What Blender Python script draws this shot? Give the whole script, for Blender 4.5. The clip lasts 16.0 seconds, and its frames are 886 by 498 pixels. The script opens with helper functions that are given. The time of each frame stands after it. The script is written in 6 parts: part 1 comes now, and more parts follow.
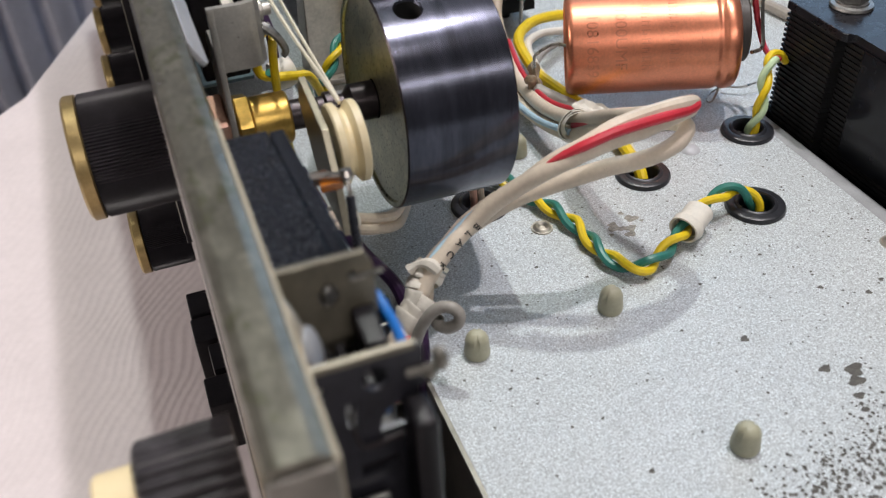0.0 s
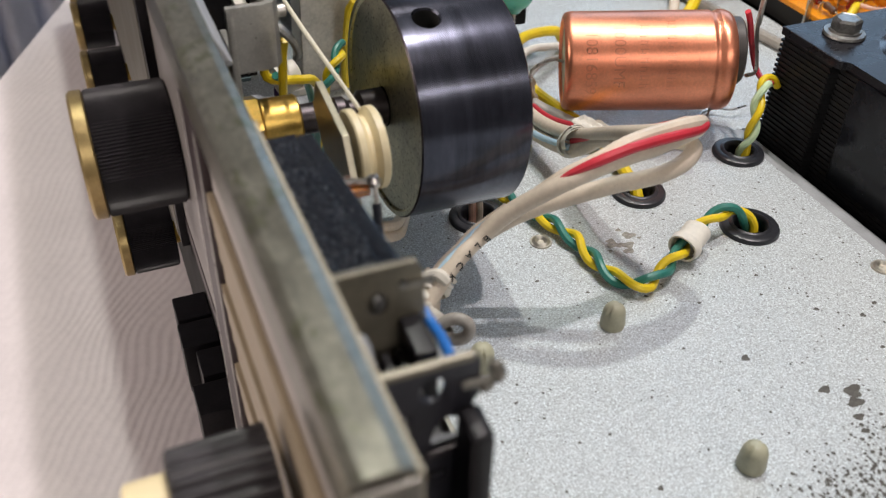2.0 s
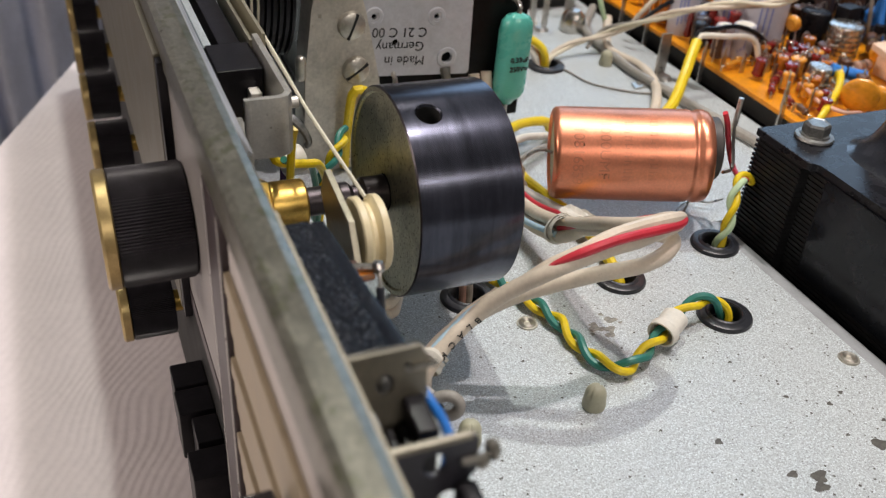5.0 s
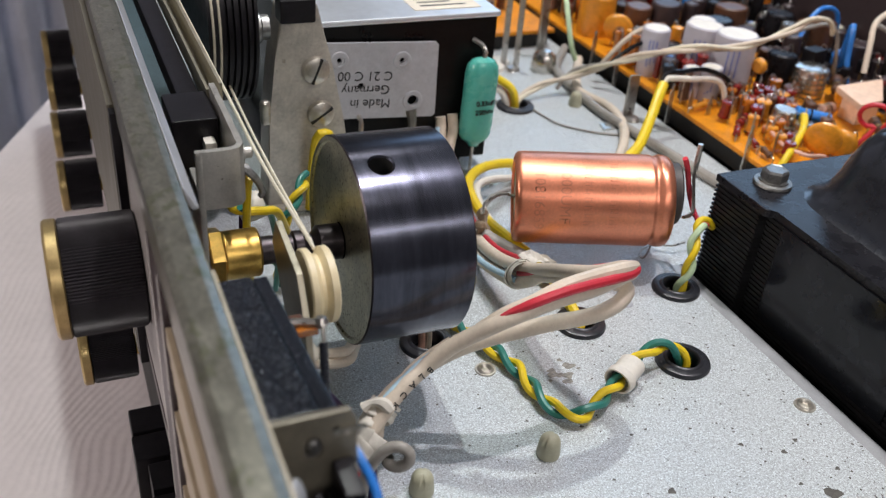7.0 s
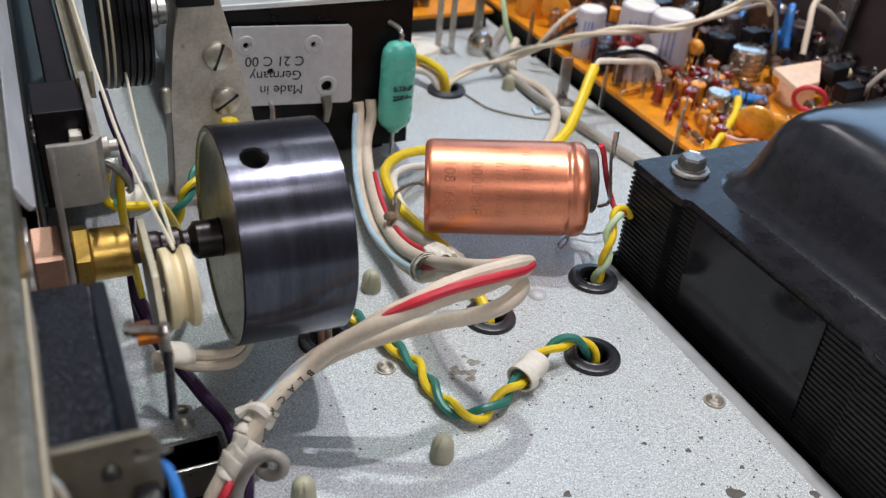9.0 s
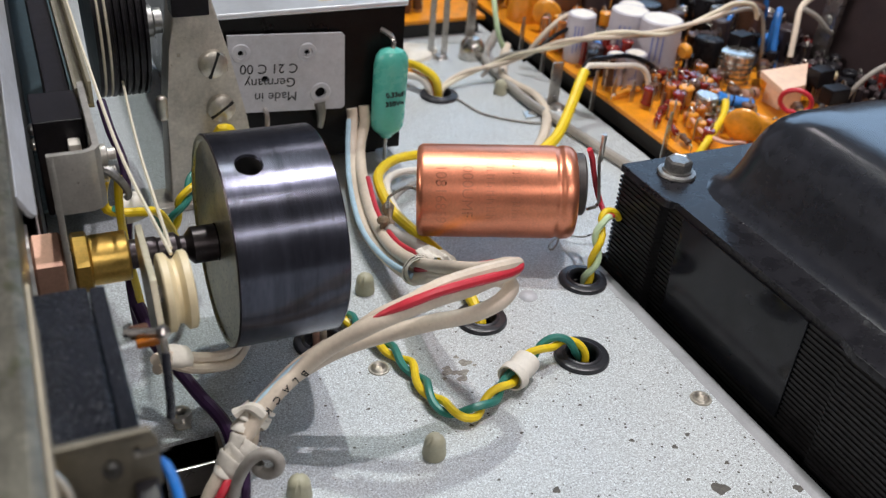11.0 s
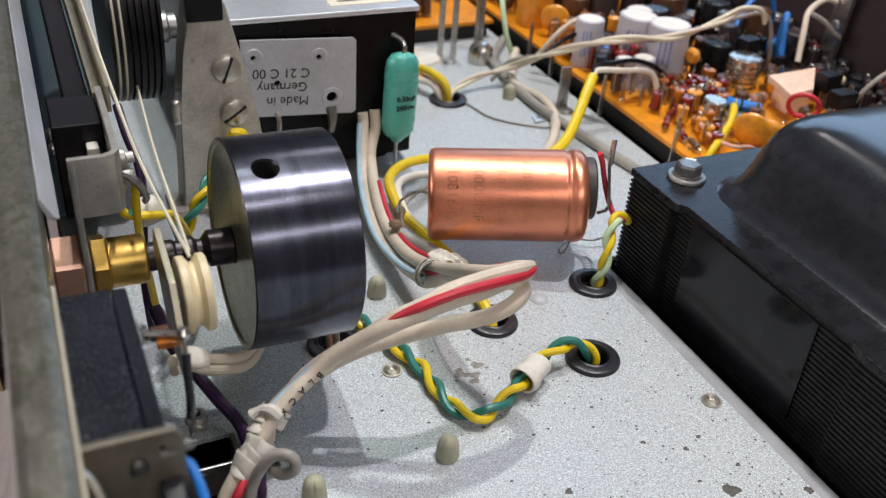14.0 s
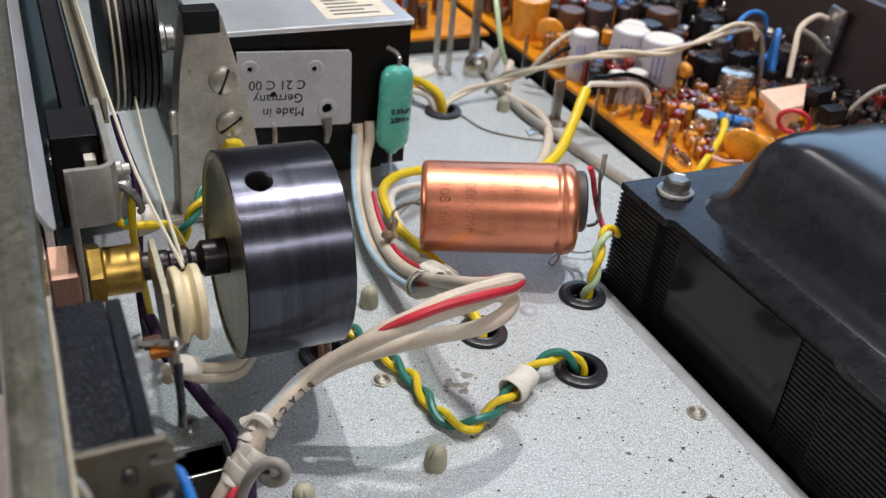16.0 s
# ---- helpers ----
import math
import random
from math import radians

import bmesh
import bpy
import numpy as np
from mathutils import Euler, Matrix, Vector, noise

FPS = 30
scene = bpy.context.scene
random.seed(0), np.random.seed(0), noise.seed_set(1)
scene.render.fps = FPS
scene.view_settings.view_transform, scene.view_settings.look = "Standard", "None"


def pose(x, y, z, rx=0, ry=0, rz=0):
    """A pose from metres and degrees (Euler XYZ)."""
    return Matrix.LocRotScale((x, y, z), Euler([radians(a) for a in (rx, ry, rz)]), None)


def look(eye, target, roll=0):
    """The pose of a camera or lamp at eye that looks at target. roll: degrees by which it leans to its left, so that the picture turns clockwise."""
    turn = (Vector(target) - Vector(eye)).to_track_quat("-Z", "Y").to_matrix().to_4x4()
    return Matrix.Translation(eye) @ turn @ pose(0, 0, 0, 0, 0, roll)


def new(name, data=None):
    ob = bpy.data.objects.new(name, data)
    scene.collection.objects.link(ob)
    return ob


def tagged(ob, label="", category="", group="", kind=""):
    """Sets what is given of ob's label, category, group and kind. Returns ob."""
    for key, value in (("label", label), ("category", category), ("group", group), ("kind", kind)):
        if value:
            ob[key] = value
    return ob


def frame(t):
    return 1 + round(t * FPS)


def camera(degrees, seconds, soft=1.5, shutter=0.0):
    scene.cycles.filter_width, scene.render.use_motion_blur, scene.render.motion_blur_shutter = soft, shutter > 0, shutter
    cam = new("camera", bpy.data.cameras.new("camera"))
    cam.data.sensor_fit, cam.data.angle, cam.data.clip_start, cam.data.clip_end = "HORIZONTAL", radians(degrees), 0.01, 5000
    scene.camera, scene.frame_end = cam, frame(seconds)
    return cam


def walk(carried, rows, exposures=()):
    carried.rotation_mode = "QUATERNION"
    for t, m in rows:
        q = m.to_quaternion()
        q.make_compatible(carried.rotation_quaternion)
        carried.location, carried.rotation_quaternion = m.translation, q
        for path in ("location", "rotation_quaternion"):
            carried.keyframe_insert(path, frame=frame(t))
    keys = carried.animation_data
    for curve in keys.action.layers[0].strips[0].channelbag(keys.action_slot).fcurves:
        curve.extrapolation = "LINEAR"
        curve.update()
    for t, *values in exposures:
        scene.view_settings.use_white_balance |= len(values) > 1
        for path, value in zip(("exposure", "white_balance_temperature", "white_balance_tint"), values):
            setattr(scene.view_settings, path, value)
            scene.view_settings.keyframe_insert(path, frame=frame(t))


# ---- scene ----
cam = camera(51.0, 16.0, soft=1.2)
MM = 0.001
# seconds, eye in millimetres, then yaw, pitch and roll in degrees
ROWS = [
    (0, -75.32, -150.49, 129.95, -18.826, -38.905, -2.896),
    (0.5, -75.55, -150.16, 131.18, -20.398, -38.732, -1.469),
    (1, -79.07, -147.55, 129.75, -21.672, -38.393, -0.192),
    (1.5, -83.93, -147.06, 129.82, -22.407, -38.294, 0.736),
    (2, -86.07, -145.17, 129.01, -23.105, -38.213, 1.533),
    (2.5, -83.76, -144.34, 128.67, -23.485, -38.052, 2.093),
    (3, -81.42, -146.74, 131.83, -24.003, -37.837, 2.693),
    (3.5, -84.97, -148.75, 134.27, -24.621, -37.291, 3.371),
    (4, -87.37, -148.76, 134.84, -24.871, -36.756, 3.920),
    (4.5, -90.33, -150.46, 137.45, -24.756, -35.517, 4.180),
    (5, -91.90, -150.79, 137.43, -24.403, -33.894, 4.270),
    (7.5, -83.63, -152.13, 142.75, -25.191, -32.136, 4.945),
    (8, -81.81, -152.30, 141.66, -25.590, -32.854, 5.064),
    (8.5, -68.86, -151.94, 141.65, -25.934, -33.188, 5.016),
    (9, -62.89, -151.24, 141.50, -26.372, -33.311, 5.014),
    (11.5, -63.69, -155.96, 145.00, -26.496, -33.101, 4.627),
    (12, -64.65, -155.96, 145.18, -26.451, -33.063, 4.608),
    (12.5, -64.38, -156.21, 145.31, -26.329, -33.028, 4.563),
    (13, -65.82, -156.14, 145.62, -26.331, -33.040, 4.620),
    (13.5, -65.22, -156.17, 145.36, -26.279, -32.967, 4.627),
    (14, -65.90, -156.11, 145.17, -26.222, -32.936, 4.545),
    (14.5, -65.26, -153.79, 144.11, -26.159, -32.945, 4.575),
    (15, -62.65, -155.82, 145.49, -26.203, -32.896, 4.709),
    (15.5, -62.72, -157.92, 147.25, -26.288, -32.710, 4.927),
    (16, -65.58, -158.64, 148.09, -26.376, -32.493, 5.199),
]


def eye_pose(x, y, z, yaw, pitch, roll):
    spin = Matrix.Rotation(radians(yaw), 4, "Z") @ Matrix.Rotation(radians(90 + pitch), 4, "X") @ Matrix.Rotation(radians(roll), 4, "Z")
    return Matrix.Translation((x * MM, y * MM, z * MM)) @ spin


# the phone warms and cools its white balance on the way
BALANCE = [(0, 0, 6760, 10), (0.5, 0, 6850, 10), (2.5, 0, 6980, 10), (5, 0, 7050, 10), (7.5, 0, 6580, 10), (9, 0, 6600, 10), (11.5, 0, 6680, 10), (16, 0, 6680, 10)]
walk(cam, [(t, eye_pose(*r)) for t, *r in ROWS], BALANCE)
# a small phone lens held close: shallow depth, in focus on the flywheel
cam.data.dof.use_dof, cam.data.dof.focus_distance, cam.data.dof.aperture_fstop = True, 0.215, 25

# ---- light ----
scene.view_settings.exposure = 0.0
world = bpy.data.worlds.new("room_air")
world.use_nodes = True
world.node_tree.nodes["Background"].inputs[0].default_value = (0.75, 0.8, 0.9, 1)
world.node_tree.nodes["Background"].inputs[1].default_value = 0.19
scene.world = world


def area_lamp(name, at, target, size_x, size_y, watts, colour):
    data = bpy.data.lights.new(name, "AREA")
    data.shape, data.size, data.size_y, data.energy, data.color = "RECTANGLE", size_x, size_y, watts, colour
    ob = new(name, data)
    ob.matrix_world = look(at, target)
    return ob


# two small ceiling lamps that throw the crossed shadows, a broader one, two weak strips, two added fills, and the cool
# daylight of a window
area_lamp("ceiling_strip_light", (0.11, 0.41, 1.22), (0.11, 0.409, 0), 0.04, 0.035, 5.9, (0.94, 1.0, 0.98))
area_lamp("ceiling_strip_light", (0.32, 0.01, 1.22), (0.32, 0.009, 0), 0.04, 0.03, 7.5, (0.98, 0.93, 1.0))
area_lamp("ceiling_strip_light", (0.45, 0.95, 1.22), (0.45, 0.949, 0), 0.16, 0.12, 0.8, (1.0, 0.95, 0.97))
area_lamp("ceiling_strip_light", (0.28, 0.15, 1.22), (0.28, 0.149, 0), 0.05, 0.02, 0.9, (1.0, 0.97, 0.94))
area_lamp("ceiling_strip_light", (0.26, -0.42, 1.22), (0.26, -0.421, 0), 0.05, 0.03, 1.0, (1.0, 0.95, 0.94))
# unseen fills, added to brighten the cloth and the near faces
area_lamp("fill_light", (-1.2, 0.0, 0.66), (-0.12, 0.05, -0.02), 0.9, 0.3, 10.0, (1.0, 0.9, 0.86))
area_lamp("fill_light", (0.1, -1.05, 0.78), (0, 0.06, 0.02), 0.9, 0.04, 3.6, (1.0, 0.95, 0.95))
area_lamp("window_light", (1.3, 1.05, 0.74), (0.1, 0.0, 0.05), 1.7, 0.6, 8.6, (0.42, 0.66, 1.0))


# ---- tools ----
WORLD = {}


def thing(name, base, label, category, group="", kind=""):
    """An Empty at a thing's base, in millimetres."""
    ob = new(name)
    ob.empty_display_size = 0.002
    ob.location = Vector(base) * MM
    WORLD[ob] = Vector(base) * MM
    return tagged(ob, label, category, group, kind)


def finish(bm, sharp=35):
    bmesh.ops.recalc_face_normals(bm, faces=bm.faces)
    for f in bm.faces:
        f.smooth = True
    lim = radians(sharp)
    for e in bm.edges:
        e.smooth = len(e.link_faces) == 2 and e.calc_face_angle(0) < lim


def part(name, bm, material, parent=None, label="", sharp=35, flat=True):
    """Links a bmesh, in millimetres of the world, as one mesh object."""
    finish(bm, sharp)
    for v in bm.verts:
        v.co *= MM
    me = bpy.data.meshes.new(name)
    bm.to_mesh(me)
    bm.free()
    me.materials.append(material)
    ob = new(name, me)
    if flat:
        even = ob.modifiers.new("even_shading", "WEIGHTED_NORMAL")
        even.keep_sharp = True
    if parent is not None:
        ob.parent = parent
        ob.matrix_parent_inverse = Matrix.Translation(-WORLD.get(parent, Vector()))
    return tagged(ob, label)


def solo(name, bm, material, label, category, group="", kind="", sharp=35):
    """A thing that is one mesh, with its origin at its base."""
    xs = [v.co.copy() for v in bm.verts]
    base = Vector(((min(c.x for c in xs) + max(c.x for c in xs)) / 2, (min(c.y for c in xs) + max(c.y for c in xs)) / 2, min(c.z for c in xs)))
    for v in bm.verts:
        v.co -= base
    ob = part(name, bm, material, None, "", sharp)
    ob.location = base * MM
    return tagged(ob, label, category, group, kind)


def B():
    return bmesh.new()


def box(bm, x0, x1, y0, y1, z0, z1, bevel=0.0, m=None, seg=2):
    mat_ = Matrix.Translation(((x0 + x1) / 2, (y0 + y1) / 2, (z0 + z1) / 2)) @ Matrix.Diagonal((x1 - x0, y1 - y0, z1 - z0, 1))
    got = bmesh.ops.create_cube(bm, size=1, matrix=mat_)
    vs = got["verts"]
    if bevel > 0:
        es = list({e for v in vs for e in v.link_edges})
        got = bmesh.ops.bevel(bm, geom=es, offset=bevel, segments=seg, profile=0.5, affect="EDGES")
        vs = list({v for f in got["faces"] for v in f.verts} | {v for v in vs if v.is_valid})
    if m is not None:
        bmesh.ops.transform(bm, matrix=m, verts=vs)
    return bm


def axis_at(origin, direction, up=(0, 0, 1)):
    """A frame whose z runs along direction."""
    z = Vector(direction).normalized()
    u = Vector(up)
    if abs(z.dot(u)) > 0.98:
        u = Vector((0, 1, 0))
    x = u.cross(z).normalized()
    y = z.cross(x)
    m = Matrix((x, y, z)).transposed().to_4x4()
    m.translation = Vector(origin)
    return m


def lathe(bm, profile, m, n=32, wobble=None):
    """Turns (radius, height) pairs round the z of m."""
    rings = []
    for r, h in profile:
        if r < 1e-6:
            rings.append([bm.verts.new(m @ Vector((0, 0, h)))])
        else:
            ring = []
            for k in range(n):
                a = 2 * math.pi * k / n
                rr = r * (wobble(a, h) if wobble else 1)
                ring.append(bm.verts.new(m @ Vector((rr * math.cos(a), rr * math.sin(a), h))))
            rings.append(ring)
    for p, q in zip(rings, rings[1:]):
        if len(p) == 1 and len(q) == 1:
            continue
        for k in range(n):
            j = (k + 1) % n
            if len(p) == 1:
                bm.faces.new((p[0], q[k], q[j]))
            elif len(q) == 1:
                bm.faces.new((p[k], q[0], p[j]))
            else:
                bm.faces.new((p[k], q[k], q[j], p[j]))
    return bm


def spline(pts, step=1.2):
    """Catmull-Rom through the points, evenly cut."""
    p = [Vector(q) for q in pts]
    p = [2 * p[0] - p[1]] + p + [2 * p[-1] - p[-2]]
    out = []
    for a, b, c, d in zip(p, p[1:], p[2:], p[3:]):
        n = max(2, int((c - b).length / step))
        for k in range(n):
            t = k / n
            out.append(0.5 * ((2 * b) + (c - a) * t + (2 * a - 5 * b + 4 * c - d) * t * t + (3 * b - a - 3 * c + d) * t**3))
    out.append(p[-2])
    return out


def frames_along(path):
    """Tangent, side and up at each place, carried without twist."""
    tang = [(path[min(k + 1, len(path) - 1)] - path[max(k - 1, 0)]).normalized() for k in range(len(path))]
    side = tang[0].orthogonal().normalized()
    out = []
    for t in tang:
        side = (side - t * side.dot(t)).normalized()
        out.append((t, side, t.cross(side)))
    return out


def sweep(bm, path, r, n=10, caps=True):
    rings = []
    for k, (c, (t, s, u)) in enumerate(zip(path, frames_along(path))):
        rr = r(k / max(1, len(path) - 1)) if callable(r) else r
        rings.append([bm.verts.new(c + rr * (math.cos(2 * math.pi * j / n) * s + math.sin(2 * math.pi * j / n) * u)) for j in range(n)])
    for p, q in zip(rings, rings[1:]):
        for j in range(n):
            bm.faces.new((p[j], p[(j + 1) % n], q[(j + 1) % n], q[j]))
    if caps:
        bm.faces.new(rings[0][::-1])
        bm.faces.new(rings[-1])
    return bm


def tube(bm, pts, r, n=10, step=1.2):
    return sweep(bm, spline(pts, step), r, n)


def pair_paths(pts, gap, pitch, phase=0.0, step=0.8):
    """Two paths twisted round each other."""
    path = spline(pts, step)
    fr = frames_along(path)
    a, b, run = [], [], 0.0
    for k, (c, (t, s, u)) in enumerate(zip(path, fr)):
        if k:
            run += (c - path[k - 1]).length
        w = phase + 2 * math.pi * run / pitch
        d = gap * (math.cos(w) * s + math.sin(w) * u)
        a.append(c + d), b.append(c - d)
    return a, b


def prism(bm, outline, z0, z1, m=None, bevel=0.0):
    """An outline in x and y, drawn up from z0 to z1."""
    m = m or Matrix()
    lo = [bm.verts.new(m @ Vector((x, y, z0))) for x, y in outline]
    hi = [bm.verts.new(m @ Vector((x, y, z1))) for x, y in outline]
    n = len(outline)
    fs = [bm.faces.new(lo[::-1]), bm.faces.new(hi)]
    for k in range(n):
        fs.append(bm.faces.new((lo[k], lo[(k + 1) % n], hi[(k + 1) % n], hi[k])))
    if bevel:
        es = list({e for f in fs for e in f.edges})
        bmesh.ops.bevel(bm, geom=es, offset=bevel, segments=2, profile=0.5, affect="EDGES")
    return bm


def circle(x, y, r, n=24, a0=0.0):
    return [(x + r * math.cos(a0 + 2 * math.pi * k / n), y + r * math.sin(a0 + 2 * math.pi * k / n)) for k in range(n)]


def plate(bm, outline, holes, z0, z1, m=None):
    """A sheet with holes through it."""
    m = m or Matrix()
    loops = [outline] + list(holes)
    for z in (z0, z1):
        edges = []
        for loop in loops:
            vs = [bm.verts.new((x, y, z)) for x, y in loop]
            edges += [bm.edges.new((vs[k], vs[(k + 1) % len(vs)])) for k in range(len(vs))]
        bmesh.ops.triangle_fill(bm, edges=edges, use_beauty=True, use_dissolve=False)
    bm.verts.ensure_lookup_table()
    half = len(bm.verts) // 2
    i = 0
    for loop in loops:
        n = len(loop)
        for k in range(n):
            a, b = i + k, i + (k + 1) % n
            bm.faces.new((bm.verts[a], bm.verts[b], bm.verts[half + b], bm.verts[half + a]))
        i += n
    bmesh.ops.transform(bm, matrix=m, verts=bm.verts)
    return bm


def lettering(text, size, m, depth=0.05):
    """Letters of the built-in font as a mesh, in millimetres, in the xy of m."""
    cu = bpy.data.curves.new("letters", "FONT")
    cu.body, cu.size, cu.extrude, cu.align_x, cu.align_y = text, size, depth, "CENTER", "CENTER"
    ob = bpy.data.objects.new("letters", cu)
    scene.collection.objects.link(ob)
    bpy.context.view_layer.update()
    me = ob.evaluated_get(bpy.context.evaluated_depsgraph_get()).to_mesh()
    bm = B()
    bm.from_mesh(me)
    bmesh.ops.transform(bm, matrix=m, verts=bm.verts)
    bpy.data.objects.remove(ob)
    bpy.data.curves.remove(cu)
    return bm


# ---- materials ----
def surf(name, col, rough=0.5, metal=0.0, var=0.12, scale=0.25, bump=0.1, bscale=3.0, stretch=(1, 1, 1), spots=None, rvar=0.12, coat=0.0, spec=0.5, see=0.0):
    """A surface with two scales of variation. scale and bscale: features per millimetre. spots: (colour, scale, threshold)."""
    m = bpy.data.materials.new(name)
    m.use_nodes = True
    nt = m.node_tree
    N, L = nt.nodes, nt.links
    bsdf = N["Principled BSDF"]
    tc, mp = N.new("ShaderNodeTexCoord"), N.new("ShaderNodeMapping")
    mp.inputs["Scale"].default_value = [1000 * s for s in stretch]
    L.new(tc.outputs["Object"], mp.inputs["Vector"])

    def noise_tex(sc, detail):
        n = N.new("ShaderNodeTexNoise")
        n.inputs["Scale"].default_value, n.inputs["Detail"].default_value, n.inputs["Roughness"].default_value = sc, detail, 0.6
        L.new(mp.outputs["Vector"], n.inputs["Vector"])
        return n

    big, fine = noise_tex(scale, 5), noise_tex(bscale, 3)
    ramp = N.new("ShaderNodeValToRGB")
    lo, hi = [max(0, c * (1 - 1.6 * var)) for c in col], [min(1, c * (1 + 1.6 * var)) for c in col]
    ramp.color_ramp.elements[0].position, ramp.color_ramp.elements[0].color = 0.3, (*lo, 1)
    ramp.color_ramp.elements[1].position, ramp.color_ramp.elements[1].color = 0.7, (*hi, 1)
    mix = N.new("ShaderNodeMath")
    mix.operation = "MULTIPLY_ADD"
    mix.inputs[1].default_value = 0.35
    L.new(fine.outputs["Fac"], mix.inputs[0])
    half = N.new("ShaderNodeMath")
    half.operation = "MULTIPLY"
    half.inputs[1].default_value = 0.65
    L.new(big.outputs["Fac"], half.inputs[0])
    L.new(half.outputs[0], mix.inputs[2])
    L.new(mix.outputs[0], ramp.inputs["Fac"])
    out = ramp.outputs["Color"]
    if spots:
        scol, sscale, thr = spots
        sp = noise_tex(sscale, 6)
        r2 = N.new("ShaderNodeValToRGB")
        r2.color_ramp.elements[0].position, r2.color_ramp.elements[0].color = thr, (0, 0, 0, 1)
        r2.color_ramp.elements[1].position, r2.color_ramp.elements[1].color = thr + 0.05, (1, 1, 1, 1)
        L.new(sp.outputs["Fac"], r2.inputs["Fac"])
        mx = N.new("ShaderNodeMix")
        mx.data_type = "RGBA"
        L.new(r2.outputs["Color"], mx.inputs["Factor"])
        L.new(out, mx.inputs["A"])
        mx.inputs["B"].default_value = (*scol, 1)
        out = mx.outputs["Result"]
    L.new(out, bsdf.inputs["Base Color"])
    rr = N.new("ShaderNodeMapRange")
    rr.inputs["To Min"].default_value, rr.inputs["To Max"].default_value = max(0.02, rough - rvar), min(1, rough + rvar)
    L.new(big.outputs["Fac"], rr.inputs["Value"])
    L.new(rr.outputs["Result"], bsdf.inputs["Roughness"])
    bsdf.inputs["Metallic"].default_value = metal
    bsdf.inputs["Specular IOR Level"].default_value = spec
    bsdf.inputs["Coat Weight"].default_value = coat
    bsdf.inputs["Coat Roughness"].default_value = 0.15
    bsdf.inputs["Transmission Weight"].default_value = see
    if bump:
        bp = N.new("ShaderNodeBump")
        bp.inputs["Strength"].default_value, bp.inputs["Distance"].default_value = 1.0, bump * MM
        L.new(fine.outputs["Fac"], bp.inputs["Height"])
        L.new(bp.outputs["Normal"], bsdf.inputs["Normal"])
    return m


M_ZINC = surf("zinc_passivated_sheet", (0.54, 0.58, 0.595), 0.5, 0.34, 0.34, 2.6, 0.17, 3.4, rvar=0.14, spots=((0.34, 0.33, 0.28), 0.42, 0.77))
M_EDGE = surf("smooth_bent_zinc", (0.4, 0.41, 0.425), 0.5, 0.3, 0.12, 0.15, 0.02, 2.0)
M_STRIP = surf("cream_inner_face", (0.46, 0.41, 0.31), 0.55, 0.0, 0.14, 0.2, 0.02, 1.5, stretch=(1, 0.25, 1), spots=((0.26, 0.19, 0.11), 0.25, 0.66))
# much paler than the flange: the window's reflection is in this colour
M_LIP = surf("lip_window_sheen", (0.62, 0.63, 0.66), 0.36, 0.4, 0.12, 0.2, 0.01, 2, stretch=(1, 0.2, 1))
M_STEEL = surf("bright_steel", (0.6, 0.59, 0.56), 0.3, 0.9, 0.1, 0.2, 0.01, 2)
M_GALV = surf("galvanised_flange", (0.2, 0.192, 0.158), 0.32, 0.7, 0.2, 0.3, 0.02, 2.0, stretch=(1, 0.6, 1), spots=((0.15, 0.15, 0.105), 0.42, 0.57))
M_DULL = surf("dull_grey_steel", (0.27, 0.26, 0.23), 0.4, 0.8, 0.2, 0.15, 0.015, 2, spots=((0.06, 0.055, 0.05), 0.9, 0.72))
M_BRACKET = surf("plated_bracket_sheet", (0.5, 0.48, 0.44), 0.38, 0.7, 0.18, 0.2, 0.015, 2, spots=((0.2, 0.18, 0.15), 0.9, 0.66))
M_FRAMEDK = surf("dark_oily_frame", (0.035, 0.035, 0.045), 0.35, 0.3, 0.3, 0.2, 0.02, 1.5)
M_KNOB = surf("ribbed_black_plastic", (0.032, 0.029, 0.034), 0.34, 0.0, 0.3, 0.3, 0.01, 2, spec=0.7)
M_FRAME = surf("brownish_steel_frame", (0.22, 0.2, 0.155), 0.4, 0.45, 0.2, 0.15, 0.015, 2, spots=((0.07, 0.06, 0.05), 0.9, 0.7))
M_CAST = surf("cast_aluminium", (0.5, 0.47, 0.41), 0.42, 0.45, 0.22, 0.12, 0.06, 0.9, spots=((0.36, 0.32, 0.26), 0.35, 0.66))
M_NICKEL = surf("dull_nickel", (0.58, 0.55, 0.48), 0.36, 0.85, 0.15, 0.3, 0.012, 1.5)
M_TEALPAINT = surf("blue_grey_sheet", (0.06, 0.095, 0.105), 0.5, 0.0, 0.25, 0.5, 0.03, 1.5)
M_CHANNEL = surf("tan_plated_channel", (0.36, 0.33, 0.25), 0.38, 0.6, 0.15, 0.2, 0.01, 1.5)
M_FLY = surf("blued_steel_turned", (0.064, 0.068, 0.09), 0.21, 0.85, 0.3, 0.16, 0.002, 1.6, stretch=(2.2, 0.3, 0.3), rvar=0.05, spots=((0.05, 0.05, 0.06), 0.4, 0.67))
M_FLYFACE = surf("oiled_steel_face", (0.36, 0.35, 0.26), 0.34, 0.75, 0.3, 0.15, 0.012, 1.2, spots=((0.02, 0.02, 0.015), 1.5, 0.585))
M_SHAFT = surf("dark_steel_shaft", (0.05, 0.042, 0.045), 0.34, 0.75, 0.25, 0.4, 0.01, 2)
M_BRASS = surf("yellow_brass", (0.62, 0.41, 0.11), 0.36, 1.0, 0.2, 0.25, 0.012, 1.5, spots=((0.25, 0.15, 0.05), 0.6, 0.72))
M_COPNUT = surf("copper_plated_nut", (0.5, 0.3, 0.22), 0.5, 0.7, 0.12, 0.3, 0.01, 2)
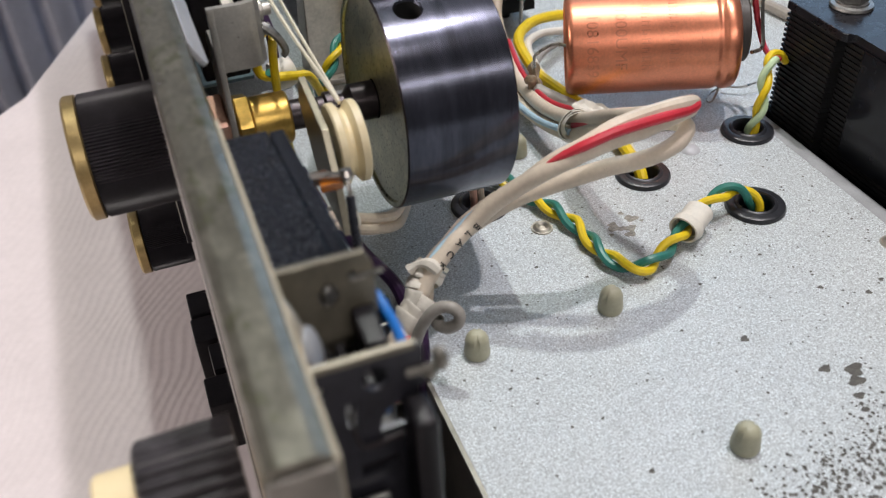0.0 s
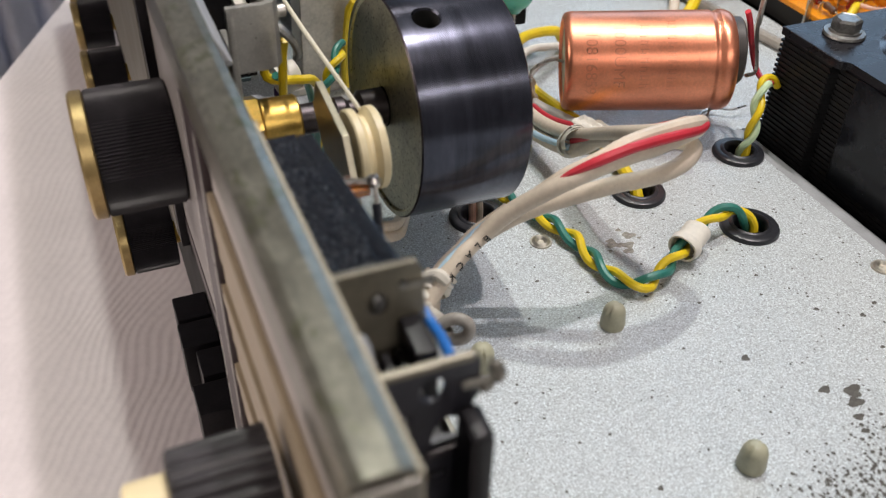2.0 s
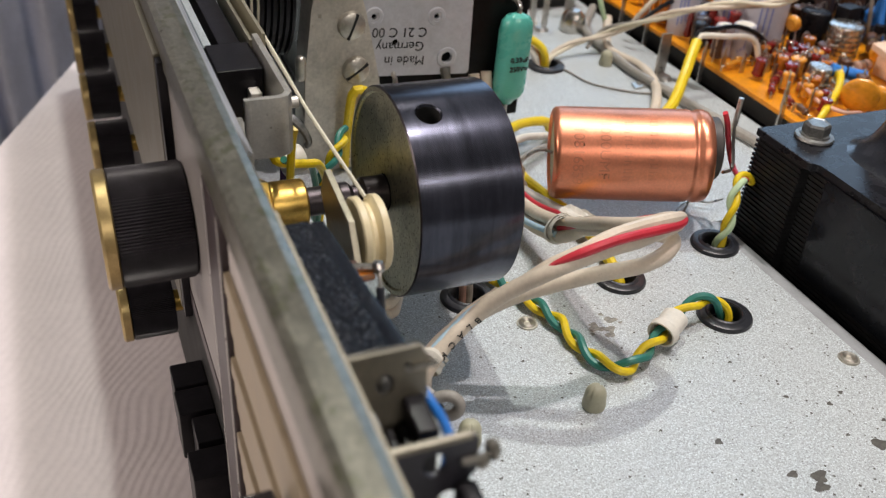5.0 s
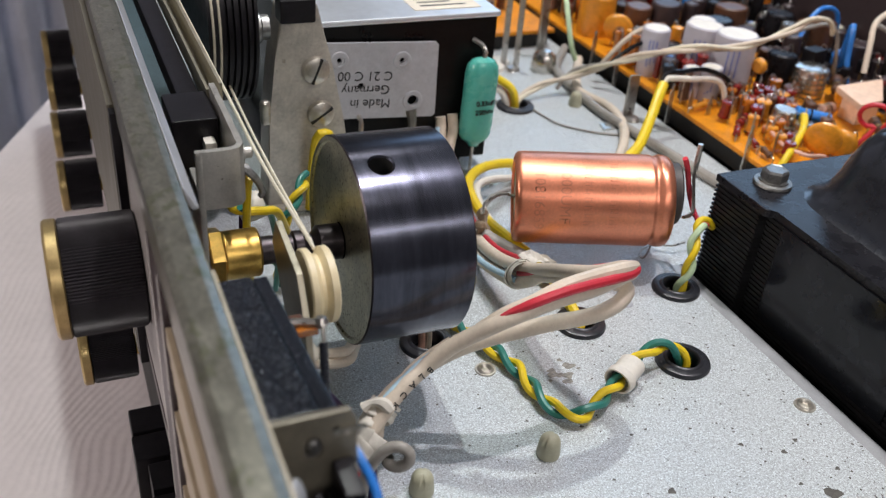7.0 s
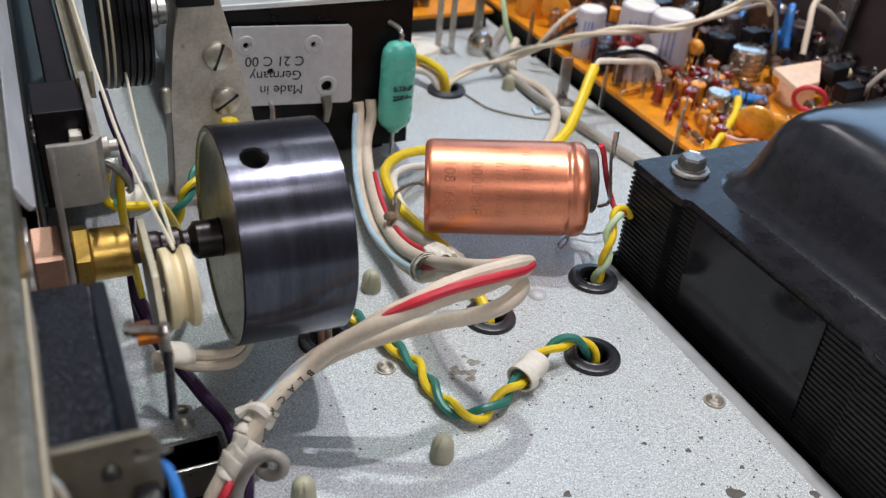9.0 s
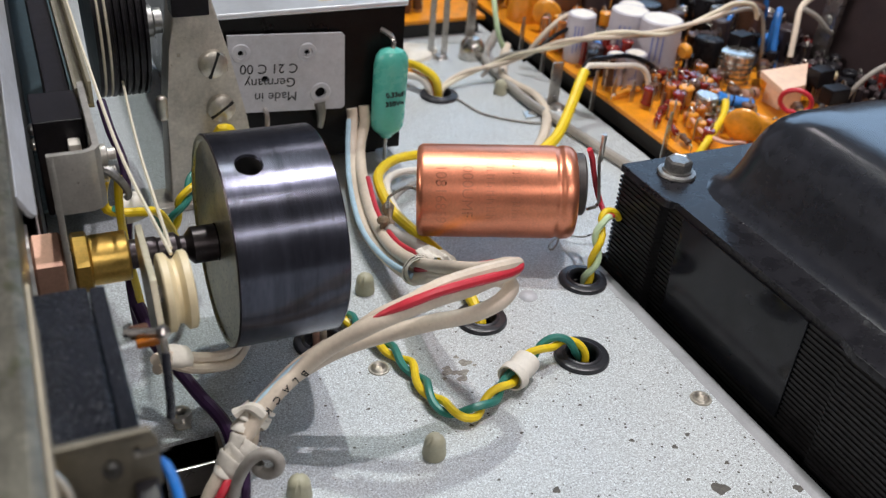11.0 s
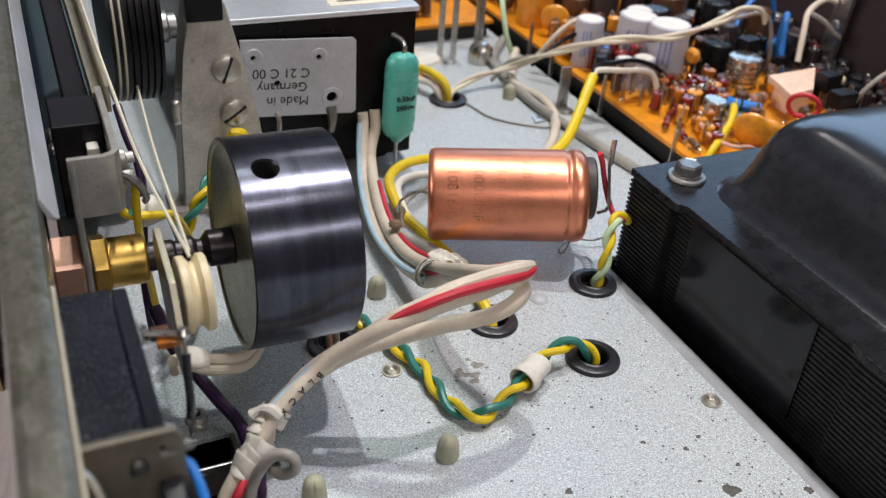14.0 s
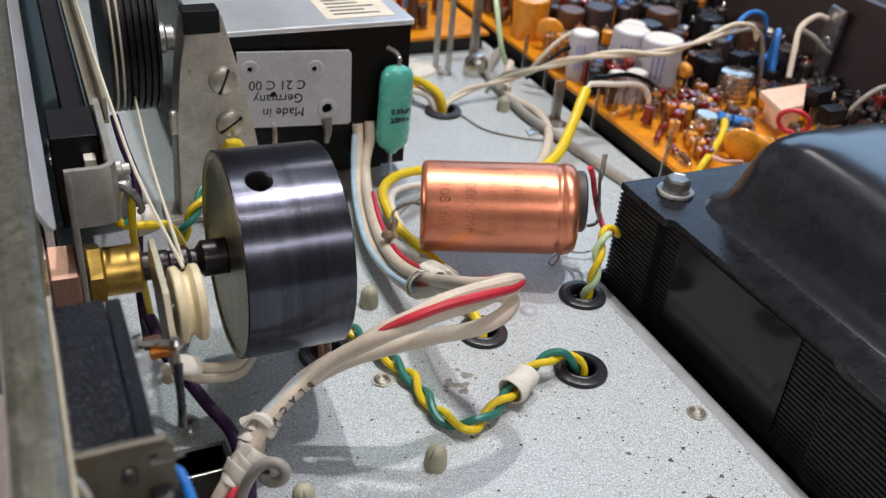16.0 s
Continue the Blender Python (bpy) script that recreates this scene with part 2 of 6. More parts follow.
M_COPPER = surf("copper_can", (0.82, 0.305, 0.18), 0.33, 0.86, 0.14, 0.06, 0.008, 1.5)
M_BLACK = surf("black_paint", (0.012, 0.012, 0.015), 0.28, 0.0, 0.3, 0.2, 0.03, 1.6, spots=((0.26, 0.26, 0.27), 3.4, 0.68), spec=0.22)
M_BLACKGLOSS = surf("black_gloss_enamel", (0.009, 0.01, 0.013), 0.13, 0.0, 0.3, 0.15, 0.003, 0.3, spots=((0.2, 0.2, 0.2), 2.2, 0.71), rvar=0.04, spec=0.3)
M_DOME = surf("black_dome_enamel", (0.019, 0.021, 0.027), 0.2, 0.0, 0.15, 0.15, 0.014, 0.3, spots=((0.26, 0.26, 0.27), 3.6, 0.69), rvar=0.035, spec=0.7)
M_LAM = surf("black_lamination", (0.012, 0.012, 0.013), 0.4, 0.0, 0.3, 0.3, 0.03, 1.5, spec=0.2)
M_PLASTIC = surf("black_plastic", (0.01, 0.009, 0.011), 0.36, 0.0, 0.3, 0.3, 0.03, 2, spec=0.24)
M_BOLT = surf("grey_plated_bolt", (0.3, 0.3, 0.29), 0.4, 0.9, 0.25, 0.5, 0.02, 1.5)
M_RUBBER = surf("black_rubber", (0.02, 0.021, 0.026), 0.34, 0.0, 0.3, 0.3, 0.03, 1.5)
M_KNOBGOLD = surf("gold_anodised_cap", (0.42, 0.31, 0.14), 0.38, 0.8, 0.15, 0.3, 0.02, 2)
M_NYLON = surf("ivory_nylon", (0.8, 0.68, 0.43), 0.4, 0.0, 0.06, 0.2, 0.01, 2)
M_POST = surf("milky_nylon_post", (0.44, 0.43, 0.31), 0.45, 0.0, 0.08, 0.3, 0.02, 1.5)
M_BEIGE = surf("ivory_pvc", (0.66, 0.57, 0.46), 0.42, 0.0, 0.1, 0.12, 0.015, 1.2, spots=((0.4, 0.33, 0.26), 0.35, 0.7))
M_WHITE = surf("white_pvc", (0.76, 0.72, 0.64), 0.42, 0.0, 0.08, 0.15, 0.02, 1.0)
M_RED = surf("red_pvc", (0.55, 0.03, 0.05), 0.4, 0.0, 0.12, 0.2, 0.01, 1)
M_YELLOW = surf("yellow_pvc", (0.8, 0.58, 0.02), 0.38, 0.0, 0.1, 0.2, 0.01, 1)
M_GREEN = surf("green_pvc", (0.03, 0.2, 0.16), 0.38, 0.0, 0.12, 0.2, 0.01, 1)
M_BLUE = surf("blue_pvc", (0.012, 0.15, 0.5), 0.35, 0.0, 0.1, 0.2, 0.01, 1)
M_PALEBLUE = surf("pale_blue_pvc", (0.4, 0.58, 0.7), 0.4, 0.0, 0.1, 0.2, 0.01, 1)
M_PURPLE = surf("purple_pvc", (0.035, 0.014, 0.05), 0.35, 0.0, 0.15, 0.2, 0.01, 1)
M_GREYPVC = surf("grey_pvc", (0.33, 0.31, 0.28), 0.45, 0.0, 0.12, 0.2, 0.01, 1)
M_PINK = surf("pink_pvc", (0.72, 0.42, 0.32), 0.4, 0.0, 0.1, 0.2, 0.01, 1)
M_LTGREEN = surf("light_green_pvc", (0.5, 0.66, 0.42), 0.4, 0.0, 0.1, 0.2, 0.01, 1)
M_TEAL = surf("teal_lacquer", (0.09, 0.46, 0.38), 0.28, 0.0, 0.06, 0.15, 0.015, 0.8, coat=0.3)
M_TIE = surf("brown_frayed_tape", (0.2, 0.14, 0.085), 0.5, 0.0, 0.35, 0.5, 0.06, 1.5)
M_TIN = surf("tinned_wire", (0.5, 0.48, 0.45), 0.3, 0.95, 0.15, 0.5, 0.01, 2)
M_PLATE = surf("grey_painted_plate", (0.5, 0.51, 0.54), 0.5, 0.1, 0.08, 0.3, 0.03, 1.5)
M_INK = surf("black_ink", (0.02, 0.02, 0.02), 0.6, 0.0, 0.1, 1, 0)
# bright tin whose bluish white also carries the window's reflection
M_BOXTOP = surf("tinplate_window_sheen", (0.75, 0.78, 0.82), 0.35, 0.6, 0.08, 0.05, 0.01, 0.3)
# walls and feet of the tuner box, set near black
M_BOXSIDE = surf("near_black_sheet", (0.006, 0.006, 0.006), 0.3, 0.0, 0.4, 0.1, 0.02, 1, spec=0.15)
M_LABEL = surf("cream_paper_label", (0.75, 0.68, 0.56), 0.6, 0.0, 0.08, 0.2, 0.02, 1)
M_PCB = surf("orange_phenolic_board", (0.74, 0.27, 0.008), 0.4, 0.0, 0.2, 0.12, 0.02, 1, spots=((0.5, 0.16, 0.01), 0.3, 0.66))
M_CLOTH = surf("pale_tablecloth", (0.68, 0.62, 0.632), 0.8, 0.0, 0.06, 0.03, 0.1, 0.35)
M_CURTAIN = surf("dark_grey_curtain", (0.6, 0.61, 0.69), 0.8, 0.0, 0.2, 0.01, 0.05, 0.5)
M_RIM = surf("pale_grey_rim", (0.5, 0.46, 0.44), 0.45, 0.2, 0.12, 0.1, 0.02, 1.5)
M_PANEL = surf("grey_fascia_plate", (0.27, 0.25, 0.24), 0.45, 0.2, 0.12, 0.1, 0.02, 1.5)
M_FASCIA = surf("beige_fascia", (0.33, 0.27, 0.19), 0.5, 0.0, 0.12, 0.08, 0.02, 1.5, stretch=(3, 3, 0.3))
M_WALL = surf("room_wall_paint", (0.26, 0.255, 0.25), 0.8, 0.0, 0.05, 0.002, 0.05, 0.02)
M_CEIL = surf("ceiling_paint", (0.45, 0.45, 0.44), 0.8, 0.0, 0.04, 0.002, 0.05, 0.02)
M_CASE = surf("dark_brown_case", (0.045, 0.032, 0.035), 0.4, 0.0, 0.15, 0.05, 0.02, 0.8)
# near black that stands for shade in holes, slots and gaps
M_DARK = surf("shade_black", (0.012, 0.012, 0.012), 0.7, 0.0, 0.2, 0.1, 0.02, 1)
# the pale spots are dust and also oil glints put into the colour
M_BLOCK = surf("oily_glint_case", (0.008, 0.01, 0.015), 0.24, 0.0, 0.4, 0.1, 0.05, 2.6, spots=((0.4, 0.4, 0.43), 2.6, 0.645), rvar=0.1, spec=0.5)
M_OIL = surf("oil_film", (0.02, 0.022, 0.03), 0.28, 0.0, 0.2, 0.3, 0.0, 1, rvar=0.04, spec=0.9)
M_SILK = surf("dial_cord", (0.7, 0.64, 0.5), 0.6, 0.0, 0.1, 0.5, 0.03, 4)
M_TAPE = surf("white_lacing_tape", (0.72, 0.68, 0.6), 0.5, 0.0, 0.08, 0.3, 0.04, 1.0)
M_BROWN = surf("brown_phenolic", (0.1, 0.045, 0.025), 0.35, 0.0, 0.2, 0.3, 0.02, 1)
M_DKRED = surf("dark_red_enamel", (0.2, 0.018, 0.014), 0.16, 0.0, 0.3, 0.4, 0.02, 1, coat=0.6)
M_AMBER = surf("amber_lacquer", (0.42, 0.13, 0.015), 0.14, 0.0, 0.3, 0.3, 0.02, 1, coat=0.6)
M_ORANGE = surf("orange_lacquer", (0.72, 0.3, 0.03), 0.3, 0.0, 0.15, 0.3, 0.02, 1, coat=0.3)
M_COIL = surf("pale_pink_former", (0.78, 0.56, 0.42), 0.55, 0.0, 0.12, 0.3, 0.02, 1)
M_PRINT = surf("blue_print", (0.2, 0.24, 0.5), 0.5, 0.0, 0.1, 0.5, 0)
M_BLUECAP = surf("blue_lacquer", (0.03, 0.2, 0.62), 0.3, 0.0, 0.15, 0.3, 0.02, 1, coat=0.3)
M_WHITECAP = surf("white_cap_sleeve", (0.5, 0.49, 0.55), 0.4, 0.0, 0.06, 0.2, 0.01, 1)
M_SILVER = surf("silvery_can", (0.6, 0.58, 0.54), 0.25, 0.9, 0.12, 0.3, 0.01, 1)
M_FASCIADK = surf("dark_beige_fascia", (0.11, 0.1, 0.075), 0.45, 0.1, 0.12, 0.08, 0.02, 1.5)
M_ENDPLATE = surf("dusty_bakelite", (0.055, 0.048, 0.045), 0.5, 0.0, 0.25, 0.3, 0.03, 1.5)
M_STAMP = surf("stamped_copper", (0.68, 0.25, 0.15), 0.3, 0.9, 0.1, 0.2, 0.01, 1)
M_SMUDGE = surf("brown_grey_smudge", (0.26, 0.25, 0.22), 0.55, 0.2, 0.35, 0.9, 0.02, 2)
M_STAIN = surf("dried_dark_stain", (0.1, 0.095, 0.085), 0.6, 0.2, 0.3, 0.6, 0.02, 2)


def rippled(m, scale, height):
    """Adds broad wavy ripples to a material's relief."""
    nt = m.node_tree
    N, L = nt.nodes, nt.links
    bump = next(n for n in N if n.type == "BUMP")
    tc = next(n for n in N if n.type == "TEX_COORD")
    mp = N.new("ShaderNodeMapping")
    mp.inputs["Scale"].default_value = (1000, 1000, 1000)
    mp.inputs["Rotation"].default_value = (0, 0, 0.45)
    L.new(tc.outputs["Object"], mp.inputs["Vector"])
    wave = N.new("ShaderNodeTexWave")
    wave.inputs["Scale"].default_value, wave.inputs["Distortion"].default_value = scale, 26.0
    wave.inputs["Detail"].default_value, wave.inputs["Detail Scale"].default_value = 1.0, 0.2
    L.new(mp.outputs["Vector"], wave.inputs["Vector"])
    b2 = N.new("ShaderNodeBump")
    b2.inputs["Strength"].default_value, b2.inputs["Distance"].default_value = 1.0, height * MM
    L.new(wave.outputs["Fac"], b2.inputs["Height"])
    L.new(b2.outputs["Normal"], bump.inputs["Normal"])


rippled(M_CLOTH, 0.1, 0.085)


def grainy(m, scale, low, high):
    """Multiplies a material's colour by the brightness of small crystal cells."""
    nt = m.node_tree
    N, L = nt.nodes, nt.links
    bsdf = N["Principled BSDF"]
    old = bsdf.inputs["Base Color"].links[0].from_socket
    mp = next(n for n in N if n.type == "MAPPING")
    vor = N.new("ShaderNodeTexVoronoi")
    vor.inputs["Scale"].default_value = scale
    L.new(mp.outputs["Vector"], vor.inputs["Vector"])
    one = N.new("ShaderNodeSeparateColor")
    L.new(vor.outputs["Color"], one.inputs[0])
    rng = N.new("ShaderNodeMapRange")
    rng.inputs["To Min"].default_value, rng.inputs["To Max"].default_value = low, high
    L.new(one.outputs[0], rng.inputs["Value"])
    mul = N.new("ShaderNodeVectorMath")
    mul.operation = "MULTIPLY"
    L.new(old, mul.inputs[0])
    L.new(rng.outputs["Result"], mul.inputs[1])
    L.new(mul.outputs["Vector"], bsdf.inputs["Base Color"])


grainy(M_ZINC, 3.5, 0.74, 1.26)
grainy(M_GALV, 1.5, 0.86, 1.14)


def beaded(m, scale, height):
    """Adds small round droplets to a material's relief."""
    nt = m.node_tree
    N, L = nt.nodes, nt.links
    bump = next(n for n in N if n.type == "BUMP")
    mp = next(n for n in N if n.type == "MAPPING")
    vor = N.new("ShaderNodeTexVoronoi")
    vor.inputs["Scale"].default_value = scale
    L.new(mp.outputs["Vector"], vor.inputs["Vector"])
    rng = N.new("ShaderNodeMapRange")
    rng.inputs["From Min"].default_value, rng.inputs["From Max"].default_value = 0.08, 0.3
    rng.inputs["To Min"].default_value, rng.inputs["To Max"].default_value = 1.0, 0.0
    L.new(vor.outputs["Distance"], rng.inputs["Value"])
    b2 = N.new("ShaderNodeBump")
    b2.inputs["Strength"].default_value, b2.inputs["Distance"].default_value = 1.0, height * MM
    L.new(rng.outputs["Result"], b2.inputs["Height"])
    L.new(b2.outputs["Normal"], bump.inputs["Normal"])


beaded(M_BLOCK, 1.6, 0.08)

# ---- the room round the bench ----
def room():
    bm = B()
    box(bm, -1500, 1500, -1500, 2600, -830, -800)
    solo("floor", bm, M_CASE, "dark floor of the workshop room", "floor", kind="structure")
    bm = B()
    box(bm, -1500, 1500, -1500, 2600, 1400, 1430)
    solo("ceiling", bm, M_CEIL, "pale painted ceiling above the bench", "ceiling", kind="structure")
    for name, (x0, x1, y0, y1) in {"wall_west": (-1530, -1500, -1500, 2600), "wall_east": (1500, 1530, -1500, 2600), "wall_south": (-1530, 1530, -1530, -1500), "wall_north": (-1530, 1530, 2600, 2630)}.items():
        bm = B()
        box(bm, x0, x1, y0, y1, -800, 1400)
        solo(name, bm, M_WALL, "plain pale room wall", "wall", kind="structure")


room()
TABLE = -72.0


def table():
    t = thing("work_table", (0, 200, -800), "work table covered with a pale rippled cloth", "table")
    bm = B()
    outline = [(-420, -420), (520, -420), (520, 620), (-20, 520), (-128, 262), (-420, -60)]
    prism(bm, outline, TABLE - 22, TABLE - 2, bevel=1.5)
    part("tabletop", bm, M_CASE, t)
    bm = B()
    prism(bm, [(x * 1.002, y * 1.002) for x, y in outline], TABLE - 1.8, TABLE, bevel=0.6)
    part("cloth", bm, M_CLOTH, t, "pale pinkish-grey cloth with soft ripples")
    for x, y in ((-380, -380), (-370, -80), (480, -380), (480, 560)):
        bm = B()
        box(bm, x - 22, x + 22, y - 22, y + 22, -800, TABLE - 22, 2)
        part("leg", bm, M_CASE, t)


table()


def curtain():
    bm = B()
    n, x0, x1 = 640, -900, 60
    lo, hi = [], []
    for k in range(n + 1):
        x = x0 + (x1 - x0) * k / n
        y = 760 + 13 * math.sin(x / 5.2 + 1.6 * math.sin(x / 37)) + 7 * math.sin(x / 23.0 + 1)
        lo.append(bm.verts.new((x, y, -780)))
        hi.append(bm.verts.new((x, y, 500)))
    for k in range(n):
        bm.faces.new((lo[k], lo[k + 1], hi[k + 1], hi[k]))
    bmesh.ops.solidify(bm, geom=bm.faces[:], thickness=3)
    solo("curtain", bm, M_CURTAIN, "dark grey pleated curtain hanging behind the table", "curtain")


curtain()

# ---- the receiver's chassis ----
HOLES = {"a": (48.3, -12.3, 4.6), "b": (65.6, 15.7, 4.4), "c": (31.3, 9.2, 4.4), "d": (-9.7, 13.5, 4.6), "e": (76.9, 139.5, 5.0)}


def chassis():
    t = thing("chassis", (0, 0, -60), "zinc-plated steel radio chassis, stained and speckled", "chassis")
    outline = [(-66, 300), (-66, -7.5), (-39.5, -7.5), (-39.5, -240), (72.5, -240), (72.5, 26), (127, 26), (127, 300)]
    bm = B()
    plate(bm, outline, [circle(x, y, r, 28) for x, y, r in HOLES.values()], -1.2, 0)
    part("deck", bm, M_ZINC, t, "grey speckled zinc-plated deck sheet")
    bm = B()
    # rolled edge beside the transformer, and the turned-down flanges
    prof = [(0, -0.02), (1.6, -0.15), (2.8, -0.7), (3.6, -1.8), (3.9, -3.2), (3.9, -28), (2.9, -28), (2.9, -3.4), (2.2, -1.9), (1.2, -1.25), (0, -1.2)]
    lo = [bm.verts.new((72.5 + x, -240, z)) for x, z in prof]
    hi = [bm.verts.new((72.5 + x, 26, z)) for x, z in prof]
    for k in range(len(prof)):
        j = (k + 1) % len(prof)
        bm.faces.new((lo[k], lo[j], hi[j], hi[k]))
    bm.faces.new(lo[::-1]), bm.faces.new(hi)
    part("rolled_edge", bm, M_EDGE, t, "smooth rolled edge beside the transformer")
    bm = B()
    box(bm, 70.8, 72.6, -240, 26, -0.02, 0.05)
    part("edge_strip", bm, M_EDGE, t)
    for dims in ((-66, -64.8, -7.5, 300, -58, -1.2), (-40.4, -39.44, -240, -7.5, -40, -0.1), (125.8, 127, 26, 300, -40, -1.2)):
        bm = B()
        box(bm, *dims)
        part("flange", bm, M_DULL, t)
    # unseen black plate, added so the deck holes look dark
    bm = B()
    box(bm, -64, 232, -236, 300, -60, -56)
    part("hole_backing", bm, M_DARK, t)


chassis()


def rail_and_panel():
    t = thing("front_panel", (-75, 60, -66), "front panel frame with a galvanised top flange and grey fascia", "front panel")
    bm = B()
    # folded top flange: flat top with rounded edges, turned down on both sides
    prof = [(-75.0, 63.5), (-75.0, 68.6), (-74.6, 69.6), (-73.6, 70), (-73.3, 70), (-70.5, 70), (-70.2, 70), (-69.0, 69.5), (-68.5, 68.4), (-68.5, 58), (-69.5, 58), (-69.5, 68.2), (-70.3, 69), (-73.5, 69), (-74, 68.4), (-74, 63.5)]
    y0, y1 = -101.0, 330.0
    lo = [bm.verts.new((x, y0, z)) for x, z in prof]
    hi = [bm.verts.new((x, y1, z)) for x, z in prof]
    for k in range(len(prof)):
        j = (k + 1) % len(prof)
        bm.faces.new((lo[k], lo[j], hi[j], hi[k]))
    bm.faces.new(lo[::-1]), bm.faces.new(hi)
    part("top_flange", bm, M_GALV, t, "mottled galvanised flange with bright worn edge")
    # thin box that colours the flange's inner face cream
    bm = B()
    box(bm, -68.7, -68.2, -101, -42, 58.5, 68.7, 0.15)
    part("edge_strip", bm, M_STRIP, t, "cream strip with brown spots over the flange's inner face")
    bm = B()
    # lip that slopes down on the inner side, with a rounded near corner
    lip = [(-17.0, 0.0), (330, 0.0), (330, 5.4), (-15.2, 5.4), (-16.6, 4.9), (-17.6, 3.6)]
    prism(bm, lip, -0.45, 0.45, Matrix(((0, 0.45, 0.89, -68.75), (1, 0, 0, 0), (0, -0.89, 0.45, 68.2), (0, 0, 0, 1))), 0.15)
    part("inner_lip", bm, M_LIP, t, "grey inner lip, window reflection put into its pale colour")
    # black sheet added to close the gap and keep it dark
    bm = B()
    box(bm, -66.7, -66.1, 17, 330, -60, 62.4)
    part("gap_blackout", bm, M_DARK, t)
    bm = B()
    box(bm, -74.4, -73.4, -18.2, 330, 11.6, 63.2, 0.25)
    part("fascia_plate", bm, M_PANEL, t)
    bm = B()
    box(bm, -71.9, -70.9, -101, 330, -64, 60, 0.1)
    part("panel_sheet", bm, M_DARK, t)
    bm = B()
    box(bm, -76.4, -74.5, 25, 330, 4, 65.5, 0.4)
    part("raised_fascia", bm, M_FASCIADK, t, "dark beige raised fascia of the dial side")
    bm = B()
    box(bm, -76.2, -74.45, 21.4, 24.8, 4, 65, 0.2)
    part("black_trim", bm, M_PLASTIC, t)
    # shadow under the plate's bottom edge, built as a dark strip
    bm = B()
    box(bm, -74.6, -72.0, -12, 330, 7.6, 11.5, 0.2)
    part("edge_shadow_strip", bm, M_CASE, t, "dark brown strip for the shadow under the fascia plate")
    bm = B()
    box(bm, -75.0, -72.0, -31.2, -18.4, -62, 62.6, 0.3)
    part("upright_trim", bm, M_CASE, t, "dark brown upright trim with thin bright edges")
    for y in (-18.9, -30.7):
        bm = B()
        box(bm, -75.15, -74.9, y - 0.15, y + 0.15, -61, 62, 0.05)
        part("bright_line", bm, M_STEEL, t)
    bm = B()
    box(bm, -73.7, -72.1, -100, -31.4, -62, 63.2, 0.15)
    part("rim_plate", bm, M_RIM, t, "pale grey plate under the flange")
    # stepped ribs below it, in groups of four
    for g in range(6):
        for k in range(4):
            bm = B()
            z = 52.4 - 17.2 * g - 4.2 * k
            box(bm, -74.75 + 0.22 * k, -73.75, -99.5, -31.6 - 0.5 * (k % 2), z - 3.6, z, 0.12)
            part("rib", bm, M_FASCIA, t)


rail_and_panel()
AXY, AXZ, AXB = 9.3, 36.05, radians(-1.2)
AX_DIR = Vector((math.cos(AXB), 0, math.sin(AXB)))


def on_axis(s):
    """A place on the tuning shaft, s millimetres along."""
    return Vector((0, AXY, AXZ)) + s * AX_DIR


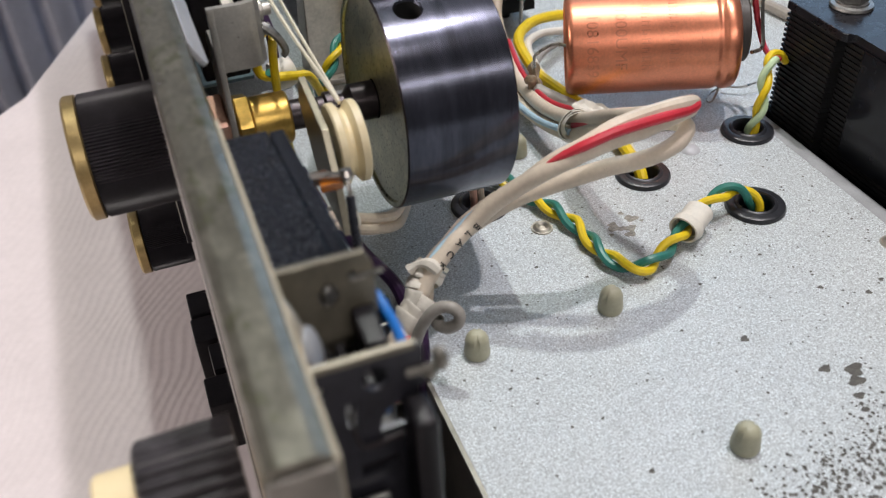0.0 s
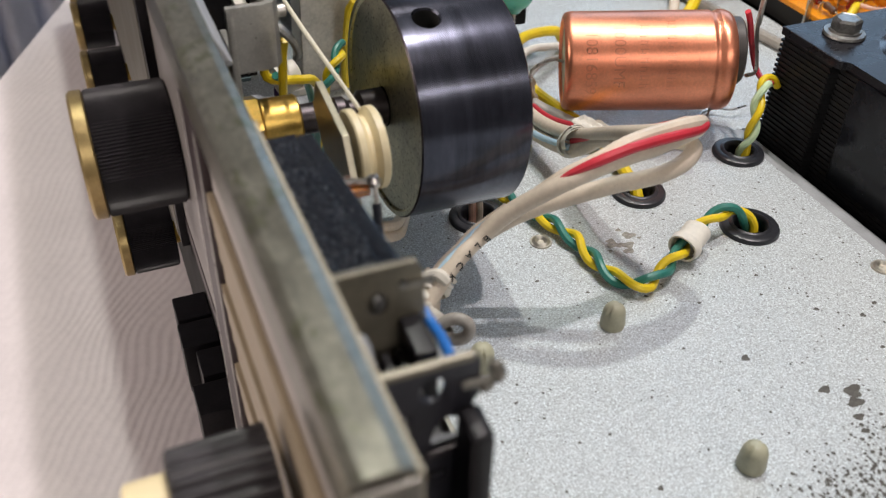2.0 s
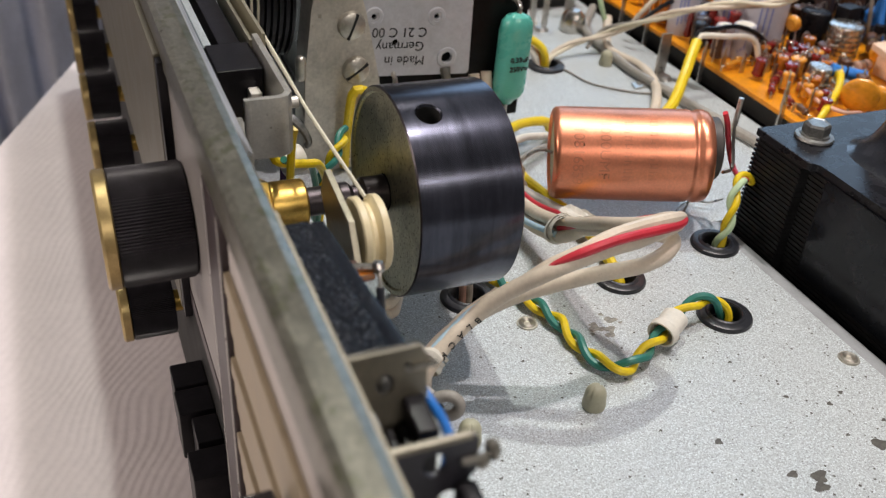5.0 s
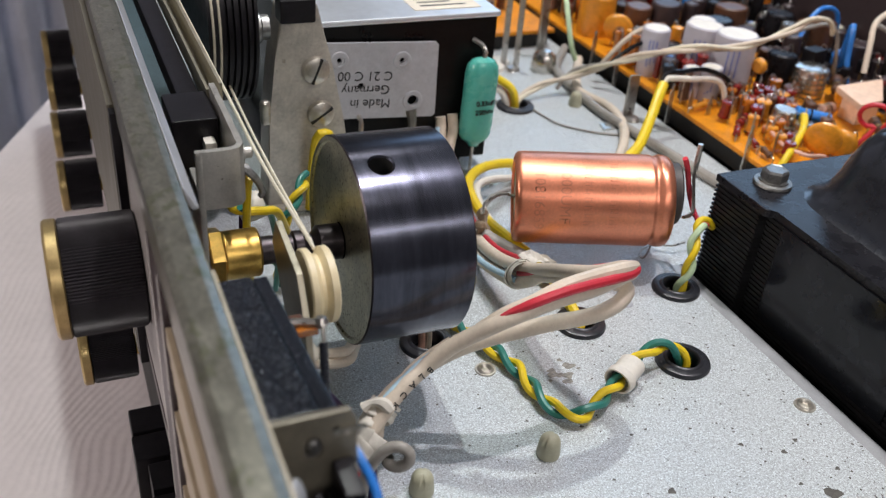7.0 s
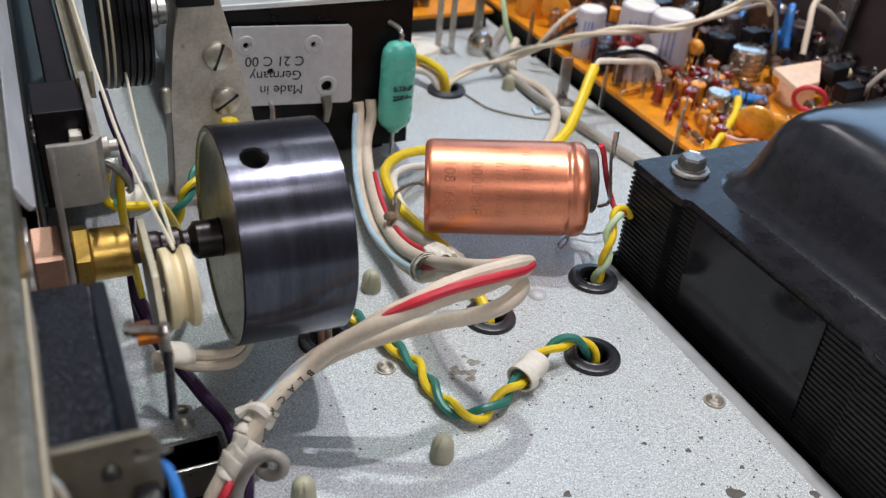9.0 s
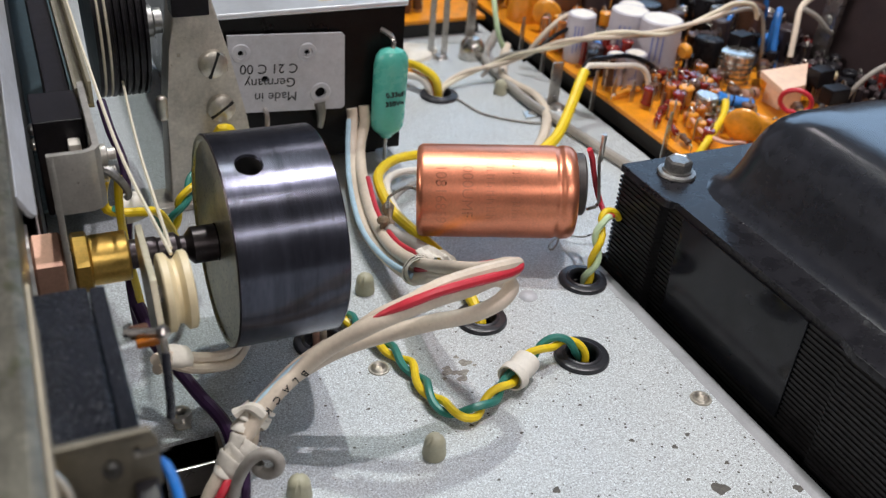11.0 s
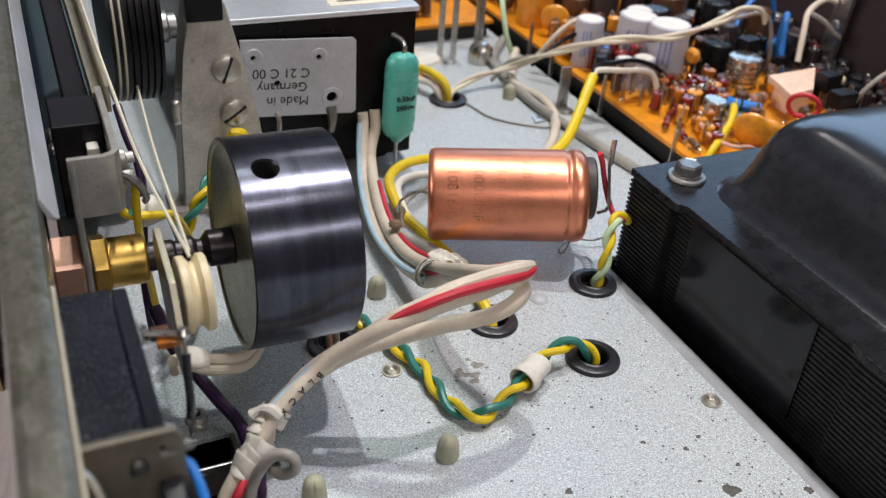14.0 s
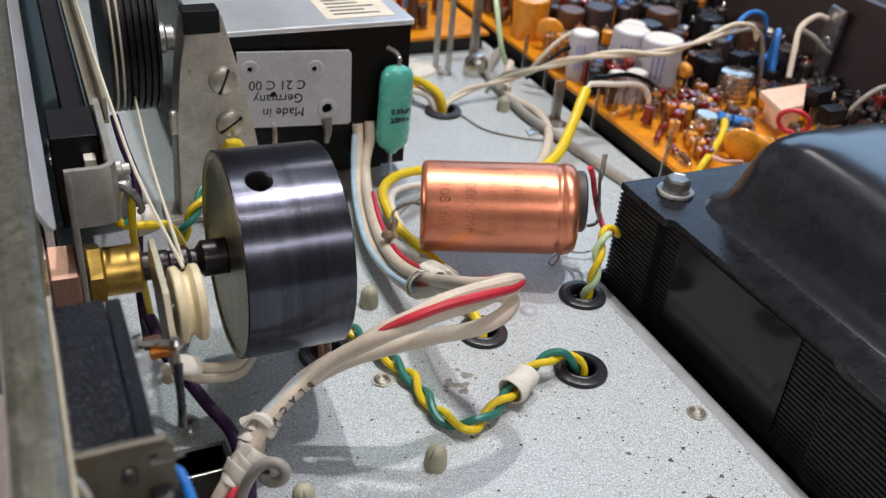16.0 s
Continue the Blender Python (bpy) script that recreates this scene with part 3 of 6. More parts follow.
def flywheel():
    t = thing("tuning_flywheel", (-23, AXY, AXZ - 22), "heavy blued-steel tuning flywheel with a drilled hole", "flywheel")
    m = axis_at(on_axis(0), AX_DIR)
    R, n = 22.5, 96
    bm = B()
    # the rim, with a blind hole cut where the grub screw goes in
    x0, x1 = -34.3, -11.9
    hole_r = 2.8
    hv = m.inverted() @ Vector((-27.9, 2.4, 56.4))
    ha = math.atan2(hv.y, hv.x)
    lathe(bm, [(4.0, x0 + 0.5), (R - 1.6, x0 + 0.5), (R - 1.2, x0 + 0.05), (R - 0.3, x0)], m, n)
    part("face", bm, M_FLYFACE, t, "oily pitted steel face")
    bm = B()
    # body as a bent sheet with a round hole in it
    w0, w1, half = x0, x1, math.pi * R
    seg = 120
    outline = [(-half + 2 * half * k / seg, w0 + 0.3) for k in range(seg + 1)] + [(half - 2 * half * k / seg, w1 - 0.3) for k in range(seg + 1)]
    hz = hv.z
    hole = circle(0, hz, hole_r, 32)
    vs, es = [], []
    for loop in (outline, hole):
        lv = [bm.verts.new((x, y, 0)) for x, y in loop]
        es += [bm.edges.new((lv[k], lv[(k + 1) % len(lv)])) for k in range(len(lv))]
        vs.append(lv)
    bmesh.ops.triangle_fill(bm, edges=es, use_beauty=True, use_dissolve=False)
    for _ in range(3):
        long_e = [e for e in bm.edges if abs(e.verts[0].co.x - e.verts[1].co.x) > 1.6]
        if long_e:
            bmesh.ops.subdivide_edges(bm, edges=long_e, cuts=1)
            bmesh.ops.triangulate(bm, faces=bm.faces)
    rim = [v for v in bm.verts if abs(math.hypot(v.co.x, v.co.y - hz) - hole_r) < 0.02]
    rim.sort(key=lambda v: math.atan2(v.co.y - hz, v.co.x))
    # chamfer and bore, bent round with the rim; black colour stands for shade in the bore
    for name, mat_, rings in (("hole_chamfer", M_FLY, ((1.0, 0.0), (0.9, -0.45))), ("bore", M_DARK, ((0.9, -0.45), (0.89, -8)))):
        hb = B()
        loops = [[hb.verts.new((v.co.x * f, hz + (v.co.y - hz) * f, d)) for v in rim] for f, d in rings]
        for k in range(len(rim)):
            j = (k + 1) % len(rim)
            hb.faces.new((loops[0][k], loops[0][j], loops[1][j], loops[1][k]))
        if name == "bore":
            hb.faces.new(loops[1])
        for v in hb.verts:
            a, r = ha + v.co.x / R, R + v.co.z
            v.co = m @ Vector((r * math.cos(a), r * math.sin(a), v.co.y))
        part(name, hb, mat_, t)
    for v in bm.verts:
        a, r = ha + v.co.x / R, R + v.co.z
        v.co = m @ Vector((r * math.cos(a), r * math.sin(a), v.co.y))
    bmesh.ops.remove_doubles(bm, verts=bm.verts, dist=0.01)
    rim_ob = part("rim", bm, M_FLY, t, "dark blued rim with turning marks", sharp=90, flat=False)
    # true round normals, so that the lamps draw straight lines along it
    inv = m.inverted()
    out = []
    for v in rim_ob.data.vertices:
        q = inv @ (v.co / MM)
        out.append((m.to_3x3() @ Vector((q.x, q.y, 0))).normalized())
    rim_ob.data.normals_split_custom_set_from_vertices(out)
    bm = B()
    lathe(bm, [(R - 0.3, x0), (R, x0 + 0.3)], m, n)
    part("front_chamfer", bm, M_SHAFT, t)
    bm = B()
    lathe(bm, [(R, x1 - 0.3), (R - 0.3, x1), (5, x1), (5, x1 + 1.5), (0, x1 + 1.5)], m, n)
    part("back_face", bm, M_FLY, t)


flywheel()


def shaft_and_bush():
    t = thing("tuning_shaft", tuple(on_axis(-56) - Vector((0, 0, 7))), "dark steel tuning shaft in a brass bush with nuts", "shaft")
    m = axis_at(on_axis(0), AX_DIR)
    bm = B()
    lathe(bm, [(0, -90), (3.0, -90), (3.0, -46.0), (2.6, -45.5), (2.6, -44.3), (3.3, -43.9), (3.3, -42.2), (2.3, -41.2), (2.3, -40.2), (3.9, -38.8), (3.9, -34.0), (0, -34.0)], m, 28)
    part("spindle", bm, M_SHAFT, t)
    bm = B()
    lathe(bm, [(3.05, -58.6), (4.9, -58.6), (5.1, -58.3), (5.1, -51.7), (4.8, -51.3), (3.05, -51.3)], m, 32)
    part("bush", bm, M_BRASS, t, "oily yellow brass bush")
    bm = B()
    lathe(bm, [(3.05, -61.8), (5.8, -61.8), (6.4, -61.4), (6.4, -59.0), (5.8, -58.6), (3.05, -58.6)], m @ Matrix.Rotation(0.66, 4, "Z"), 6)
    part("hex_collar", bm, M_BRASS, t, sharp=20)
    bm = B()
    lathe(bm, [(3.05, -68.9), (6.6, -68.9), (7.4, -68.4), (7.4, -63.8), (6.6, -63.3), (3.05, -63.3)], m @ Matrix.Rotation(0.5, 4, "Z"), 6)
    part("lock_nut", bm, M_COPNUT, t, "pinkish copper-plated hexagon nut", sharp=20)
    bm = B()
    lathe(bm, [(3.05, -70.2), (8.6, -70.2), (8.9, -69.9), (8.6, -68.95), (3.05, -68.95)], m, 40)
    part("washer", bm, M_STEEL, t)


shaft_and_bush()


def ribbed(bm, r, x0, x1, m, ribs=112, depth=0.55):
    """A finely ribbed barrel."""
    n = ribs * 4
    prof = [(r - 0.5, x0), (r, x0 + 0.5), (r, x1 - 0.5), (r - 0.5, x1)]
    return lathe(bm, prof, m, n, wobble=lambda a, h: 1 - (depth / r) * (0.5 + 0.5 * math.cos(a * ribs)))


def panel_knob(y, z, r, x0, x1, name, label):
    t = thing(name, ((x0 + x1) / 2, y, z - r), label, "knob", group="panel knobs")
    m = axis_at((0, y, z), (1, 0, 0))
    bm = B()
    ribbed(bm, r, x0 + 2.6, x1, m)
    lathe(bm, [(r - 0.5, x1), (0, x1)], m, 48)
    part("barrel", bm, M_KNOB, t, sharp=60)
    bm = B()
    lathe(bm, [(0, x0 + 0.3), (r - 1.6, x0), (r - 0.5, x0), (r + 0.1, x0 + 0.5), (r + 0.1, x0 + 2.4), (r - 0.4, x0 + 2.7), (0, x0 + 2.7)], m, 64)
    part("end_cap", bm, M_KNOBGOLD, t, "dull gold anodised end cap")
    bm = B()
    lathe(bm, [(0, x1), (3, x1), (3, -71.95), (0, -71.95)], m, 20)
    part("stem", bm, M_BRASS, t)


panel_knob(AXY, 37.6, 11.6, -91.3, -74.6, "control_knob", "large black ribbed tuning knob with gold end cap")
for ky in (62, 110, 158, 200, 245, 292):
    panel_knob(ky, -21, 8.8, -90 + 0.008 * ky, -75.4, "control_knob", "black ribbed control knob with gold end cap")


def push_button(y, z, w, h, x0):
    t = thing("push_button", (x0 + 4, y, z - h / 2), "square black plastic push button on the front panel", "button", group="push buttons")
    bm = B()
    box(bm, x0, -71.95, y - w / 2, y + w / 2, z - h / 2, z + h / 2, 0.5)
    part("cap", bm, M_PLASTIC, t)


for by, bz, bw, bh, bx in ((34, -31, 9, 15, -80.2), (24, -31, 9, 15, -80.6), (13.5, -31, 9, 15, -78), (2.5, -31, 9.6, 15, -80.8)):
    push_button(by, bz, bw, bh, bx)


def slotted_knob():
    t = thing("selector_knob", (-83, -74, 31), "black fluted selector knob with a cream tip", "knob")
    m = axis_at((0, -74, 38.5), (1, 0, 0))
    bm = B()
    lathe(bm, [(0, -88.3), (6.6, -88.3), (7.3, -87.7), (7.5, -76.4), (0, -76.4)], m, 208, wobble=lambda a, h: 1 - 0.085 * (0.5 + 0.5 * math.cos(a * 26)) ** 1.6)
    part("barrel", bm, M_KNOB, t, sharp=50)
    bm = B()
    lathe(bm, [(0, -93.4), (4.4, -93.4), (4.8, -93.0), (4.9, -88.3), (0, -88.3)], m, 32)
    part("tip", bm, M_NYLON, t, "cream plastic tip")


slotted_knob()


def bracket():
    t = thing("dial_bracket", (-58, 20, 28), "bent bright steel bracket holding the dial cord pulley", "bracket")
    bm = B()
    # face towards the near end, bend on its free side, and the long cheek
    prof = [(-63.2, 5.2), (-63.2, 4.0), (-56.8, 4.0), (-55.0, 4.6), (-53.9, 6.4), (-53.7, 36), (-54.9, 36), (-55.1, 6.8), (-55.8, 5.7), (-57.0, 5.2)]
    lo = [bm.verts.new((x, y, 51.4)) for x, y in prof]
    hi = [bm.verts.new((x, y, 63.6)) for x, y in prof]
    for k in range(len(prof)):
        j = (k + 1) % len(prof)
        bm.faces.new((lo[k], lo[j], hi[j], hi[k]))
    bm.faces.new(lo[::-1]), bm.faces.new(hi)
    part("bent_cheek", bm, M_BRACKET, t)
    bm = B()
    box(bm, -63.2, -61.95, 3.9, 14.5, 28, 55.5, 0.3)
    box(bm, -63.2, -61.95, 3.9, 5.25, 55, 63.4, 0.3)
    part("upright", bm, M_BRACKET, t)
    for z in (57.4, 51.8):
        bm = B()
        m = axis_at((-53.9, 14.5 if z > 55 else 18, z), (1, 0, 0))
        lathe(bm, [(0, 0), (1.9, 0), (2.1, 0.3), (2.1, 1.4), (1.2, 1.7), (1.2, 3.0), (0.9, 3.2), (0, 3.2)], m, 20)
        part("screw", bm, M_BRACKET, t)
    bm = B()
    # open channel in which the pointer slides
    prof = [(-55.4, 62.2), (-55.4, 57.6), (-52.0, 57.6), (-52.0, 63.4), (-52.7, 63.4), (-52.7, 58.4), (-54.8, 58.4), (-54.8, 62.2)]
    prism(bm, [(x, z) for x, z in prof], -300, -36, Matrix(((1, 0, 0, 0), (0, 0, -1, 0), (0, 1, 0, 0), (0, 0, 0, 1))))
    part("pointer_channel", bm, M_CHANNEL, t, "tan plated channel under the dial cord")
    bm = B()
    box(bm, -61.2, -55.9, 41, 300, 54.5, 59.6, 1.3)
    part("pointer_bar", bm, M_PLASTIC, t)
    bm = B()
    tube(bm, [(-53.6, 13, 55), (-52.4, 12.4, 54.6), (-50.6, 11.4, 52.6), (-49.6, 11, 50.0), (-50.2, 11.2, 49.0)], lambda u: 1.0 - 0.35 * u, 8, 0.6)
    part("hook", bm, M_BOLT, t)


bracket()


def lamp_holder():
    t = thing("lamp_holder", (-61, 32, 38), "black moulded lamp holder block inside the panel", "lamp holder")
    bm = B()
    box(bm, -64.6, -55.2, 24, 38.6, 40, 61.0, 0.5)
    part("body", bm, M_PLASTIC, t)
    bm = B()
    box(bm, -58.8, -56.4, 20.5, 24, 51, 57.2, 0.4)
    part("tab", bm, M_WHITE, t)
    for y in (27, 34):
        bm = B()
        lathe(bm, [(0, 0), (1.3, 0.1), (1.3, 0.5), (0.8, 1.0), (0, 1.1)], axis_at((-64.6, y, 55), (-1, 0, 0)), 16)
        part("rivet", bm, M_STEEL, t)


def gap_sheet():
    # flat sheet added to make the gap beside the pointer bar blue-grey
    bm = B()
    box(bm, -66.0, -50.5, 60, 300, 20, 21, 0.2)
    solo("gap_sheet", bm, M_TEALPAINT, "blue-grey sheet filling the gap below the dial cord", "plate")


gap_sheet()


lamp_holder()


def pulley():
    t = thing("cord_pulley", (-46, -17, 36), "ivory nylon cord pulley on a flat steel arm", "pulley")
    c = Vector((-46, -15.8, 44.2))
    m = axis_at(c, (1, 0, 0))
    bm = B()
    lathe(bm, [(1.6, -2.6), (6.9, -2.6), (7.2, -2.3), (7.2, -1.2), (5.9, -0.3), (5.9, 0.3), (7.2, 1.2), (7.2, 2.3), (6.9, 2.6), (1.6, 2.6)], m, 48)
    part("wheel", bm, M_NYLON, t)
    bm = B()
    lathe(bm, [(0, -4), (1.5, -4), (1.5, 2.7), (2.8, 2.7), (2.6, 3.2), (0, 3.6)], m, 24)
    part("rivet", bm, M_STEEL, t)
    bm = B()
    prism(bm, [(-27, 33), (-24, 42), (-19, 49.5), (-4, 52), (-1, 46), (-8, 38), (-12, 33)], -50.7, -49.4, Matrix(((0, 0, 1, 0), (1, 0, 0, 0), (0, 1, 0, 0), (0, 0, 0, 1))), 0.2)
    part("arm", bm, M_CHANNEL, t, "tan plated flat arm")


pulley()


def cord_drum():
    t = thing("cord_drum", (-40, 108, 30), "black grooved cord drum with cream cord wound on", "drum")
    m = axis_at((0, 108, 56), (1, 0, 0))
    bm = B()
    prof = [(0, -46.6)]
    x = -46.6
    while x < -35.8:
        prof += [(26, x), (26, x + 0.9), (24.6, x + 1.1), (24.6, x + 1.5)]
        x += 1.75
    prof += [(26, x), (26, x + 0.8), (0, x + 0.8)]
    lathe(bm, prof, m, 72)
    part("spool", bm, M_PLASTIC, t)
    for k in (0, 1):
        bm = B()
        ring = [m @ Vector((25.3 * math.cos(a), 25.3 * math.sin(a), -46.6 + 1.75 * k + 1.3)) for a in [2 * math.pi * j / 64 for j in range(65)]]
        sweep(bm, ring, 0.6, 6)
        part("wound_cord", bm, M_SILK, t)
    bm = B()
    lathe(bm, [(0, -34.6), (4.2, -34.6), (4.2, -31.5), (3.4, -31), (3.4, -29), (0, -29)], axis_at((0, 92, 55), (1, 0, 0)), 24)
    part("hub", bm, M_BOLT, t)
    for pts in (
        [(-46, -14, 51.0), (-49.5, 10, 56.5), (-51.0, 40, 60.5), (-52, 120, 63.5), (-52, 230, 66)],
        [(-45.6, -11, 50.2), (-44, 40, 46), (-40.5, 96, 40)],
    ):
        bm = B()
        tube(bm, pts, 0.38, 6, 3)
        part("dial_cord", bm, M_SILK, t, "taut cream dial cord")


cord_drum()


def slot_screw(parent, at, r, turn):
    m = axis_at(at, (0, -1, 0))
    bm = B()
    n = 32
    lathe(bm, [(0, 2.0), (r * 0.6, 1.9), (r * 0.92, 1.3), (r, 0.6), (r, -0.3), (0, -0.3)], m, n)
    ob = part("screw", bm, M_NICKEL, parent)
    # dark bar laid on the head for the slot's shade
    bm = B()
    box(bm, -r * 0.95, r * 0.95, -0.35, 0.35, 1.2, 2.06, 0, m @ Matrix.Rotation(turn, 4, "Z"))
    part("slot", bm, M_DARK, ob)


def cast_bracket():
    t = thing("cast_bracket", (-19, 89, 0), "sand-grey cast bracket of the tuning gang with slotted screws", "bracket")
    bm = B()
    mm = Matrix(((1, 0, 0, 0), (0, 0, 1, 0), (0, 1, 0, 0), (0, 0, 0, 1)))
    prism(bm, [(-32, 0), (-30.5, 30), (-28.5, 48), (-26.5, 61), (-16.5, 62.5), (-13, 48), (-8.6, 27), (-6.5, 12), (-6, 0)], 86.5, 97, mm, 0.9)
    part("plate", bm, M_CAST, t)
    bm = B()
    box(bm, -33.2, -30.2, 85.2, 88, 28.5, 36, 1.2, seg=3)
    part("boss", bm, M_NICKEL, t)
    slot_screw(t, (-17.2, 86.3, 43.8), 4.0, 1.2)
    slot_screw(t, (-15.8, 86.3, 30.5), 4.0, 0.6)
    bm = B()
    box(bm, -27, -17.2, 85.6, 92, 57.5, 64, 0.5)
    part("clip", bm, M_PLASTIC, t)
    bm = B()
    box(bm, -36, -4, 84, 96, 0, 2.2, 0.6)
    part("foot", bm, M_CAST, t)


cast_bracket()


def tuner_box():
    t = thing("tuner_box", (12, 150, 0), "screened tuner box with bright lid and a grey marked plate", "tuner box")
    bm = B()
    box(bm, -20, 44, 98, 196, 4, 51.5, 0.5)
    part("body", bm, M_BOXSIDE, t, "near-black walls")
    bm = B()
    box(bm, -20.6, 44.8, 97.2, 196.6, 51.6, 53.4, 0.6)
    part("lid", bm, M_BOXTOP, t, "bright tinplate lid, bluish reflection put into its colour")
    bm = B()
    box(bm, 18, 40, 102, 160, 53.45, 53.6)
    part("label", bm, M_LABEL, t, "cream paper label with unreadable print")
    bm = B()
    for k in range(5):
        box(bm, 21, 36 - (k % 2) * 4, 105 + 3.2 * k, 106 + 3.2 * k, 53.62, 53.66)
    part("print", bm, M_INK, t)
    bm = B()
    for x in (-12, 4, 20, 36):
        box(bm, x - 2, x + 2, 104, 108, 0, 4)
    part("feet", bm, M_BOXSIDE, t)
    # the marked plate on its near face
    bm = B()
    flip = Matrix(((1, 0, 0, 0), (0, 0, 1, 0), (0, 1, 0, 0), (0, 0, 0, 1)))
    plate(bm, [(-11, 23.8), (23, 21.4), (24, 22.2), (23.8, 44.8), (23, 45.6), (-11, 47.6)], [circle(16.2, 27.4, 1.7, 16), circle(-7.4, 42.1, 0.8, 12), circle(12.2, 40.7, 0.8, 12), circle(-0.6, 33.6, 1.0, 12)], 95.6, 96.6, flip)
    p = part("marked_plate", bm, M_PLATE, t, "light grey plate with upside-down lettering")
    for x, z, r in ((16.2, 27.4, 3.3), (-7.4, 42.1, 2.9), (12.2, 40.7, 2.9)):
        bm = B()
        mm = axis_at((x, 95.6, z), (0, -1, 0))
        lathe(bm, [(r * 0.5, -0.05), (r * 0.55, 0.35), (r * 0.9, 0.3), (r, -0.05)], mm, 24)
        part("eyelet", bm, M_PLATE, p)
    for text, x, z in (("Made in", 2.4, 27.8), ("Germany", 0.9, 32.4), ("C 21 C 00", 0.7, 36.8)):
        mm = Matrix.Translation((x, 95.5, z)) @ Matrix(((-1, 0, 0, 0), (0, 0, -1, 0), (0, -1, 0, 0), (0, 0, 0, 1)))
        part("lettering", lettering(text, 4.1, mm @ Matrix.Rotation(radians(-4), 4, "Z")), M_INK, p)
    bm = B()
    tube(bm, [(-1, 95.8, 24), (-0.8, 94, 22.5), (-1, 93.6, 18.5)], 0.8, 6)
    part("wire_tag", bm, M_TIN, t)
    bm = B()
    tube(bm, [(16, 96, 24), (16.2, 94.6, 20.5), (15.6, 94.2, 16.5)], lambda u: 1.9 - 1.0 * u, 8)
    part("wire_tag", bm, M_DULL, t)


tuner_box()


def film_capacitor():
    t = thing("film_capacitor", (40, 93, 5), "teal dipped film capacitor standing by the tuner box", "capacitor")
    bm = B()
    m = axis_at((37.2, 93, 12), (0.04, 0.02, 1))
    lathe(bm, [(0, -1.6), (1.6, -1.2), (2.4, 0), (4.4, 1.4), (5.3, 3), (5.5, 6), (5.5, 23), (5.1, 25.8), (3.8, 27.6), (1.6, 28.4), (0, 28.5)], m @ Matrix.Diagonal((1, 0.75, 1, 1)), 32)
    part("body", bm, M_TEAL, t)
    bm = B()
    tube(bm, [(37.0, 93, 12), (36.8, 92.8, 8), (36.8, 93, 0.5)], 0.6, 6)
    part("lead", bm, M_TIN, t)
    bm = B()
    tube(bm, [(38.4, 93.4, 39.8), (38.8, 93.6, 42), (38.0, 95, 44.0), (36, 97.4, 45)], 0.8, 6)
    part("lead", bm, M_TIN, t)
    mm = Matrix.Translation((38.0, 88.7, 27)) @ Matrix(((1, 0, 0, 0), (0, 0, -1, 0), (0, 1, 0, 0), (0, 0, 0, 1)))
    part("lettering", lettering("0.33uF", 2.3, mm, 0.25), M_INK, t)
    mm = Matrix.Translation((37.9, 88.7, 24)) @ Matrix(((1, 0, 0, 0), (0, 0, -1, 0), (0, 1, 0, 0), (0, 0, 0, 1)))
    part("lettering", lettering("250V=", 2.3, mm, 0.25), M_INK, t)


film_capacitor()


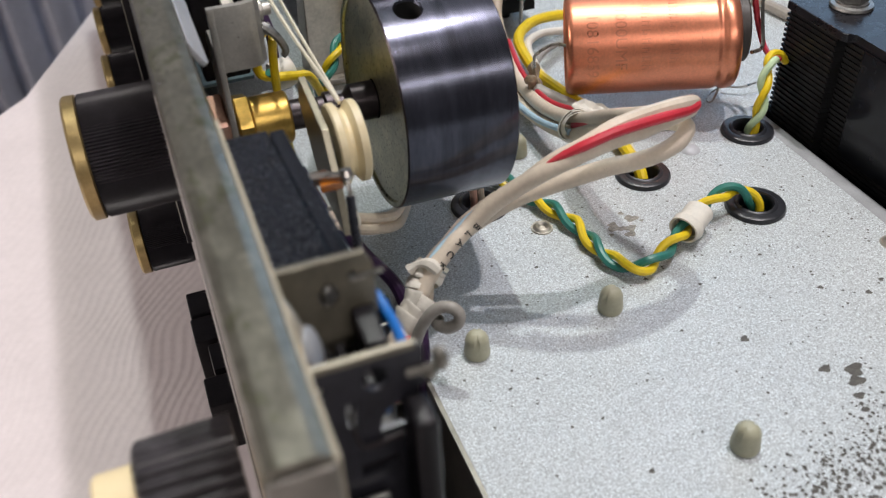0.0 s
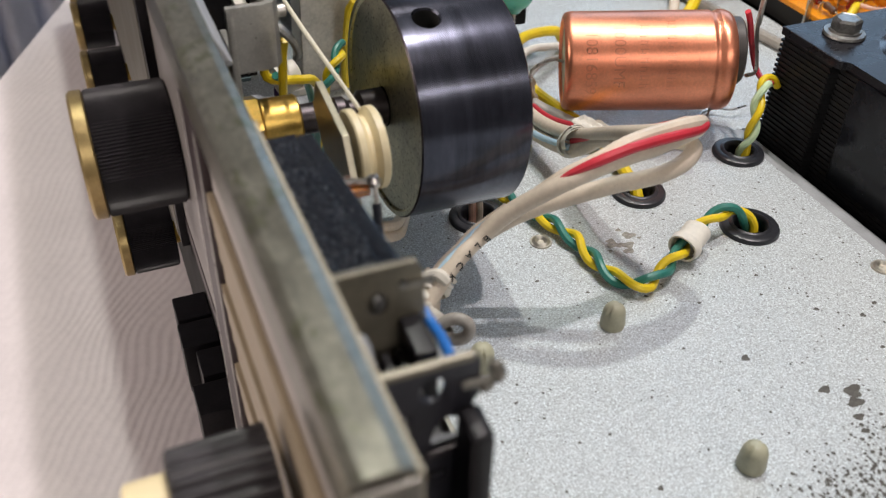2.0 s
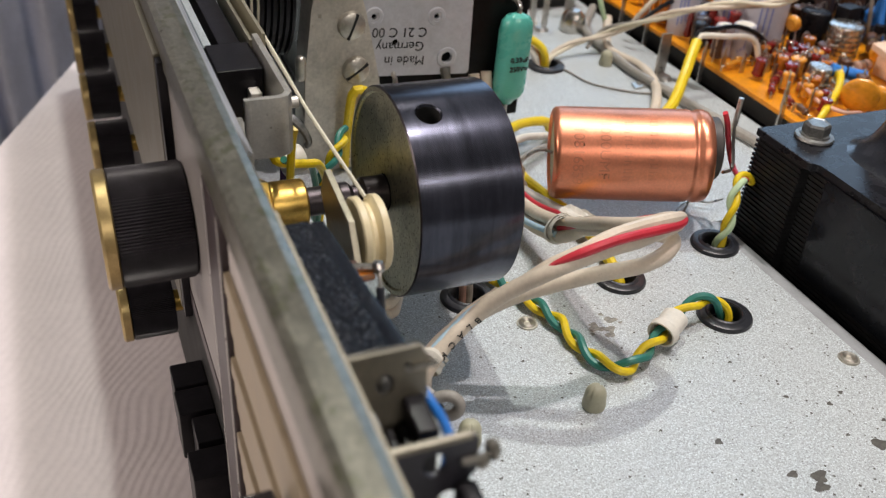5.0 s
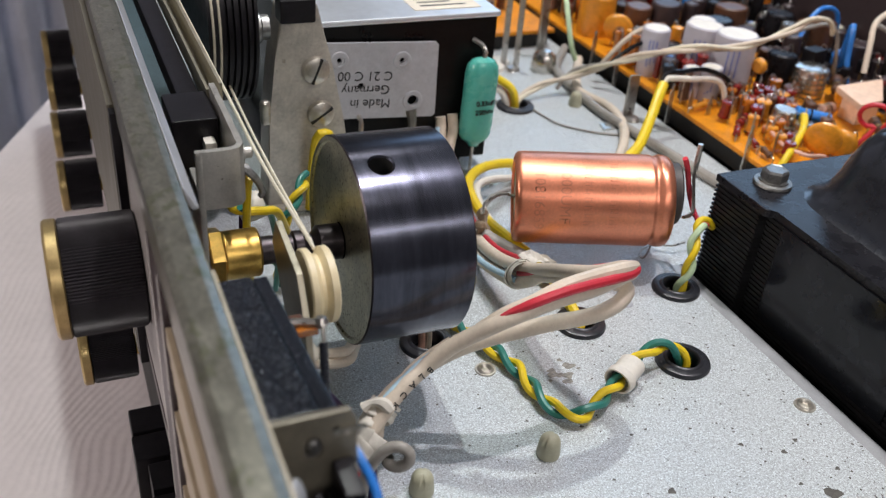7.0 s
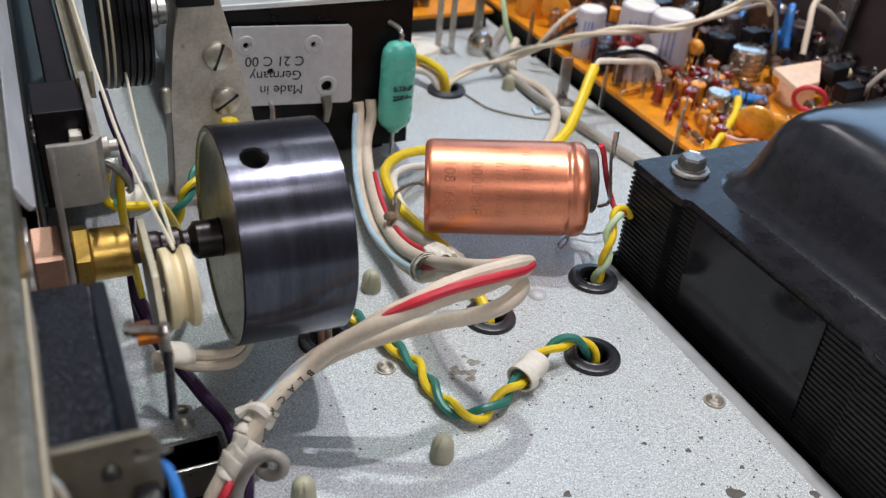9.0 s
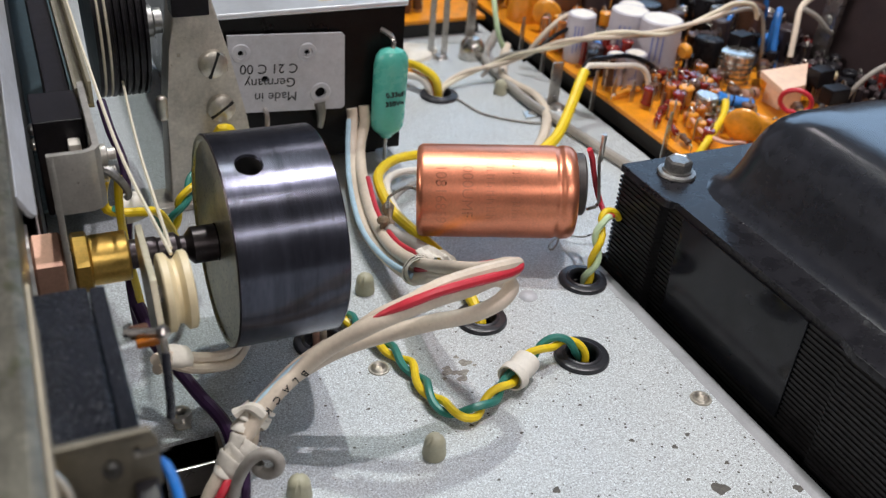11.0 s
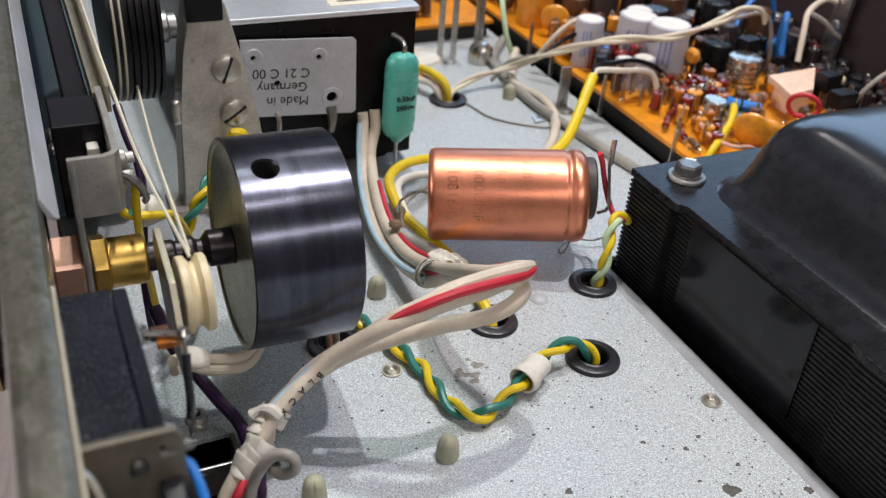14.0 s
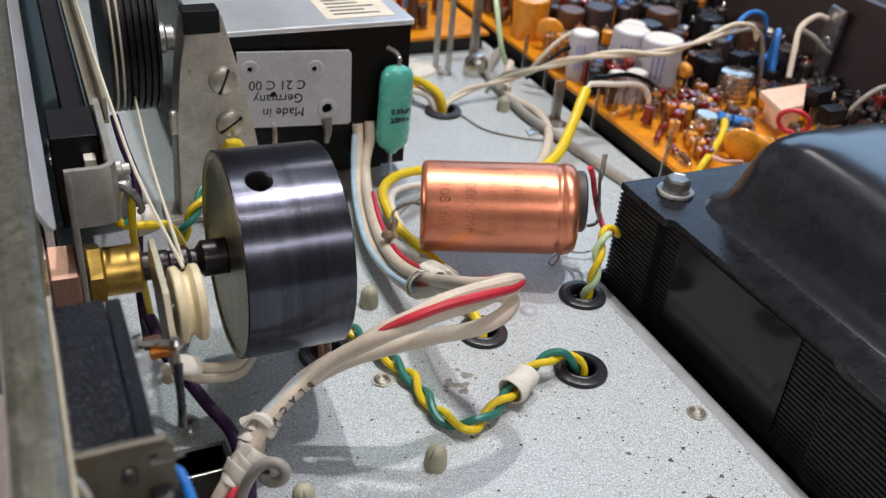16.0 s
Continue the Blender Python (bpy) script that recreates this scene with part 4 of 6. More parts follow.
def copper_capacitor():
    L = Vector((28.7, 48.2, 17.3))
    yaw, tilt = radians(-24.3), radians(3.0)
    a = Vector((math.cos(yaw) * math.cos(tilt), math.sin(yaw) * math.cos(tilt), math.sin(tilt)))
    t = thing("electrolytic_capacitor", tuple(L + 21 * a - Vector((0, 0, 13))), "shiny copper-coloured electrolytic capacitor lying above the deck", "capacitor")
    m = axis_at(L, a)
    bm = B()
    R = 12.8
    lathe(bm, [(R - 3.5, 0.9), (R - 2.2, 0.9), (R - 1.6, 0.2), (R - 1.1, 0.3), (R - 0.5, 0.7), (R - 0.15, 1.3), (R, 2.2), (R, 37.0), (R - 0.1, 37.6), (R - 0.4, 38.2), (R - 0.4, 38.8), (R - 0.05, 39.5), (R + 0.1, 40.2), (R, 41.4), (R - 0.5, 42.6), (R - 1.3, 43.2), (R - 2, 43.4), (R - 2.6, 42.6), (0, 42.6)], m, 72)
    part("can", bm, M_COPPER, t, "copper-coloured can with a crimped groove")
    bm = B()
    lathe(bm, [(0, 1.0), (R - 3.4, 1.0)], m, 40)
    part("end_disc", bm, M_POST, t, "pale sealing disc")
    bm = B()
    lathe(bm, [(0, 42.3), (8.4, 42.3), (8.6, 43.6), (8.6, 45.2), (8.1, 45.7), (0, 45.7)], Matrix.Translation((0, 0, 2.6)) @ m, 48)
    part("end_plate", bm, M_ENDPLATE, t, "dark grey-brown end plate")
    # stamped rows run round the can: two are numbers, two are only bars
    def wrapped(bm, h, mid, lift=0.02):
        for v in bm.verts:
            ang = radians(mid) + v.co.x / R
            v.co = m @ Vector(((R + lift + v.co.z) * math.cos(ang), (R + lift + v.co.z) * math.sin(ang), h + v.co.y))
        return bm

    for text, h, mid in (("10816859", 6.6, 156), ("1000UMF", 13.6, 147), ("+    +", 33.0, 139)):
        part("stamped_lettering", wrapped(lettering(text, 4.2, Matrix(), 0.04), h, mid), M_STAMP, t)
    for h, mid, count in ((19.8, 150, 8), (26.6, 148, 9)):
        bm = B()
        for k in range(count):
            u = 2.2 * (k - count / 2)
            box(bm, u, u + 0.32, -1.1, 1.1, -0.03, 0.04)
            box(bm, u + 1.0, u + 1.3, -1.1, 1.1 - 0.9 * (k % 2), -0.03, 0.04)
            box(bm, u + 0.4, u + 0.95, 0.4 - 1.2 * (k % 3 == 0), 0.7 - 1.2 * (k % 3 == 0), -0.03, 0.04)
        tagged(part("stamped_code", wrapped(bm, h, mid), M_STAMP, t), kind="stuff")
    end = L + 46.5 * a
    bm = B()
    tube(bm, [tuple(L + 0.8 * a), tuple(L - 3 * a + Vector((0, 0, 0.6))), tuple(L - 8 * a + Vector((0, -1, -2))), (21.5, 50.5, 11.5), (20.5, 50, 9)], 0.45, 6)
    part("lead", bm, M_TIN, t)
    bm = B()
    tube(bm, [(22.6, 53.4, 10.4), (21.4, 50.6, 10.0), (20.6, 48.0, 9.2), (20.4, 45.6, 8.6)], lambda u: 1.5 + 0.4 * math.sin(9 * u) - 0.5 * u, 7, 0.8)
    tube(bm, [(21.6, 50.4, 10.6), (20.6, 46.8, 9.8), (19.6, 42.4, 8.8)], lambda u: 0.9 + 0.25 * math.sin(11 * u + 1), 6, 0.8)
    part("tape_scrap", bm, M_TIE, t, "brown frayed tape over the soldered lead")
    bm = B()
    tube(bm, [tuple(end - 3.2 * a + Vector((-1, -9, 0))), tuple(end + Vector((0.5, -6, -0.4))), tuple(end + Vector((2.6, -2, 4))), tuple(end + Vector((3.0, 0, 9))), tuple(end + Vector((3.4, 0.6, 13)))], 0.5, 6)
    tube(bm, [tuple(end + Vector((3.6, 0.6, 9))), tuple(end + Vector((3.6, 0.6, 17)))], 0.75, 8)
    tube(bm, [(66.5, 31.5, 9), (66.4, 31.2, 4), (65.0, 30.6, 2), (63.8, 30.4, 1.4), (64.2, 32.4, 1.2), (67, 34.6, 1.6), (71.5, 35.0, 2), (75, 32.4, 2.4), (79.4, 32, 3)], 0.32, 6)
    part("lead", bm, M_TIN, t)
    bm = B()
    tube(bm, [tuple(end + Vector((0.2, 1.6, 12.6))), tuple(end + Vector((1.4, 1.4, 10))), tuple(end + Vector((2.6, -0.4, 3))), tuple(end + Vector((3.8, -3, -2.6))), (72.6, 19.6, 17.6), (75.6, 20.8, 16.4)], 0.8, 8)
    solo("red_wire", bm, M_RED, "thin red wire from the copper capacitor to the transformer", "wire")


copper_capacitor()


def transformer():
    t = thing("mains_transformer", (110, -30, -40), "large black mains transformer with stacked laminations and domed cover", "transformer")
    # stack of thin plates, every other one set back; waisted where the winding sits
    z, k = -30.0, 0
    while z < 27.0:
        d = 0.5 * (k % 2)
        bm = B()
        prism(bm, [(78.5 + d, 24.5 - d), (78.5 + d, 6.4), (81.3 + d, 5.9), (81.3 + d, -57.2), (79.3 + d, -57.8), (79.3 + d, -125), (158, -125), (158, 24.5 - d)], z, z + 0.68)
        part("lamination", bm, M_LAM, t)
        z, k = z + 0.7, k + 1
    bm = B()
    box(bm, 80.7, 84, -45.6, -0.4, -1.2, 27.3, 0.5)
    part("winding_cover", bm, M_BLACKGLOSS, t, "smooth black cover of the winding")
    bm = B()
    box(bm, 80.2, 157.6, -124.6, 24.1, -40, -30)
    part("lower_frame", bm, M_BLACK, t)
    # flange of the pressed cover: drawn in along the winding, stepping out at its near end
    bm = B()
    prism(bm, [(78.3, 25.0), (78.3, 4.6), (78.9, 3.6), (80.4, 3.2), (80.9, 2.4), (80.9, -54.6), (80.4, -56.2), (79.5, -58.6), (79.2, -60), (79.2, -126), (159, -126), (159, 25.0)], 27.6, 29.8, bevel=0.4)
    part("cover_flange", bm, M_BLACK, t)
    # dome: rounded box from nested outlines
    bm = B()
    levels = [(29.7, -3.4), (29.95, -2.9), (30.4, -2.2), (31.1, -1.3), (32.2, -0.4), (34, 0.6), (38, 2.0), (43, 3.2), (47, 4.6), (50, 6.4), (51.9, 8.4), (53.3, 11.0), (54.1, 14), (54.5, 18), (54.7, 23)]
    rings = []
    for z, ins in levels:
        ax, bx, ay, by = 93.8 + ins, 154 - ins, -108 + ins, 9.6 - ins
        r = max(6.0, 13 - ins * 0.3)
        ring = []
        for cx, cy, a0 in ((bx - r, by - r, 0), (ax + r, by - r, 90), (ax + r, ay + r, 180), (bx - r, ay + r, 270)):
            for j in range(9):
                a = radians(a0 + 90 * j / 8)
                ring.append(bm.verts.new((cx + r * math.cos(a), cy + r * math.sin(a), z)))
        rings.append(ring)
    for p, q in zip(rings, rings[1:]):
        n = len(p)
        for j in range(n):
            bm.faces.new((p[j], p[(j + 1) % n], q[(j + 1) % n], q[j]))
    bm.faces.new(rings[-1])
    part("dome", bm, M_DOME, t, "glossy black pressed dome", sharp=60)
    for x, y in ((89.6, 15.6), (150, 15.6), (89, -117), (150, -117)):
        m = axis_at((x, y, 29.8), (0, 0, 1))
        bm = B()
        lathe(bm, [(0, 0), (5.0, 0), (5.2, 0.3), (5.0, 0.9), (4.0, 1.1), (3.9, 1.6), (0, 1.6)], m, 36)
        w = part("bolt", bm, M_BOLT, t, "grey flanged hexagon bolt")
        bm = B()
        lathe(bm, [(0, 1.6), (3.4, 1.6), (3.6, 1.8), (3.6, 4.0), (3.1, 4.6), (2.6, 4.4), (0, 4.4)], m @ Matrix.Rotation(0.3, 4, "Z"), 6)
        part("hex_head", bm, M_BOLT, w, sharp=20)


transformer()


# ---- on the deck ----
def grommet(x, y, r):
    t = thing("grommet", (x, y, -2.4), "black rubber grommet set in the steel deck", "grommet", group="rubber grommets")
    bm = B()
    m = axis_at((x, y, 0), (0, 0, 1))
    prof = [(r - 1.1, -2.2), (r - 1.25, 0.3), (r - 1.1, 1.3), (r - 0.75, 1.7), (r - 0.3, 1.65), (r + 0.05, 1.35), (r + 1.2, 1.3), (r + 1.7, 1.05), (r + 1.95, 0.5), (r + 1.9, 0.02), (r - 0.1, 0.02), (r - 0.1, -1.3), (r + 1.2, -1.3), (r + 1.0, -2.2), (r - 1.3, -2.2)]
    lathe(bm, prof, m, 40)
    part("ring", bm, M_RUBBER, t)


for gx, gy, gr in HOLES.values():
    grommet(gx, gy, gr + 0.35)


def eyelet_rivet(x, y, r=2.6):
    bm = B()
    m = axis_at((x, y, 0), (0, 0, 1))
    lathe(bm, [(0, 0.05), (r * 0.32, 0.06), (r * 0.42, 0.5), (r * 0.58, 0.75), (r * 0.72, 0.55), (r * 0.8, 0.3), (r * 0.95, 0.3), (r, 0.01)], m, 32)
    solo("eyelet_rivet", bm, M_NICKEL, "dull hollow rivet pressed into the deck", "rivet", group="deck rivets")


for rx, ry in ((0, 0), (67.3, -35.1)):
    eyelet_rivet(rx, ry)
bm = B()
lathe(bm, [(0, 1.1), (1.2, 1.0), (2.2, 0.55), (2.6, 0.02)], axis_at((47.8, 14.3, 0), (0, 0, 1)), 28)
solo("domed_rivet", bm, M_PLATE, "pale grey domed rivet in the deck", "rivet", group="deck rivets")


def snap_post(x, y, turn, h=5.6):
    bm = B()
    m = axis_at((x, y, 0), (0, 0, 1)) @ Matrix.Rotation(turn, 4, "Z")
    lathe(bm, [(2.5, 0.0), (2.6, 0.7), (2.4, 2.6), (2.3, 3.8), (2.0, h - 1.0), (1.5, h - 0.35), (0.8, h), (0, h)], m, 24, wobble=lambda a, z: 1 - (0.22 if z > 3.0 and abs(math.sin(a)) < 0.25 else 0))
    solo("snap_post", bm, M_POST, "milky nylon snap post sticking up through the deck", "post", group="nylon posts")


for px, py, pt in ((100.9, 135.6, 0.3), (1.2, -29.8, 0.4), (-28.6, -31.0, 1.2), (5.5, -70.0, 0.2), (7.4, 30.2, 0.8)):
    snap_post(px, py, pt)


def nut_tag():
    t = thing("solder_tag", (-44, -1, 0), "tinned tag held by a nut on the deck", "tag")
    bm = B()
    plate(bm, [(-47.8, -5.4), (-44.7, -5.4), (-44.2, -1.6), (-44.6, 0.4), (-46, 1.4), (-47.6, 0.4), (-48, -1.6)], [circle(-46.1, -1.5, 0.9, 16)], 0.6, 1.0)
    part("tag", bm, M_STEEL, t)
    bm = B()
    lathe(bm, [(1.2, 0), (2.2, 0), (2.4, 1.0), (2.2, 2.2), (1.2, 2.3)], axis_at((-46.1, -1.5, 0), (0, 0, 1)), 24)
    part("eyelet", bm, M_STEEL, t)


nut_tag()


def blotch(x, y, r, seed):
    rng = random.Random(seed)
    n = 18
    ph = [rng.uniform(0, 6.28) for _ in range(3)]
    bm = B()
    pts = [(x + r * (1 + 0.22 * math.sin(2 * a + ph[0]) + 0.16 * math.sin(3 * a + ph[1]) + 0.1 * math.sin(5 * a + ph[2])) * math.cos(a), y + 0.8 * r * (1 + 0.2 * math.sin(3 * a + ph[1])) * math.sin(a)) for a in [2 * math.pi * k / n for k in range(n)]]
    vs = [bm.verts.new((px, py, 0.01)) for px, py in pts]
    c = bm.verts.new((x, y, 0.045))
    for k in range(n):
        bm.faces.new((vs[k], vs[(k + 1) % n], c))
    return bm


def stains():
    spots = [(21.0, -47.7, 0.8), (30.0, -60.2, 0.9), (34.9, -62.4, 1.5), (33.4, -64.9, 1.2), (31.4, -68.0, 0.8), (30.0, -71.1, 0.6), (-11.9, -68.5, 0.5), (16.2, -7.2, 0.8), (18.2, -7.9, 1.1), (20.2, -4.8, 1.2), (14.4, -6.8, 0.9), (16.7, -10, 0.6), (1.5, -19.1, 0.3), (39, -27.2, 0.35), (-7, -12, 0.35), (26, -30, 0.3), (36, -33, 0.3), (44, -41, 0.5), (11, -41, 0.3), (52, -46, 0.6), (60, -54, 0.5), (49, -55, 0.4), (-2, -50, 0.3), (-14, -55, 0.3), (15.2, -5.4, 1.0), (17.3, -9.8, 0.9), (13.2, -8.4, 0.5), (19, -2.2, 0.6), (22, -6.4, 0.4), (53.9, -59.5, 1.6), (70, -65.4, 1.0), (57, -43.8, 0.5), (22, -30.5, 0.35), (12.5, -24.6, 0.4)]
    for k, (x, y, r) in enumerate(spots):
        solo("stain", blotch(x, y, 1.25 * r, k), M_SMUDGE if y > -11 else M_STAIN, "dried dark spot on the steel deck", "stain", group="dried spots", kind="stuff")
    rng = random.Random(5)
    bm = B()
    for k in range(900):
        u = rng.random() ** 0.7
        x = rng.uniform(2, 36)
        y = -86 + 12 * u * rng.random() + (x - 4) * 0.22 + rng.uniform(-8, 3)
        r = 0.07 + 0.42 * rng.random() ** 2.2
        n = 7
        a0 = rng.uniform(0, 6)
        vs = [bm.verts.new((x + r * rng.uniform(0.7, 1.2) * math.cos(a0 + 6.283 * j / n), y + r * rng.uniform(0.7, 1.2) * math.sin(a0 + 6.283 * j / n), 0.02 + 0.0001 * k)) for j in range(n)]
        bm.faces.new(vs)
    for k in range(1500):
        # a dense drift of fine spots towards the near end of the deck
        x, y = rng.uniform(14, 64), rng.uniform(-94, -58)
        if rng.random() > min(1, max(0.03, (-66 - y) / 16 + 0.014 * (x - 30))):
            continue
        r = 0.08 + 0.34 * rng.random() ** 2.6
        vs = [bm.verts.new((x + r * rng.uniform(0.75, 1.2) * math.cos(6.283 * j / 6), y + r * rng.uniform(0.75, 1.2) * math.sin(6.283 * j / 6), 0.03 + 0.0001 * k)) for j in range(6)]
        bm.faces.new(vs)
    for k in range(2600):
        x, y = rng.uniform(-36, 72), rng.uniform(-90, 20)
        if rng.random() > 0.25 + 0.75 * min(1, max(0, (x - 5) / 50)):
            continue
        r = 0.05 + 0.3 * rng.random() ** 4
        vs = [bm.verts.new((x + r * math.cos(6.283 * j / 6), y + r * math.sin(6.283 * j / 6), 0.02)) for j in range(6)]
        bm.faces.new(vs)
    solo("speckles", bm, M_STAIN, "scattered rusty brown speckles on the deck", "stain", kind="stuff")


stains()


# ---- the switch under the top flange ----
def switch_bank():
    tilt = radians(7.6)

    def seated(name, bm, mat_, parent, label=""):
        """Leans the bank back and narrows it to its seat under the flange."""
        for v in bm.verts:
            drop = (v.co.z - 55.3) * 1.08
            if v.co.y > -61:
                run = (v.co.y + 60.2) * 1.09
                v.co = Vector((-69.3 + 0.79 * (v.co.x + 68), -70.6 + run * math.cos(tilt) + drop * math.sin(tilt), 64.6 - run * math.sin(tilt) + drop * math.cos(tilt)))
            else:
                run = (v.co.y + 61) * 0.73
                v.co = Vector((-69.3 + 0.86 * (v.co.x + 68), -71.4 + run, 64.6 + 0.15 * run + drop))
        return part(name, bm, mat_, parent, label)

    t = thing("switch_bank", (-60, -60, -30), "oily switch bank with black case and dark steel frames", "switch")
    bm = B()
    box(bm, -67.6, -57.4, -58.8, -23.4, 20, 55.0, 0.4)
    seated("case", bm, M_BLOCK, t, "black pimpled case with dust specks and painted oil glints")
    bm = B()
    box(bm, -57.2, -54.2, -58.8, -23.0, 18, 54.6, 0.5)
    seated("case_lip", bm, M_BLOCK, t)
    flip = Matrix(((1, 0, 0, 0), (0, 0, 1, 0), (0, 1, 0, 0), (0, 0, 0, 1)))
    bm = B()
    plate(bm, [(-68, 20), (-52.8, 20), (-52.8, 47.6), (-52.2, 48), (-52.2, 54.0), (-53.2, 55.3), (-68, 55.3)], [circle(-59.2, 51.2, 1.5, 20), circle(-55.3, 53.0, 0.6, 10)], -60.6, -59.8, flip)
    seated("frame_plate", bm, M_FRAME, t, "thin dull steel frame plate with holes")
    bm = B()
    plate(bm, [(-68, -6), (-57.5, -6), (-57.5, 30), (-53.4, 34), (-53.0, 49.2), (-52.2, 49.8), (-52.2, 54.4), (-52.8, 55.3), (-68, 55.3)], [circle(-58.4, 52.2, 1.65, 24), [(-56.2 + 2.3 * math.cos(a), 44.6 + 3.2 * math.sin(a)) for a in [math.pi * k / 12 for k in range(13)]], [(-62.5, 46.6), (-61.4, 46.6), (-61.2, 49.2), (-62.0, 50.0), (-62.6, 49.2)], circle(-65.4, 52.4, 0.7, 12), [(-61.6, 38.4), (-56.4, 38.8), (-56.4, 40.4), (-61.6, 40.2)]], -79.4, -78.6, flip)
    seated("frame_plate", bm, M_FRAMEDK, t, "dark oily frame plate with punched holes")
    for y0, y1 in ((-60.75, -59.65), (-79.6, -78.4)):
        bm = B()
        box(bm, -68, -53.0, y0, y1, 54.75, 55.6, 0.25)
        seated("worn_edge", bm, M_FRAME, t, "edge worn to bright tan metal")
    bm = B()
    lathe(bm, [(0, 0.35), (0.7, 0.3), (1.05, 0.0), (1.2, -0.35), (1.75, -0.3), (1.85, -0.1), (1.6, -0.5), (0, -0.5)], axis_at((-59.2, -60.5, 51.2), (0, -1, 0)), 24)
    seated("rivet", bm, M_BOLT, t, "oily blue-grey hollow rivet")
    bm = B()
    box(bm, -55.9, -52.0, -61.3, -60.7, 52.5, 53.3, 0.25)
    seated("tongue", bm, M_DULL, t)
    bm = B()
    box(bm, -67, -56, -78.4, -60.8, 24, 44, 0.6)
    seated("wafer", bm, M_PLASTIC, t)
    bm = B()
    box(bm, -57.5, -54.2, -70, -62, 30, 49.6, 0.5)
    seated("wafer_post", bm, M_PLASTIC, t)
    for k in range(4):
        bm = B()
        box(bm, -65 + 2.2 * k, -63.8 + 2.2 * k, -73, -64, 44, 46.4, 0.2)
        seated("contact", bm, M_PLASTIC, t)
    # the window's reflection on this disc is its bluish-white colour
    bm = B()
    lathe(bm, [(0, 0), (3.3, 0.1), (3.3, 0.4), (2.8, 0.8), (2.0, 1.15), (1.0, 1.35), (0, 1.4)], axis_at((-64.6, -71, 51.2), (0.93, -0.3, 0.2)), 28)
    seated("spring_disc", bm, M_BOXTOP, t, "domed steel disc, window reflection painted bluish white")
    bm = B()
    lathe(bm, [(0, -2.6), (1.2, -2.6), (1.3, -2.2), (1.3, 0), (0, 0)], axis_at((-64.7, -71, 51.2), (0.93, -0.3, 0.2)), 16)
    seated("brass_pin", bm, M_BRASS, t)
    bm = B()
    # drops of oil standing on the case
    rng = random.Random(21)
    for k in range(1700):
        on_lip = rng.random() < 0.2
        x, y = (rng.uniform(-56.8, -54.6) if on_lip else rng.uniform(-67.2, -57.8)), rng.uniform(-58.2, -24)
        if rng.random() > 0.35 + 0.65 * (0.5 + 0.5 * math.sin(x * 0.7 + 2) * math.cos(y * 0.32)):
            continue
        r = 0.1 + 0.24 * rng.random() ** 2.2
        top = 54.4 if on_lip else 55.0
        lathe(bm, [(r, -0.02), (r * 0.8, r * 0.45), (0, r * 0.7)], axis_at((x, y, top), (0, 0, 1)), 7, wobble=lambda a, h, p=k: 1 + 0.2 * math.sin(2 * a + p))
    tagged(seated("oil_film", bm, M_OIL, t, "beads of oil on the black case"), kind="stuff")
    bm = B()
    tube(bm, [(-68, -63, 55.2), (-66.3, -65, 54.4), (-65.2, -68, 53), (-64.6, -73, 51), (-65.2, -76, 48.5)], 0.6, 8)
    seated("spring_wire", bm, M_NICKEL, t, "bent tan spring wire")
    bm = B()
    tube(bm, [(-62.0, -79.2, 48.6), (-62.0, -80.0, 47.4), (-61.6, -80.2, 44.6), (-60.6, -80.3, 43.6), (-57, -80.2, 43.8), (-54.2, -80.1, 44.2), (-53.8, -79.9, 45.6), (-54.0, -79.4, 47.2)], 0.36, 8)
    seated("wire_clip", bm, M_SHAFT, t, "bent spring wire clip")
    bm = B()
    tube(bm, [(-54.6, -79.7, 51.9), (-53.0, -79.9, 52.0), (-51.4, -80.1, 52.2), (-50.4, -79.6, 52.6)], 0.5, 8)
    lathe(bm, [(0, -1.0), (0.8, -0.8), (1.05, 0), (0.7, 0.9), (0, 1.1)], axis_at((-51.6, -80.0, 51.6), (0.7, -0.3, 0.6)), 12)
    lathe(bm, [(0, -0.7), (1.2, -0.6), (1.5, 0), (1.2, 0.8), (0, 1.0)], axis_at((-50.2, -79.6, 52.6), (1, 0.2, 0.2)), 14)
    seated("solder_pin", bm, M_DULL, t)
    bm = B()
    box(bm, -55.6, -52.2, -86, -79.8, -30, 49.4, 0.9)
    seated("moulded_leg", bm, M_PLASTIC, t)
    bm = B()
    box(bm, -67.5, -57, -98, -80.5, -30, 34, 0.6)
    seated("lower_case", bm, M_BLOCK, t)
    bm = B()
    box(bm, -64.4, -58.6, -81.4, -80.6, 34.2, 36.2, 0.2)
    seated("tin_strip", bm, M_STEEL, t)
    # solder lug on the near side of the case, with a sleeved wire
    bm = B()
    tube(bm, [(-57, -35.4, 52.2), (-54, -36, 52), (-51.3, -36.9, 52)], 0.7, 6)
    lathe(bm, [(0, -0.8), (1.0, -0.6), (1.2, 0.1), (0.8, 1.0), (0, 1.2)], axis_at((-51.3, -36.9, 52), (0, 0.2, 1)), 12)
    part("lug", bm, M_TIN, t)
    bm = B()
    tube(bm, [(-51.3, -36.9, 52), (-51.3, -38.0, 50.3), (-51.4, -38.6, 49.0)], 0.35, 6)
    part("lug_wire", bm, M_TIN, t)
    bm = B()
    tube(bm, [(-51.4, -38.5, 49.3), (-51.7, -40.1, 45.7), (-51.9, -41.8, 42.1), (-52.2, -42.6, 39.5)], lambda u: 0.72 + 0.04 * math.sin(40 * u), 10, 0.6)
    part("sleeve", bm, M_OIL, t, "oily black sleeving over the lug wire")
    bm = B()
    box(bm, -55.4, -51.9, -37.6, -36.2, 50.2, 51.5, 0.2)
